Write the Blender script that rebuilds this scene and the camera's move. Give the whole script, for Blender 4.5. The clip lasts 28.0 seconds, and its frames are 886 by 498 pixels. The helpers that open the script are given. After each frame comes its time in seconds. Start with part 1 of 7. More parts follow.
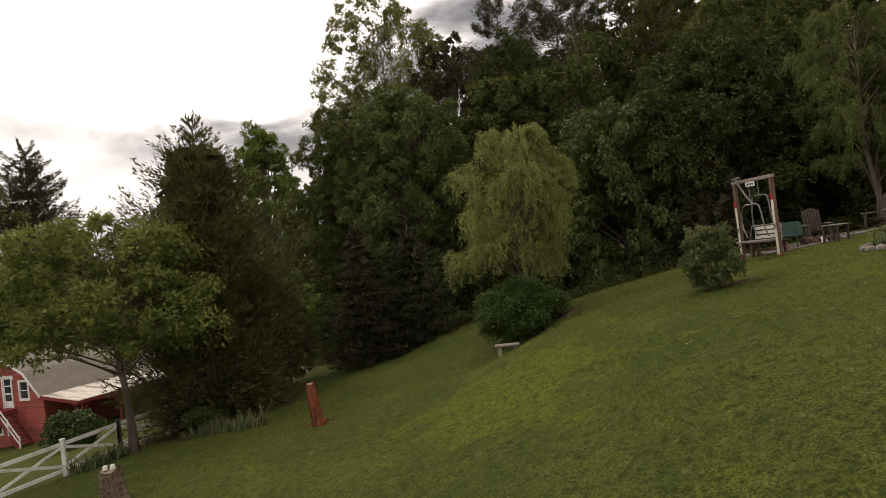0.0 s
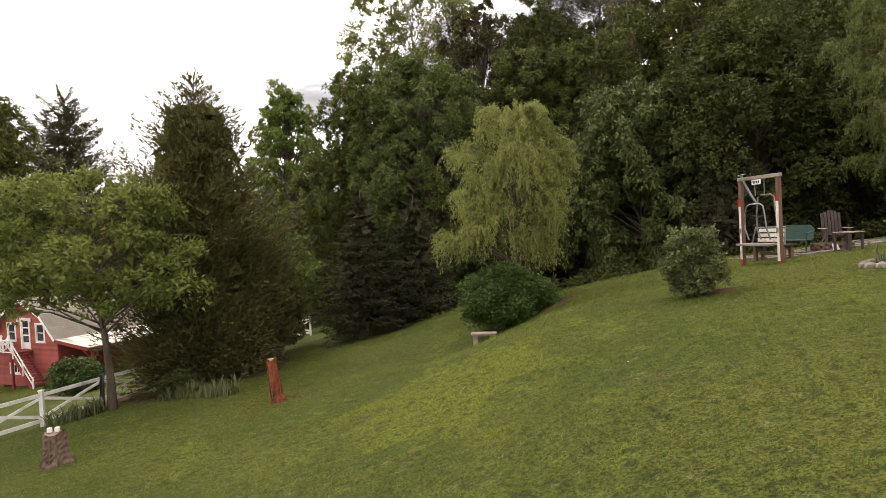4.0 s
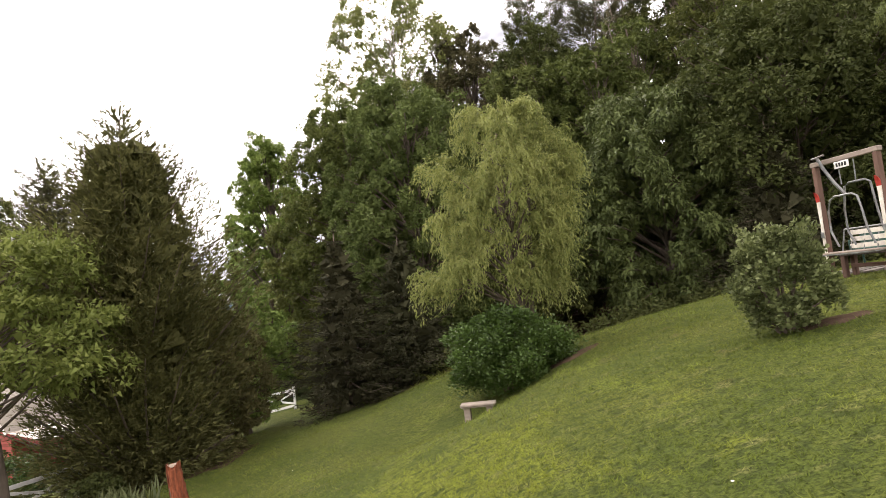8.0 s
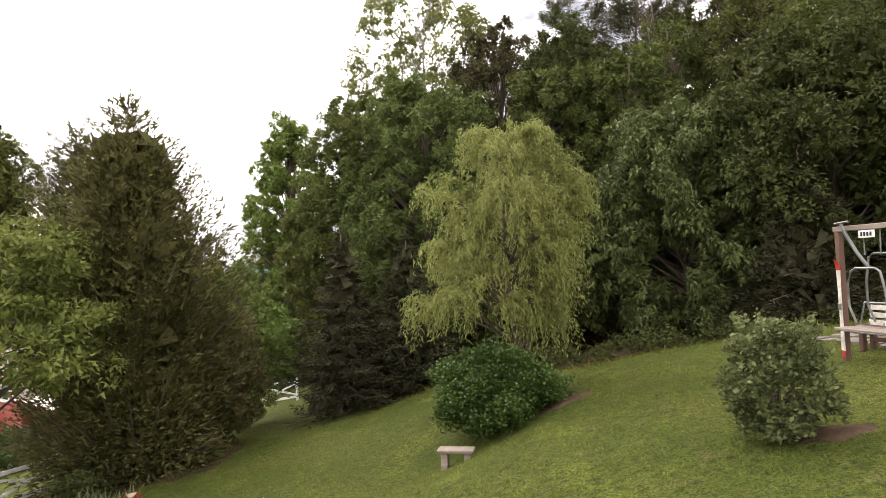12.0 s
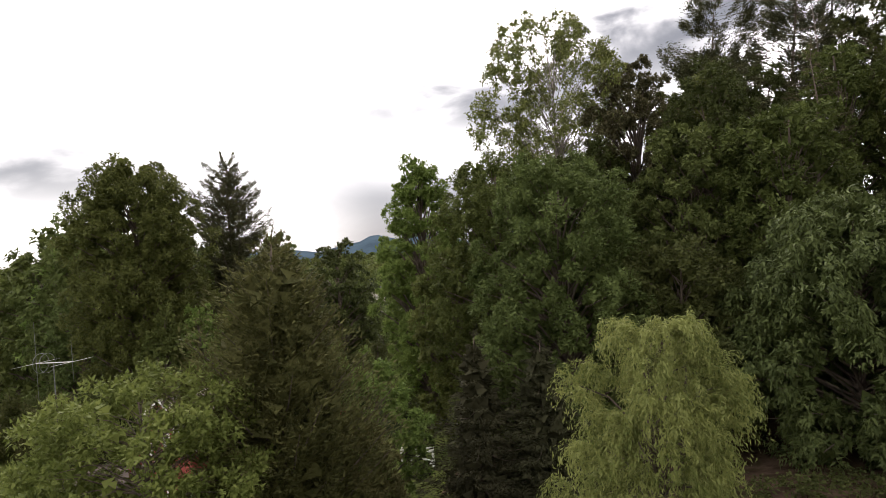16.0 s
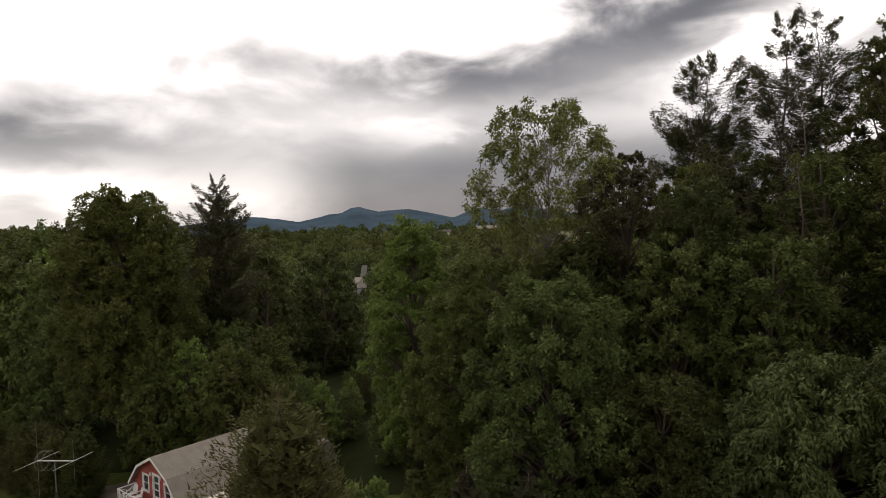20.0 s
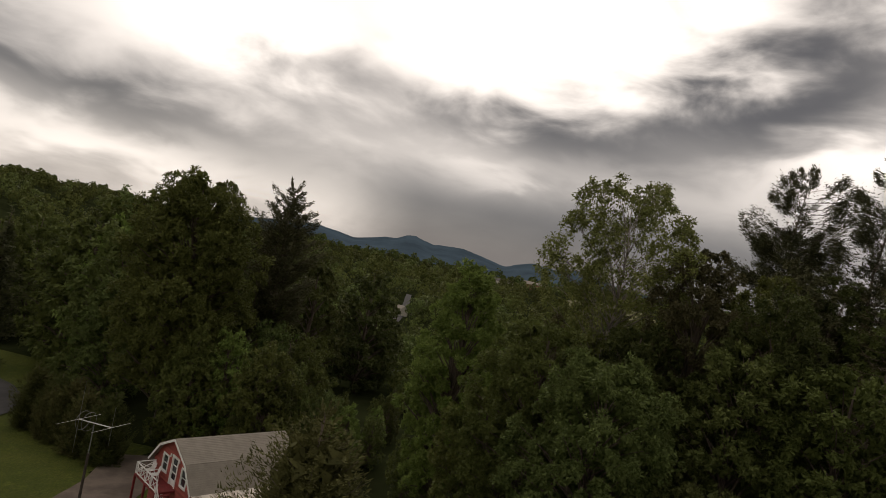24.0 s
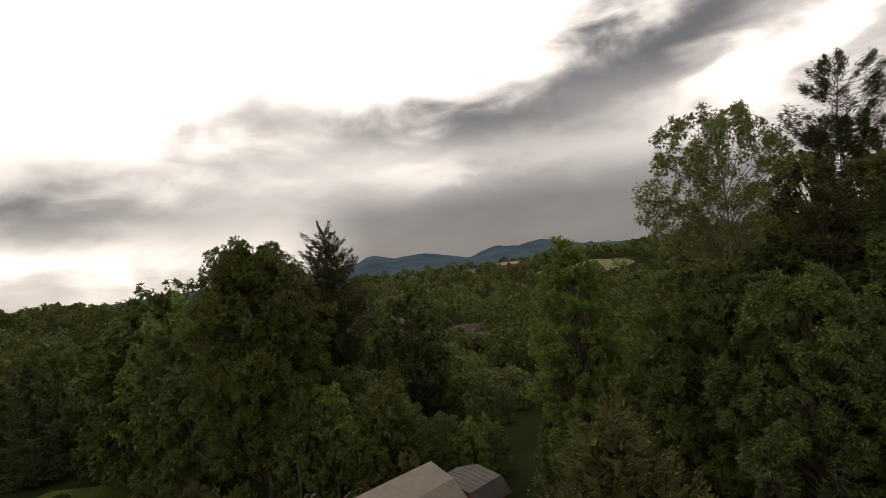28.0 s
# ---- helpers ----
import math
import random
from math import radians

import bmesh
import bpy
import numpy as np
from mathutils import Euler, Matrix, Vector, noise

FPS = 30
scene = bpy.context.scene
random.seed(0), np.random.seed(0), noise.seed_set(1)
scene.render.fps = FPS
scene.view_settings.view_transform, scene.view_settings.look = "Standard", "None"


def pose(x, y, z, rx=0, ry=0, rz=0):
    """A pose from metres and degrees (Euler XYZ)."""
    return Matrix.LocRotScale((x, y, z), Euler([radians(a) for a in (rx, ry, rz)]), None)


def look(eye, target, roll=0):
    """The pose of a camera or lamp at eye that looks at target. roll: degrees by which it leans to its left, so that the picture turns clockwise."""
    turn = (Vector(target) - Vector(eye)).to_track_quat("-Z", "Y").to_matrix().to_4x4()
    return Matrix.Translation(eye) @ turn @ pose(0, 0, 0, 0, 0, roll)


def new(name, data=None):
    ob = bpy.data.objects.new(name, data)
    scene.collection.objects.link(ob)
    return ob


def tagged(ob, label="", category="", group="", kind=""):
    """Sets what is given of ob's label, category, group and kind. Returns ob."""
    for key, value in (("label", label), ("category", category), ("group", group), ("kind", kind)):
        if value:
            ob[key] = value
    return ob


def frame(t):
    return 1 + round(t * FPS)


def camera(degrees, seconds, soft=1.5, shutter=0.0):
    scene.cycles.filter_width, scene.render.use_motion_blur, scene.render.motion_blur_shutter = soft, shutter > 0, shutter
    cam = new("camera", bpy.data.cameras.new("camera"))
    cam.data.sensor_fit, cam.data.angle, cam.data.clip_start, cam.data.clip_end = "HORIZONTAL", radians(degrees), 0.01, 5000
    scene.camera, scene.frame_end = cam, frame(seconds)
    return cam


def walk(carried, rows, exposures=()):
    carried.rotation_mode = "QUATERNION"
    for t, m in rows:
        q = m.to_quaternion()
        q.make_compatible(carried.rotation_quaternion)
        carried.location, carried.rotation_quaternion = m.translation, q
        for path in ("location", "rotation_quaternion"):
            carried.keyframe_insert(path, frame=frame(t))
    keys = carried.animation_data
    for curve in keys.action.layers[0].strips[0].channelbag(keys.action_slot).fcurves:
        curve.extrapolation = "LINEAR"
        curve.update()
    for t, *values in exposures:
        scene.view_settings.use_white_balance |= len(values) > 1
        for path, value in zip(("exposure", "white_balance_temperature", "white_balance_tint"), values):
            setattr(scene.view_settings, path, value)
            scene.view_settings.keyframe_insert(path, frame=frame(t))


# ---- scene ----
# ---- camera ----
cam = camera(70.0, 28.0, 0.55)
PATH = [
    (0.0, pose(-4.22, -1.33, 3.19, 91.01, 6.94, -6.99)),
    (0.5, pose(-4.48, -1.28, 3.11, 90.57, 5.29, -4.61)),
    (1.0, pose(-4.46, -1.22, 3.10, 92.64, 5.48, -3.09)),
    (1.5, pose(-4.41, -1.20, 3.14, 93.53, 4.69, -1.61)),
    (2.0, pose(-4.24, -1.18, 3.22, 91.85, 5.04, -2.75)),
    (2.5, pose(-4.22, -1.28, 3.32, 91.96, 10.84, -0.90)),
    (3.0, pose(-3.61, -1.03, 3.37, 90.63, 8.07, -2.85)),
    (3.5, pose(-2.64, -0.89, 3.46, 88.79, 4.03, -4.38)),
    (5.5, pose(-2.03, 1.21, 3.24, 88.14, 2.32, -2.37)),
    (6.0, pose(-1.83, 2.03, 3.22, 90.87, 3.65, -1.82)),
    (6.5, pose(-1.68, 2.80, 3.17, 92.49, 3.80, -1.85)),
    (7.0, pose(-1.54, 3.37, 3.09, 93.19, 5.19, -1.42)),
    (7.5, pose(-1.35, 3.87, 2.99, 93.85, 7.20, -1.29)),
    (8.0, pose(-1.09, 4.25, 2.94, 93.41, 7.13, -2.05)),
    (8.5, pose(-0.79, 4.54, 2.92, 92.25, 5.24, -2.33)),
    (9.0, pose(-0.43, 4.68, 2.89, 91.48, 2.05, -1.77)),
    (9.5, pose(-0.05, 4.91, 2.88, 93.96, -1.96, -1.53)),
    (10.0, pose(-0.06, 4.84, 2.82, 92.81, 0.34, -1.18)),
    (10.5, pose(-0.19, 4.70, 2.84, 91.45, 3.64, 0.49)),
    (11.0, pose(-0.29, 4.72, 2.95, 90.84, 4.40, 0.35)),
    (11.5, pose(-0.33, 4.74, 3.38, 91.87, 3.22, 0.01)),
    (13.5, pose(0.79, 5.68, 6.67, 90.44, 3.96, 2.61)),
    (14.0, pose(0.12, 5.77, 7.21, 90.75, 4.50, 12.36)),
    (14.5, pose(-0.07, 5.83, 7.52, 90.16, 3.59, 13.08)),
    (15.0, pose(-0.08, 5.76, 7.95, 89.60, 3.04, 12.71)),
    (15.5, pose(-0.18, 5.50, 8.69, 90.77, 4.08, 13.01)),
    (16.0, pose(-0.09, 5.46, 9.73, 89.45, 3.78, 11.90)),
    (16.5, pose(-0.24, 5.41, 10.77, 90.42, 3.39, 11.35)),
    (17.0, pose(-0.33, 5.23, 11.90, 90.16, 3.52, 11.17)),
    (17.5, pose(-0.43, 5.15, 13.12, 90.00, 4.04, 11.10)),
    (18.0, pose(-0.41, 5.01, 14.32, 90.49, 3.20, 11.75)),
    (18.5, pose(-0.48, 4.83, 15.17, 88.46, 2.50, 9.68)),
    (19.0, pose(-0.39, 4.71, 15.70, 88.66, 2.56, 11.45)),
    (19.5, pose(-0.41, 4.66, 16.17, 88.92, 1.15, 12.13)),
    (20.0, pose(-0.44, 4.61, 16.58, 87.04, 1.41, 10.25)),
    (20.5, pose(-0.39, 4.65, 16.78, 88.93, 1.73, 11.19)),
    (21.0, pose(-0.43, 4.69, 16.99, 89.81, 1.71, 12.27)),
    (21.5, pose(-0.37, 4.55, 17.15, 88.75, 0.58, 13.10)),
    (23.5, pose(-1.36, 4.41, 16.87, 90.11, -4.77, 12.67)),
    (24.0, pose(-1.72, 4.46, 16.87, 90.36, -11.37, 15.00)),
    (24.5, pose(-2.79, 4.33, 16.90, 90.62, -11.54, 15.70)),
    (25.0, pose(-4.34, 4.01, 16.92, 90.20, -8.21, 14.94)),
    (25.5, pose(-5.93, 3.47, 17.08, 88.63, -6.18, 15.24)),
    (26.0, pose(-7.48, 2.84, 17.05, 86.65, -0.05, 14.68)),
    (26.5, pose(-9.06, 2.58, 16.88, 84.50, 7.17, 11.52)),
    (27.0, pose(-10.20, 2.55, 16.60, 86.17, 6.96, 11.64)),
    (27.5, pose(-10.99, 2.65, 16.34, 88.93, 6.30, 12.10)),
    (28.0, pose(-11.47, 2.76, 16.03, 90.93, 6.58, 11.56)),
]
EXPOSURES = [(0.0, 0.45, 7100, 15), (1.0, 0.7, 7100, 15), (3.5, 1.2, 7000, 15), (5.5, 1.8, 6700, 17), (11.0, 1.85, 6700, 16), (14.5, 1.65, 6600, 14.5), (15.0, 1.35, 6600, 14.5), (16.0, 0.98, 6500, 14.5), (17.0, 0.9, 6500, 14.5), (20.0, 0.0, 6700, 14), (21.5, 0.0, 6850, 13.5), (24.0, -0.5, 7100, 13.5), (26.5, -0.42, 7150, 14), (28.0, -0.18, 7100, 13.5)]
walk(cam, PATH, EXPOSURES)

# ---- world and sun ----
world = bpy.data.worlds.new("overcast_sky")
scene.world = world
world.use_nodes = True
wt = world.node_tree
wt.nodes.clear()


def wnode(kind, **values):
    n = wt.nodes.new(kind)
    for k, v in values.items():
        n.inputs[k].default_value = v
    return n


def wmath(op, a, b=None):
    n = wt.nodes.new("ShaderNodeMath")
    n.operation = op
    for i, v in enumerate((a, b)):
        if v is None:
            continue
        if isinstance(v, (int, float)):
            n.inputs[i].default_value = v
        else:
            wt.links.new(v, n.inputs[i])
    return n.outputs[0]


def wmix(fac, a, b):
    n = wt.nodes.new("ShaderNodeMix")
    n.data_type = "RGBA"
    for sock, v in ((n.inputs[0], fac), (n.inputs[6], a), (n.inputs[7], b)):
        if isinstance(v, (int, float)):
            sock.default_value = v
        elif isinstance(v, tuple):
            sock.default_value = (*v, 1)
        else:
            wt.links.new(v, sock)
    return n.outputs[2]


def wramp(value, lo, hi):
    n = wt.nodes.new("ShaderNodeMapRange")
    n.interpolation_type = "SMOOTHSTEP"
    n.inputs[1].default_value, n.inputs[2].default_value = lo, hi
    wt.links.new(value, n.inputs[0])
    return n.outputs[0]


SUN_AZ, SUN_EL = radians(28), radians(42)   # to the left of the way ahead, high behind the clouds
sky = wt.nodes.new("ShaderNodeTexSky")
sky.sky_type = "NISHITA"
sky.sun_disc = False
sky.sun_elevation, sky.sun_rotation = SUN_EL, -SUN_AZ
coord = wt.nodes.new("ShaderNodeTexCoord")
sep = wt.nodes.new("ShaderNodeSeparateXYZ")
wt.links.new(coord.outputs["Generated"], sep.inputs[0])
dx, dy, dz = sep.outputs
# billows: the direction, flattened towards the horizon
comb = wt.nodes.new("ShaderNodeCombineXYZ")
wt.links.new(dx, comb.inputs[0])
wt.links.new(dy, comb.inputs[1])
wt.links.new(wmath("MULTIPLY", dz, 2.3), comb.inputs[2])


def wnoise(scale, detail, rough, distort, offset):
    m = wt.nodes.new("ShaderNodeMapping")
    m.inputs["Location"].default_value = offset
    wt.links.new(comb.outputs[0], m.inputs[0])
    n = wnode("ShaderNodeTexNoise", Scale=scale, Detail=detail, Roughness=rough, Distortion=distort)
    wt.links.new(m.outputs[0], n.inputs[0])
    return n.outputs[0]


azim = wmath("MULTIPLY", wmath("ARCTAN2", wmath("MULTIPLY", dx, -1.0), dy), 57.2958)   # degrees to the left of +y
elev = wmath("MULTIPLY", wmath("ARCSINE", dz), 57.2958)
big = wnoise(2.6, 4.0, 0.5, 0.2, (0.0, 0.0, 0.0))
fine = wnoise(7.0, 7.0, 0.50, 0.35, (1.3, 4.1, 0))
ragged = wmath("ADD", wmath("MULTIPLY", wmath("SUBTRACT", big, 0.5), 18.0), wmath("MULTIPLY", wmath("SUBTRACT", fine, 0.5), 16.0))
az_r, el_r = wmath("ADD", azim, ragged), wmath("ADD", elev, wmath("MULTIPLY", ragged, 0.42))


def lobe(a, e, wa, we, slope=0.0):
    """A soft mass of cloud round azimuth a and height e, degrees; slope: how much it climbs to the right."""
    u = wmath("SUBTRACT", az_r, a)
    v = wmath("ADD", wmath("SUBTRACT", el_r, e), wmath("MULTIPLY", u, slope))
    q = wmath("ADD", wmath("POWER", wmath("ABSOLUTE", wmath("DIVIDE", u, wa)), 2.0), wmath("POWER", wmath("ABSOLUTE", wmath("DIVIDE", v, we)), 2.0))
    return wmath("EXPONENT", wmath("MULTIPLY", q, -1.0))


def total(parts_list):
    acc = parts_list[0]
    for p in parts_list[1:]:
        acc = wmath("ADD", acc, p)
    return acc


# the thin, bright part of the deck ahead and to the left; heavier cloud overhead and behind
glow = total([lobe(11, 19.5, 12, 4.6, 0.12), lobe(38, 15.0, 9, 4.2), lobe(25, 31, 48, 11), wmath("MULTIPLY", lobe(-20, 13.0, 8, 2.3, 0.35), 0.75), wmath("MULTIPLY", lobe(46, 3.0, 12, 1.5), 0.42), wmath("MULTIPLY", lobe(14, 8.4, 6, 0.9), 0.30)])
shade = total([wmath("MULTIPLY", lobe(6, 11.2, 9, 2.0), 0.85), wmath("MULTIPLY", lobe(-9, 16.4, 10, 3.8, 0.3), 1.15), wmath("MULTIPLY", lobe(-16, 23, 12, 6, 0.3), 1.1), wmath("MULTIPLY", lobe(43, 6.2, 11, 1.7), 0.8), wmath("MULTIPLY", lobe(50, 9, 10, 2.6), 0.25), wmath("MULTIPLY", lobe(27, 11.0, 8, 2.6), 0.22)])
swirl = wmath("ADD", wmath("MULTIPLY", wmath("SUBTRACT", fine, 0.5), 0.7), wmath("MULTIPLY", wmath("SUBTRACT", big, 0.5), 0.5))
tone = wmath("ADD", wmath("ADD", wmath("SUBTRACT", wmath("MULTIPLY", glow, 0.95), wmath("MULTIPLY", shade, 0.46)), swirl), -0.03)
bright = wmix(wramp(tone, -0.75, 1.05), (0.145, 0.148, 0.160), (2.1, 2.03, 1.96))
# rain curtain low over the mountains
rain = wmath("MULTIPLY", wramp(elev, 9.5, 4.0), wmath("MULTIPLY", wramp(azim, 28.0, 17.0), wramp(azim, -24.0, -14.0)))
bright = wmix(wmath("MULTIPLY", rain, 0.9), bright, (0.172, 0.178, 0.200))
nish = wt.nodes.new("ShaderNodeVectorMath")
nish.operation = "SCALE"
nish.inputs[3].default_value = 0.10
wt.links.new(sky.outputs[0], nish.inputs[0])
cloudy = wmix(0.94, nish.outputs[0], bright)
bg = wt.nodes.new("ShaderNodeBackground")
bg.inputs[1].default_value = 1.0
wt.links.new(cloudy, bg.inputs[0])
wout = wt.nodes.new("ShaderNodeOutputWorld")
wt.links.new(bg.outputs[0], wout.inputs[0])

sun_data = bpy.data.lights.new("sun", "SUN")
sun_data.energy, sun_data.angle, sun_data.color = 0.55, radians(25), (1.0, 0.95, 0.87)
sun = new("sun", sun_data)
sun_dir = Vector((-math.sin(SUN_AZ) * math.cos(SUN_EL), math.cos(SUN_AZ) * math.cos(SUN_EL), math.sin(SUN_EL)))
sun.matrix_world = look(sun_dir * 100, (0, 0, 0))

# ---- materials ----


def material(name, base, rough=0.8, metal=0.0, vary=0.25, scale=6.0, grain=60.0, bump=0.15, dirt=None, per="", spec=0.3, stretch=(1, 1, 1)):
    """Base colour broken by stains (scale) and grain, with fine relief; per: island or object variation."""
    m = bpy.data.materials.new(name)
    m.use_nodes = True
    t = m.node_tree
    b = t.nodes["Principled BSDF"]
    b.inputs["Roughness"].default_value, b.inputs["Metallic"].default_value = rough, metal
    b.inputs["Specular IOR Level"].default_value = spec
    co = t.nodes.new("ShaderNodeTexCoord")
    mp = t.nodes.new("ShaderNodeMapping")
    mp.inputs["Scale"].default_value = stretch
    t.links.new(co.outputs["Object"], mp.inputs[0])

    def tex(s, d):
        n = t.nodes.new("ShaderNodeTexNoise")
        n.inputs["Scale"].default_value, n.inputs["Detail"].default_value, n.inputs["Roughness"].default_value = s, d, 0.6
        t.links.new(mp.outputs[0], n.inputs[0])
        return n.outputs[0]
    stain, fine_tex = tex(scale, 4), tex(grain, 3)

    def mix(fac, a, c):
        n = t.nodes.new("ShaderNodeMix")
        n.data_type = "RGBA"
        if isinstance(fac, float):
            n.inputs[0].default_value = fac
        else:
            t.links.new(fac, n.inputs[0])
        for s, v in ((n.inputs[6], a), (n.inputs[7], c)):
            if isinstance(v, tuple):
                s.default_value = (*v, 1)
            else:
                t.links.new(v, s)
        return n.outputs[2]

    def ramp(v, lo, hi):
        n = t.nodes.new("ShaderNodeMapRange")
        n.inputs[1].default_value, n.inputs[2].default_value = lo, hi
        t.links.new(v, n.inputs[0])
        return n.outputs[0]
    dark = tuple(c * (1 - vary) for c in base)
    light = tuple(min(1, c * (1 + vary)) for c in base)
    col = mix(ramp(stain, 0.35, 0.65), dark, light)
    col = mix(ramp(fine_tex, 0.3, 0.7), mix(0.35, col, dark), col)
    if dirt:
        col = mix(ramp(tex(scale * 0.6, 6), 0.52, 0.70), col, dirt)
    if per:
        if per == "island":
            src = t.nodes.new("ShaderNodeNewGeometry").outputs["Random Per Island"]
        else:
            src = t.nodes.new("ShaderNodeObjectInfo").outputs["Random"]
        hv = t.nodes.new("ShaderNodeHueSaturation")
        t.links.new(ramp(src, -0.75, 1.6), hv.inputs["Value"])
        hv.inputs["Value"].default_value = 1
        sc = t.nodes.new("ShaderNodeMapRange")
        sc.inputs[3].default_value, sc.inputs[4].default_value = 0.78, 1.22
        t.links.new(src, sc.inputs[0])
        t.links.new(sc.outputs[0], hv.inputs["Value"])
        t.links.new(col, hv.inputs["Color"])
        col = hv.outputs[0]
    t.links.new(col, b.inputs["Base Color"])
    if bump:
        bp = t.nodes.new("ShaderNodeBump")
        bp.inputs["Strength"].default_value, bp.inputs["Distance"].default_value = bump, 0.01
        t.links.new(fine_tex, bp.inputs["Height"])
        t.links.new(bp.outputs[0], b.inputs["Normal"])
    return m


def leaf_material(name, base, tip, rough=0.6, through_light=0.3, hue=0.022, gloss=0.10):
    """Leaves: colour between two greens leaf by leaf, hue by tree, part of the light passing through."""
    m = bpy.data.materials.new(name)
    m.use_nodes = True
    t = m.node_tree
    b = t.nodes["Principled BSDF"]
    b.inputs["Roughness"].default_value = rough
    b.inputs["Specular IOR Level"].default_value = gloss
    geo = t.nodes.new("ShaderNodeNewGeometry")
    info = t.nodes.new("ShaderNodeObjectInfo")
    co = t.nodes.new("ShaderNodeTexCoord")
    n = t.nodes.new("ShaderNodeTexNoise")
    n.inputs["Scale"].default_value, n.inputs["Detail"].default_value = 0.7, 3
    t.links.new(co.outputs["Object"], n.inputs[0])
    add = t.nodes.new("ShaderNodeMath")
    add.operation = "MULTIPLY_ADD"
    add.inputs[1].default_value = 0.7
    t.links.new(geo.outputs["Random Per Island"], add.inputs[0])
    sc = t.nodes.new("ShaderNodeMapRange")
    sc.inputs[1].default_value, sc.inputs[2].default_value, sc.inputs[4].default_value = 0.3, 0.7, 0.55
    t.links.new(n.outputs[0], sc.inputs[0])
    t.links.new(sc.outputs[0], add.inputs[2])
    mx = t.nodes.new("ShaderNodeMix")
    mx.data_type = "RGBA"
    mx.inputs[6].default_value, mx.inputs[7].default_value = (*base, 1), (*tip, 1)
    t.links.new(add.outputs[0], mx.inputs[0])
    hs = t.nodes.new("ShaderNodeHueSaturation")
    hr = t.nodes.new("ShaderNodeMapRange")
    hr.inputs[3].default_value, hr.inputs[4].default_value = 0.5 - 0.45 * hue, 0.5 + 0.7 * hue
    t.links.new(info.outputs["Random"], hr.inputs[0])
    t.links.new(hr.outputs[0], hs.inputs["Hue"])
    t.links.new(mx.outputs[2], hs.inputs["Color"])
    t.links.new(hs.outputs[0], b.inputs["Base Color"])
    tr = t.nodes.new("ShaderNodeBsdfTranslucent")
    t.links.new(hs.outputs[0], tr.inputs[0])
    ms = t.nodes.new("ShaderNodeMixShader")
    ms.inputs[0].default_value = through_light
    out = t.nodes["Material Output"]
    t.links.new(b.outputs[0], ms.inputs[1])
    t.links.new(tr.outputs[0], ms.inputs[2])
    t.links.new(ms.outputs[0], out.inputs[0])
    return m


BARK = material("bark", (0.11, 0.085, 0.065), 0.95, vary=0.4, scale=3, grain=25, bump=0.8, stretch=(1, 1, 0.25))
BARK_PALE = material("bark_pale", (0.24, 0.21, 0.18), 0.95, vary=0.35, scale=3, grain=25, bump=0.6, stretch=(1, 1, 0.3))
LEAF_OAK = leaf_material("leaf_oak", (0.0520, 0.0649, 0.0169), (0.1283, 0.1463, 0.0401))
LEAF_DARK = leaf_material("leaf_dark", (0.0374, 0.0442, 0.0129), (0.0906, 0.0989, 0.0300))
LEAF_GREEN = leaf_material("leaf_green", (0.0566, 0.0791, 0.0211), (0.1421, 0.1723, 0.0528))
LEAF_CHERRY = leaf_material("leaf_cherry", (0.0470, 0.0622, 0.0187), (0.1161, 0.1390, 0.0444), 0.5, 0.2, 0.01, 0.12)
LEAF_LIGHT = leaf_material("leaf_light", (0.0797, 0.1269, 0.0255), (0.1993, 0.2643, 0.0674))
LEAF_DOG = leaf_material("leaf_dogwood", (0.0713, 0.0950, 0.0194), (0.1853, 0.2110, 0.0554), 0.6, 0.35, 0.008)
LEAF_AIRY = leaf_material("leaf_airy", (0.0847, 0.1053, 0.0307), (0.1946, 0.2195, 0.0672))
LEAF_BROWN = leaf_material("leaf_brown", (0.056, 0.054, 0.026), (0.122, 0.106, 0.052))
LEAF_CEDAR = leaf_material("leaf_cedar", (0.0425, 0.0436, 0.0163), (0.1221, 0.1151, 0.0416), 0.8, 0.15)
LEAF_PINE = leaf_material("leaf_pine", (0.0414, 0.0450, 0.0211), (0.1025, 0.1030, 0.0480), 0.7, 0.15)
LEAF_SPRUCE = leaf_material("leaf_spruce", (0.0262, 0.0260, 0.0134), (0.0589, 0.0560, 0.0288), 0.8, 0.1)
LEAF_WILLOW = leaf_material("leaf_willow", (0.1225, 0.1449, 0.0399), (0.2706, 0.2855, 0.0931), 0.5, 0.35, 0.006)
LEAF_SHRUB = leaf_material("leaf_shrub", (0.026, 0.05, 0.008), (0.068, 0.116, 0.022), 0.4, 0.2, 0.006, 0.3)
LEAF_ROSE = leaf_material("leaf_rose", (0.0324, 0.0456, 0.0136), (0.1710, 0.1938, 0.0782), 0.5, 0.3)
LEAF_FAR = leaf_material("leaf_far", (0.0436, 0.0560, 0.0162), (0.1145, 0.1288, 0.0403), 0.9, 0.15, 0.03, 0.0)
IRIS = leaf_material("iris_leaf", (0.065, 0.080, 0.033), (0.130, 0.140, 0.062), 0.5, 0.2)

# ---- terrain ----


def smooth(v, a, b):
    s = np.clip((np.asarray(v, float) - a) / (b - a), 0, 1)
    return s * s * (3 - 2 * s)


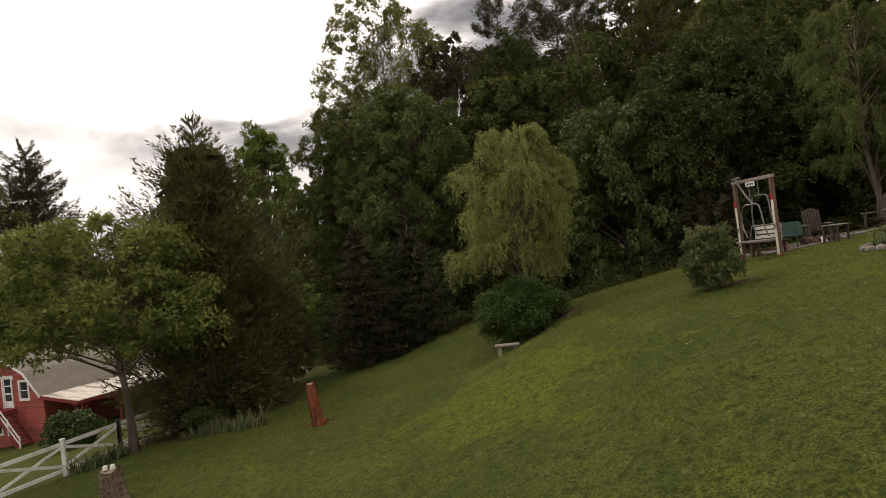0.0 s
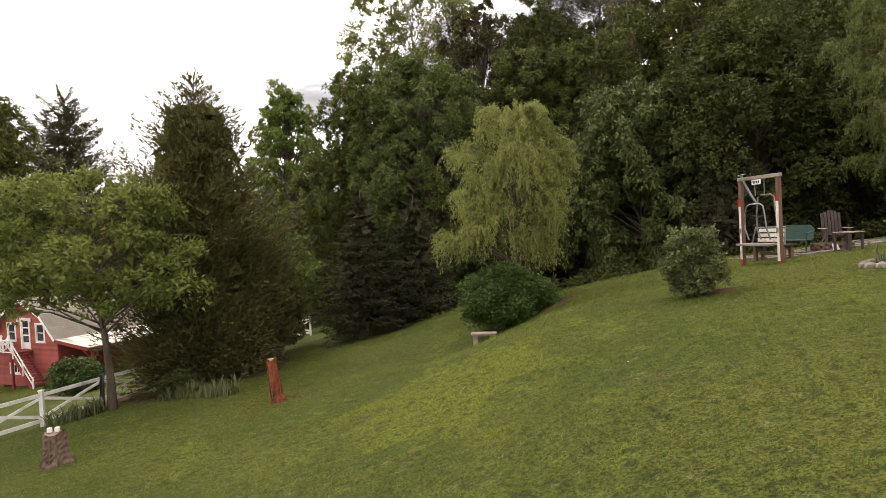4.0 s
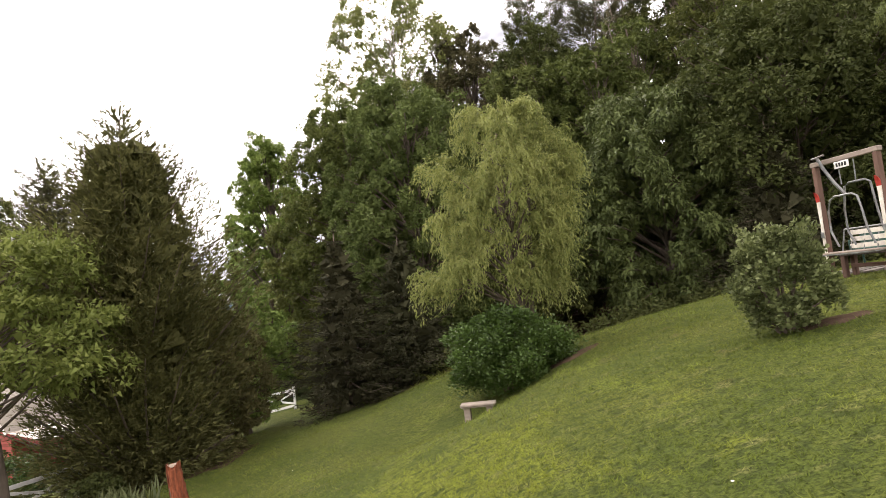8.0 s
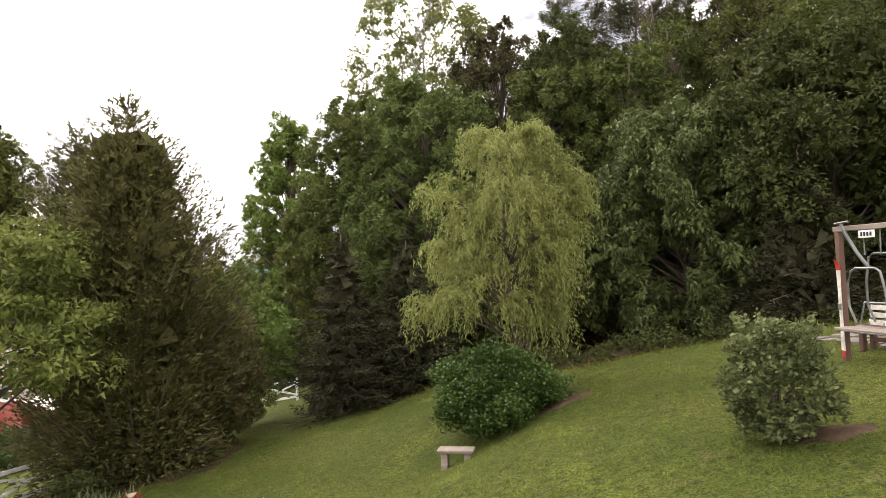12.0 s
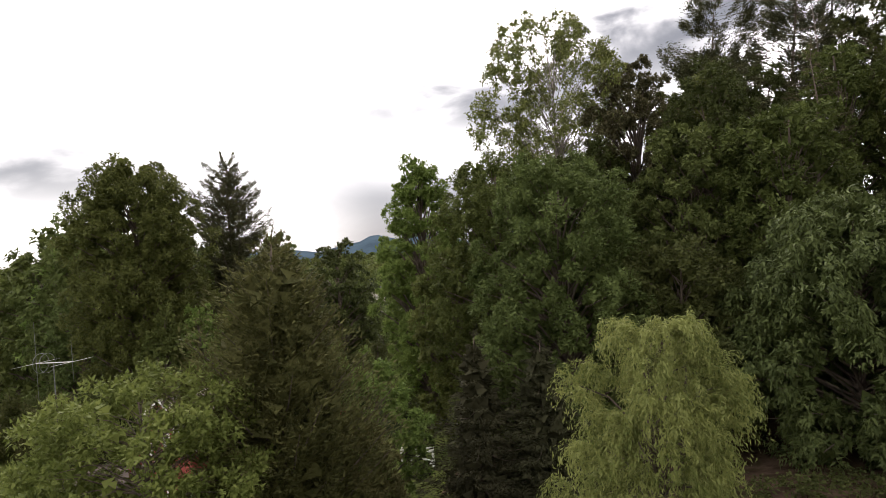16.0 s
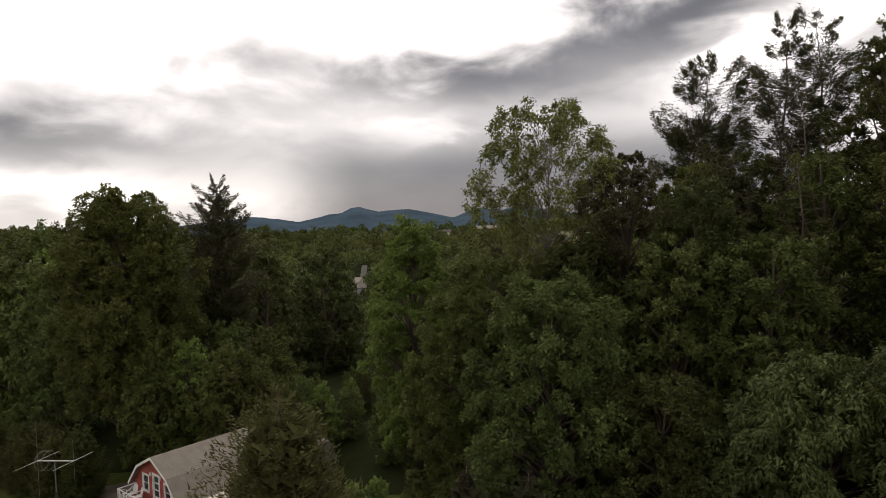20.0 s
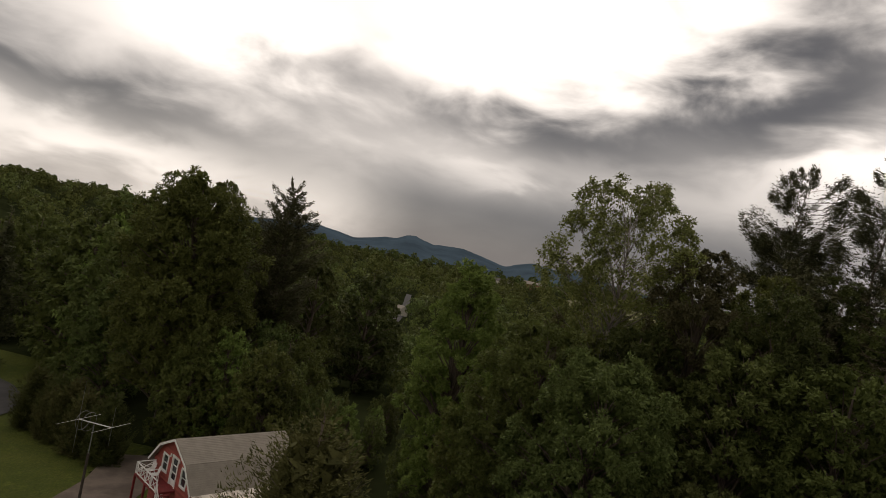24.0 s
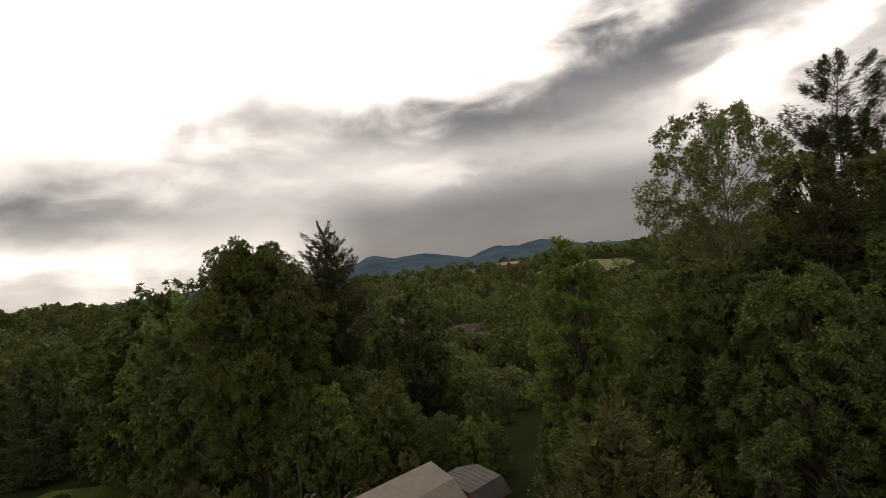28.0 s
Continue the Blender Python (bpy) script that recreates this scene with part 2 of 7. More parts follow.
def ground_z(x, y):
    """Height of the ground: the lawn's bank, the slope to the barn, the valley and the far rise."""
    x, y = np.asarray(x, float), np.asarray(y, float)
    near = 1 - smooth(np.hypot(x, y), 26, 44)
    right = smooth(x, 3, 8)
    x = x + near * (1.3 - 0.45 * right)
    y = y - near * (1.55 + 0.45 * right + 0.85 * smooth(-x, 8, 14))
    u = 30 * np.tanh(x / 30 * (x > 0)) + np.where(x < 0, -80 * np.tanh(-x / 80), 0)
    v = np.clip(y, -60, 60)
    z = 0.675 * np.tanh(x / 3) + 0.122 * u - 0.034 * v
    r = np.hypot(x, y)
    z = z + (-16 - z) * smooth(y, 62, 190)
    bearing = np.degrees(np.arctan2(-x, np.maximum(y, 1.0)))
    ahead = smooth(bearing, -16, -8) * smooth(-bearing, -62, -46)
    z = z + 5 * smooth(r, 380, 900) * (np.sin(bearing * 0.33) + 0.6 * np.sin(bearing * 0.9 + 1.0)) * smooth(bearing, 20, 32)
    hay = np.exp(-((bearing + 1.0) / 7.0) ** 2)
    z = z + 13 * smooth(r, 320, 900) * (1 - 0.62 * ahead * (1 - hay)) + 2 * smooth(r, 900, 2500)
    z = z - 42 * ahead * smooth(r, 950, 2700)
    z = z + 8 * smooth(-x, 150, 420) * smooth(r, 200, 480) * smooth(-y, -900, -200)
    z = z + 13 * smooth(bearing, 39, 50) * smooth(r, 330, 650)
    z = z + 10 * smooth(x, 40, 160)
    z = z - 0.70 * np.exp(-((x - 0.9) ** 2 + (y - 17.6) ** 2) / 6.5)
    rough = 0.03 * np.sin(x * 1.3 + 0.7 * y) * np.sin(y * 0.9 - 0.4 * x)
    z = z + 0.6 * np.exp(-((x + 8.0) ** 2 + (y - 35.0) ** 2) / 40)
    z = z - 0.55 * smooth(y, 19.5, 26.5) * (1 - smooth(y, 34, 46)) * smooth(x, 2.0, 6.0) * (1 - smooth(x, 14, 20))
    return z + rough + 0.8 * (1 - smooth(np.hypot(x, y), 14, 38)) + 0.15 * near * right


def gz(x, y):
    return float(ground_z(x, y))


def mesh_from(name, verts, faces, mat=None, smooth_shade=False):
    me = bpy.data.meshes.new(name)
    me.from_pydata([tuple(v) for v in verts] if not isinstance(verts, np.ndarray) else verts.tolist(), [], faces if not isinstance(faces, np.ndarray) else faces.tolist())
    if mat:
        me.materials.append(mat)
    if smooth_shade:
        me.shade_smooth()
    me.update()
    return me


def axis(lo, hi, fine_lo, fine_hi, step, grow):
    mid = list(np.arange(fine_lo, fine_hi + step, step))
    s, v, up = step, fine_hi, []
    while v < hi:
        s *= grow
        v += s
        up.append(min(v, hi))
    s, v, down = step, fine_lo, []
    while v > lo:
        s *= grow
        v -= s
        down.append(max(v, lo))
    return np.array(down[::-1] + mid + up)


def grass_material(name, blade=False):
    """Mown grass: olive and yellow-green drifts, worn tan spots, fine blade grain; the same drifts in the blades."""
    m = bpy.data.materials.new(name)
    m.use_nodes = True
    t = m.node_tree
    b = t.nodes["Principled BSDF"]
    b.inputs["Roughness"].default_value = 0.85
    b.inputs["Specular IOR Level"].default_value = 0.04
    geo = t.nodes.new("ShaderNodeNewGeometry")

    def tex(s, d, stretch=(1, 1, 1), rough=0.6):
        mp = t.nodes.new("ShaderNodeMapping")
        mp.inputs["Scale"].default_value = stretch
        t.links.new(geo.outputs["Position"], mp.inputs[0])
        n = t.nodes.new("ShaderNodeTexNoise")
        n.inputs["Scale"].default_value, n.inputs["Detail"].default_value, n.inputs["Roughness"].default_value = s, d, rough
        t.links.new(mp.outputs[0], n.inputs[0])
        return n.outputs[0]

    def ramp(v, lo, hi):
        n = t.nodes.new("ShaderNodeMapRange")
        n.interpolation_type = "SMOOTHSTEP"
        n.inputs[1].default_value, n.inputs[2].default_value = lo, hi
        t.links.new(v, n.inputs[0])
        return n.outputs[0]

    def mix(fac, a, c):
        n = t.nodes.new("ShaderNodeMix")
        n.data_type = "RGBA"
        t.links.new(fac, n.inputs[0])
        for sck, v in ((n.inputs[6], a), (n.inputs[7], c)):
            if isinstance(v, tuple):
                sck.default_value = (*v, 1)
            else:
                t.links.new(v, sck)
        return n.outputs[2]
    # a bright moss-green drift across the middle of the lawn
    off = t.nodes.new("ShaderNodeVectorMath")
    off.operation = "SUBTRACT"
    t.links.new(geo.outputs["Position"], off.inputs[0])
    off.inputs[1].default_value = (-1.6, 11.4, 0.0)
    sq = t.nodes.new("ShaderNodeVectorMath")
    sq.operation = "MULTIPLY"
    t.links.new(off.outputs[0], sq.inputs[0])
    sq.inputs[1].default_value = (0.46, 0.34, 0.0)
    ln = t.nodes.new("ShaderNodeVectorMath")
    ln.operation = "LENGTH"
    t.links.new(sq.outputs[0], ln.inputs[0])
    far = t.nodes.new("ShaderNodeMath")
    far.operation = "MULTIPLY_ADD"
    t.links.new(tex(0.9, 6), far.inputs[0])
    far.inputs[1].default_value = -3.2
    t.links.new(ln.outputs["Value"], far.inputs[2])
    drift = ramp(far.outputs[0], -0.35, -1.15)
    col = mix(ramp(tex(0.22, 4), 0.35, 0.65), (0.082, 0.106, 0.021), (0.124, 0.138, 0.030))
    col = mix(ramp(tex(0.9, 6, (1, 0.7, 1)), 0.55, 0.66), col, (0.136, 0.162, 0.030))
    col = mix(drift, col, (0.156, 0.178, 0.026))
    col = mix(ramp(tex(1.1, 5), 0.62, 0.76), col, (0.140, 0.112, 0.056))
    col = mix(ramp(tex(3.0, 6, (1, 1.6, 1)), 0.52, 0.74), col, (0.160, 0.162, 0.056))
    col = mix(ramp(tex(7.0, 5), 0.47, 0.68), col, (0.052, 0.068, 0.018))
    fine_tex = tex(26, 5, (1, 1, 1), 0.75)
    dark = mix(ramp(fine_tex, 0.38, 0.60), (0.030, 0.040, 0.010), col)
    sc = t.nodes.new("ShaderNodeMix")
    sc.data_type = "RGBA"
    sc.inputs[0].default_value = 0.92
    t.links.new(col, sc.inputs[6])
    t.links.new(dark, sc.inputs[7])
    out_col = sc.outputs[2]
    if blade:
        hv = t.nodes.new("ShaderNodeHueSaturation")
        mr = t.nodes.new("ShaderNodeMapRange")
        mr.inputs[3].default_value, mr.inputs[4].default_value = 0.85, 1.55
        t.links.new(geo.outputs["Random Per Island"], mr.inputs[0])
        t.links.new(mr.outputs[0], hv.inputs["Value"])
        t.links.new(col, hv.inputs["Color"])
        out_col = hv.outputs[0]
    t.links.new(out_col, b.inputs["Base Color"])
    if blade:
        tr = t.nodes.new("ShaderNodeBsdfTranslucent")
        t.links.new(out_col, tr.inputs[0])
        ms = t.nodes.new("ShaderNodeMixShader")
        ms.inputs[0].default_value = 0.5
        t.links.new(b.outputs[0], ms.inputs[1])
        t.links.new(tr.outputs[0], ms.inputs[2])
        t.links.new(ms.outputs[0], t.nodes["Material Output"].inputs[0])
    if not blade:
        bp = t.nodes.new("ShaderNodeBump")
        bp.inputs["Strength"].default_value, bp.inputs["Distance"].default_value = 0.9, 0.05
        t.links.new(fine_tex, bp.inputs["Height"])
        t.links.new(bp.outputs[0], b.inputs["Normal"])
    return m


GRASS = grass_material("grass")
BLADES = grass_material("grass_blades", True)
LITTER = material("leaf_litter", (0.085, 0.058, 0.040), 0.95, vary=0.45, scale=1.5, grain=18, bump=1.0, dirt=(0.045, 0.042, 0.018), spec=0.0)
# dark green with the shade between distant crowns put into its colour
FOREST = material("shaded_forest_floor", (0.022, 0.027, 0.011), 1.0, vary=0.4, scale=0.08, grain=0.9, bump=0, spec=0.0)
ASPHALT = material("asphalt", (0.050, 0.048, 0.047), 0.9, vary=0.25, scale=0.6, grain=40, bump=0.3)
GRAVEL = material("gravel", (0.140, 0.110, 0.088), 0.95, vary=0.3, scale=0.5, grain=22, bump=0.6, dirt=(0.085, 0.068, 0.050))
FIELD = material("hay_field", (0.098, 0.092, 0.028), 0.95, vary=0.2, scale=0.02, grain=1.0, bump=0)


def wood_edge(x):
    """The y at which lawn gives way to the wood, along the back of the garden."""
    return np.interp(x, [-8.6, -7.09, -6.9, -5.53, -2.2, 1.71, 5.55, 8.15, 12.15, 29.57], [60.0, 39.23, 34.83, 32.22, 30.43, 28.04, 26.7, 26.2, 24.5, 19.0])


gx = axis(-4200, 4200, -70, 24, 0.7, 1.22)
gy = axis(-4200, 4200, -10, 62, 0.7, 1.22)
XX, YY = np.meshgrid(gx, gy, indexing="ij")
ZZ = ground_z(XX, YY)
nx, ny = XX.shape
idx = np.arange(nx * ny).reshape(nx, ny)
quads = np.stack([idx[:-1, :-1], idx[1:, :-1], idx[1:, 1:], idx[:-1, 1:]], -1).reshape(-1, 4)
ground_me = mesh_from("ground", np.stack([XX, YY, ZZ], -1).reshape(-1, 3), quads, GRASS, True)
ground_me.materials.append(LITTER)
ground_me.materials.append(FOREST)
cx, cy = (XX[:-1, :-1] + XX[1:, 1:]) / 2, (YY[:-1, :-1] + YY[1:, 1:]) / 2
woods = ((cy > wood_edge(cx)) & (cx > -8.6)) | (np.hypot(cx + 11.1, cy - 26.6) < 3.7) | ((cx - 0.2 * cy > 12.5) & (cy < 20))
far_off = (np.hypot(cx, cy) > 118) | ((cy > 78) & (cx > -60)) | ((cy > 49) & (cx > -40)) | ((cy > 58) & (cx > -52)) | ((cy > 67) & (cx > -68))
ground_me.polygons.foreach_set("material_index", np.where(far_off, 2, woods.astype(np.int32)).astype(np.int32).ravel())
ground = tagged(new("ground", ground_me), "mown lawn sloping down to a wooded valley", "ground", kind="structure")


def strip(name, pts, width, mat, lift, label, category, cut=1.2):
    """A road-like sheet along pts, laid on the ground."""
    dense = []
    for (x0, y0), (x1, y1) in zip(pts, pts[1:]):
        n = max(1, int(math.hypot(x1 - x0, y1 - y0) / cut))
        dense += [(x0 + (x1 - x0) * i / n, y0 + (y1 - y0) * i / n) for i in range(n)]
    dense.append(pts[-1])
    verts, faces = [], []
    for i, (x, y) in enumerate(dense):
        a, b = dense[max(0, i - 2)], dense[min(len(dense) - 1, i + 2)]
        d = Vector((b[0] - a[0], b[1] - a[1])).normalized()
        for k in range(5):
            o = (k - 2) / 2 * width / 2 * (1 + 0.05 * math.sin(i * 0.9 + k))
            px, py = x - d.y * o, y + d.x * o
            verts.append((px, py, gz(px, py) + lift))
        if i:
            for k in range(4):
                faces.append(((i - 1) * 5 + k, (i - 1) * 5 + k + 1, i * 5 + k + 1, i * 5 + k))
    return tagged(new(name, mesh_from(name, verts, faces, mat, True)), label, category, kind="structure")


strip("driveway", [(-92, 73.5), (-84, 70.3), (-77, 68.3), (-69, 65.3), (-64.2, 62.4), (-61.2, 58.6), (-60.0, 54.4), (-60.5, 49), (-63, 42)], 3.5, ASPHALT, 0.09, "dark asphalt drive curving round a grass circle", "driveway")
strip("road", [(-140, 44), (-105, 60), (-87, 69.5), (-80, 73.5)], 5.0, GRAVEL, 0.07, "pale country road behind the drive", "road")
strip("gravel_yard", [(-39.5, 55), (-37.6, 51), (-36.0, 47.5), (-34.6, 43.5), (-33.6, 40)], 5.4, GRAVEL, 0.08, "worn gravel yard beside the red barn", "yard")

# ---- part helpers ----


def part(name, bm_or_mesh, mat, parent, label=""):
    if isinstance(bm_or_mesh, bmesh.types.BMesh):
        me = bpy.data.meshes.new(name)
        bm_or_mesh.to_mesh(me)
        bm_or_mesh.free()
    else:
        me = bm_or_mesh
    if mat and not me.materials:
        me.materials.append(mat)
    ob = new(name, me)
    ob.parent = parent
    if label:
        ob["label"] = label
    return ob


def thing(name, m, label, category, group="", kind=""):
    ob = new(name)
    ob.empty_display_size = 0.2
    ob.matrix_world = m
    return tagged(ob, label, category, group, kind)


def tube(bm, pts, radii, sides=6, cap=True):
    """A bent, tapered tube along pts."""
    pts = [Vector(p) for p in pts]
    rings = []
    ref = Vector((0.31, 0.17, 0.93))
    for i, p in enumerate(pts):
        d = (pts[min(i + 1, len(pts) - 1)] - pts[max(i - 1, 0)]).normalized()
        a = d.cross(ref if abs(d.dot(ref)) < 0.95 else Vector((1, 0, 0))).normalized()
        b = d.cross(a)
        rings.append([bm.verts.new(p + (a * math.cos(2 * math.pi * k / sides) + b * math.sin(2 * math.pi * k / sides)) * radii[i]) for k in range(sides)])
    for r0, r1 in zip(rings, rings[1:]):
        for k in range(sides):
            bm.faces.new((r0[k], r0[(k + 1) % sides], r1[(k + 1) % sides], r1[k]))
    if cap:
        bm.faces.new(rings[0][::-1])
        bm.faces.new(rings[-1])


def box(bm, lo, hi, bevel=0.0, m=None):
    """A box from corner to corner, its edges rounded by bevel, moved by m."""
    lo, hi = Vector(lo), Vector(hi)
    res = bmesh.ops.create_cube(bm, size=1)
    vs = res["verts"]
    for v in vs:
        v.co = Vector(((lo[i] + hi[i]) / 2 + v.co[i] * (hi[i] - lo[i]) for i in range(3)))
    if bevel:
        es = {e for v in vs for e in v.link_edges}
        out = bmesh.ops.bevel(bm, geom=list(es), offset=bevel, segments=1, affect="EDGES", profile=0.5)
        vs = list({v for f in out["faces"] for v in f.verts} | {v for v in vs if v.is_valid})
    if m is not None:
        for v in vs:
            v.co = m @ v.co
    return vs


def beam(bm, a, b, w, h, bevel=0.0):
    """A bar of section w x h from a to b."""
    a, b = Vector(a), Vector(b)
    d = b - a
    m = Matrix.Translation(a) @ d.to_track_quat("X", "Z").to_matrix().to_4x4()
    return box(bm, (0, -w / 2, -h / 2), (d.length, w / 2, h / 2), bevel, m)


# ---- plants ----


def unit(a):
    return a / np.maximum(np.linalg.norm(a, axis=1, keepdims=True), 1e-6)


def leaf_arrays(pts, aim, size, rng, width=0.55, fold=0.25, lie=0.75, face=None):
    """Folded diamond leaves at pts, each pointing along aim and facing along face: arrays of vertices and faces."""
    n = len(pts)
    aim = unit(aim)
    toward = rng.normal(size=(n, 3)) * 0.7 + (np.array([0, 0, lie]) if face is None else face)
    side = unit(np.cross(aim, toward))
    up = np.cross(side, aim)
    s = (size * rng.uniform(0.65, 1.35, n))[:, None]
    base = pts - aim * s * 0.5
    tip = pts + aim * s * 0.5
    l = pts + side * s * width * 0.5 + up * s * fold * 0.4
    r = pts - side * s * width * 0.5 + up * s * fold * 0.4
    v = np.stack([base, l, tip, r], 1).reshape(-1, 3)
    k = np.arange(n)[:, None] * 4
    f = np.concatenate([k + [0, 1, 2], k + [0, 2, 3]], 1).reshape(-1, 3)
    return v, f


def small_leaves(pts, aim, face, size, rng, width=0.6):
    """Plain three-cornered leaves for crowns farther off."""
    n = len(pts)
    aim = unit(aim)
    side = unit(np.cross(aim, face))
    s = (size * rng.uniform(0.6, 1.4, n))[:, None]
    v = np.stack([pts - aim * s * 0.4 + side * s * width * 0.5, pts - aim * s * 0.4 - side * s * width * 0.5, pts + aim * s * 0.7], 1).reshape(-1, 3)
    return v, np.arange(3 * n).reshape(-1, 3)


def tri_mesh(name, v, f, mat):
    me = bpy.data.meshes.new(name)
    me.vertices.add(len(v))
    me.vertices.foreach_set("co", v.astype(np.float32).ravel())
    me.loops.add(f.size)
    me.loops.foreach_set("vertex_index", f.astype(np.int32).ravel())
    me.polygons.add(len(f))
    me.polygons.foreach_set("loop_start", np.arange(0, f.size, 3, dtype=np.int32))
    me.update(calc_edges=True)
    me.materials.append(mat)
    return me


def sprays(centres, radii, per, size, rng, droop=0.0, width=0.55, flat=0.6):
    """Leaves in clumps round the centres: denser to the outside, lying outwards."""
    n = len(centres)
    k = np.repeat(np.arange(n), per)
    d = rng.normal(size=(len(k), 3))
    d[:, 2] = np.where(rng.uniform(size=len(k)) < 0.75, np.abs(d[:, 2]), d[:, 2])
    d = unit(d)
    rad = rng.uniform(0.25, 1.0, len(k)) ** 0.5
    off = d * rad[:, None] * radii[k][:, None] * np.array([1, 1, flat])
    pts = centres[k] + off
    aim = d * 1.0 + rng.normal(size=d.shape) * 0.6
    aim[:, 2] = aim[:, 2] * 0.5 - droop
    return leaf_arrays(pts, aim, size, rng, width)


def crown_points(n, rng, shape, inner=0.45):
    """Clump centres in a crown of unit height and radius; shape(h) is the radius at height h."""
    out = []
    while len(out) < n:
        h = rng.uniform(0, 1)
        a = rng.uniform(0, 2 * math.pi)
        s = shape(h)
        if rng.uniform() > min(1, s + 0.25):
            continue
        lump = 1 + 0.2 * math.sin(3 * a + 7 * h + n) + 0.14 * math.sin(5 * a - 11 * h)
        r = s * lump * rng.uniform(inner, 1.0) ** 0.6
        out.append((r * math.cos(a), r * math.sin(a), h * (1.0 - 0.06 * (0.5 + 0.5 * math.sin(2.6 * a + n)) * min(1.0, r * 2.5))))
    return np.array(out)


def crown_lobes(n, rng, shape):
    """Lobe centres spread evenly over the crown's outside, from its foot to its tip, and a few within."""
    levels = np.linspace(0.0, 0.985, 200)
    weight = np.array([shape(h) + 0.12 for h in levels]).cumsum()
    out = []
    for i in range(n):
        h = float(np.interp((i + 0.5) / n * weight[-1], weight, levels)) + rng.normal() * 0.012
        h = min(max(h, 0.0), 0.99)
        a = i * 2.39996 + rng.normal() * 0.25
        lump = 1 + 0.13 * math.sin(3 * a + 7 * h + n) + 0.10 * math.sin(5 * a - 11 * h)
        r = shape(h) * lump * (rng.uniform(0.82, 1.04) if i % 5 else rng.uniform(0.3, 0.8))
        out.append((r * math.cos(a), r * math.sin(a), h))
    return np.array(out)


SHAPES = {
    "round": lambda h: math.sqrt(max(0.02, 1 - (2 * h - 0.9) ** 2 / 1.22)),
    "tall": lambda h: max(0.12, (0.55 + 0.5 * math.sin(math.pi * (h * 0.9 + 0.05))) * (1 - h ** 5)),
    "cone": lambda h: max(0.05, 1.0 - h ** 1.15) * (0.8 + 0.2 * min(1, h * 6)),
    "spread": lambda h: max(0.1, math.sqrt(max(0, 1 - (h - 0.35) ** 2 * 2.2))),
    "cedar": lambda h: max(0.05, min(1.0, ((1 - h) * 2.3) ** 0.66)) * (0.85 + 0.15 * min(1, h * 4)),
    "spire": lambda h: max(0.10, math.sin(math.pi * (h * 0.80 + 0.17)) ** 0.8),
    "dome": lambda h: (0.8 + 0.4 * min(0.5, h)) * math.sqrt(max(0.03, 1 - (max(0.0, h - 0.45) / 0.57) ** 2)),
    "pine": lambda h: max(0.06, min(1.0, 1.25 * (1.0 - h) ** 0.75)),
    "leader": lambda h: max(0.10, min(1.0, ((1.03 - h) * 2.3) ** 0.8)) * (0.8 + 0.2 * min(1, h * 4)),
    "egg": lambda h: max(0.1, min(1.0, ((1.02 - h) * 3.2) ** 0.62)) * (0.8 + 0.2 * min(1, h * 4)),
    "vase": lambda h: (0.45 + 0.55 * min(1.0, h * 1.8)) * math.sqrt(max(0.16, 1 - (max(0.0, h - 0.5) / 0.56) ** 2)),
    "tuft": lambda h: math.sqrt(max(0.08, 1 - (2 * h - 0.9) ** 2 / 1.25)),
    "top": lambda h: (0.55 + 0.45 * math.sin(math.pi * min(1, h * 0.9 + 0.12))) * max(0.16, min(1.0, (1.06 - h) * 2.6)),
}


def spine_of(height, tr, seed, lean):
    """The bent line of a trunk and its radii."""
    steps, spine = 8, []
    for i in range(steps):
        h = i / (steps - 1) * (height * 0.94)
        w = (h / height) ** 1.5
        spine.append(Vector((lean[0] * w + 0.008 * height * math.sin(i * 1.7 + seed), lean[1] * w + 0.008 * height * math.cos(i * 2.1 + seed) - 0.008 * height, h)))
    spine[0] = Vector((spine[1].x * 0.4, spine[1].y * 0.4, -0.35))
    return spine, [tr * (1.35 if i == 0 else 1) * (1 - 0.88 * i / (steps - 1)) for i in range(steps)]


def on_spine(spine, height, z):
    q = min(max(z, 0.0) / (height * 0.94), 0.999) * (len(spine) - 1)
    return spine[int(q)].lerp(spine[int(q) + 1], q - int(q))


def trunk_mesh(bm, bark):
    me = bpy.data.meshes.new("trunk")
    bm.to_mesh(me)
    bm.free()
    me.materials.append(bark or BARK)
    me.shade_smooth()
    return me


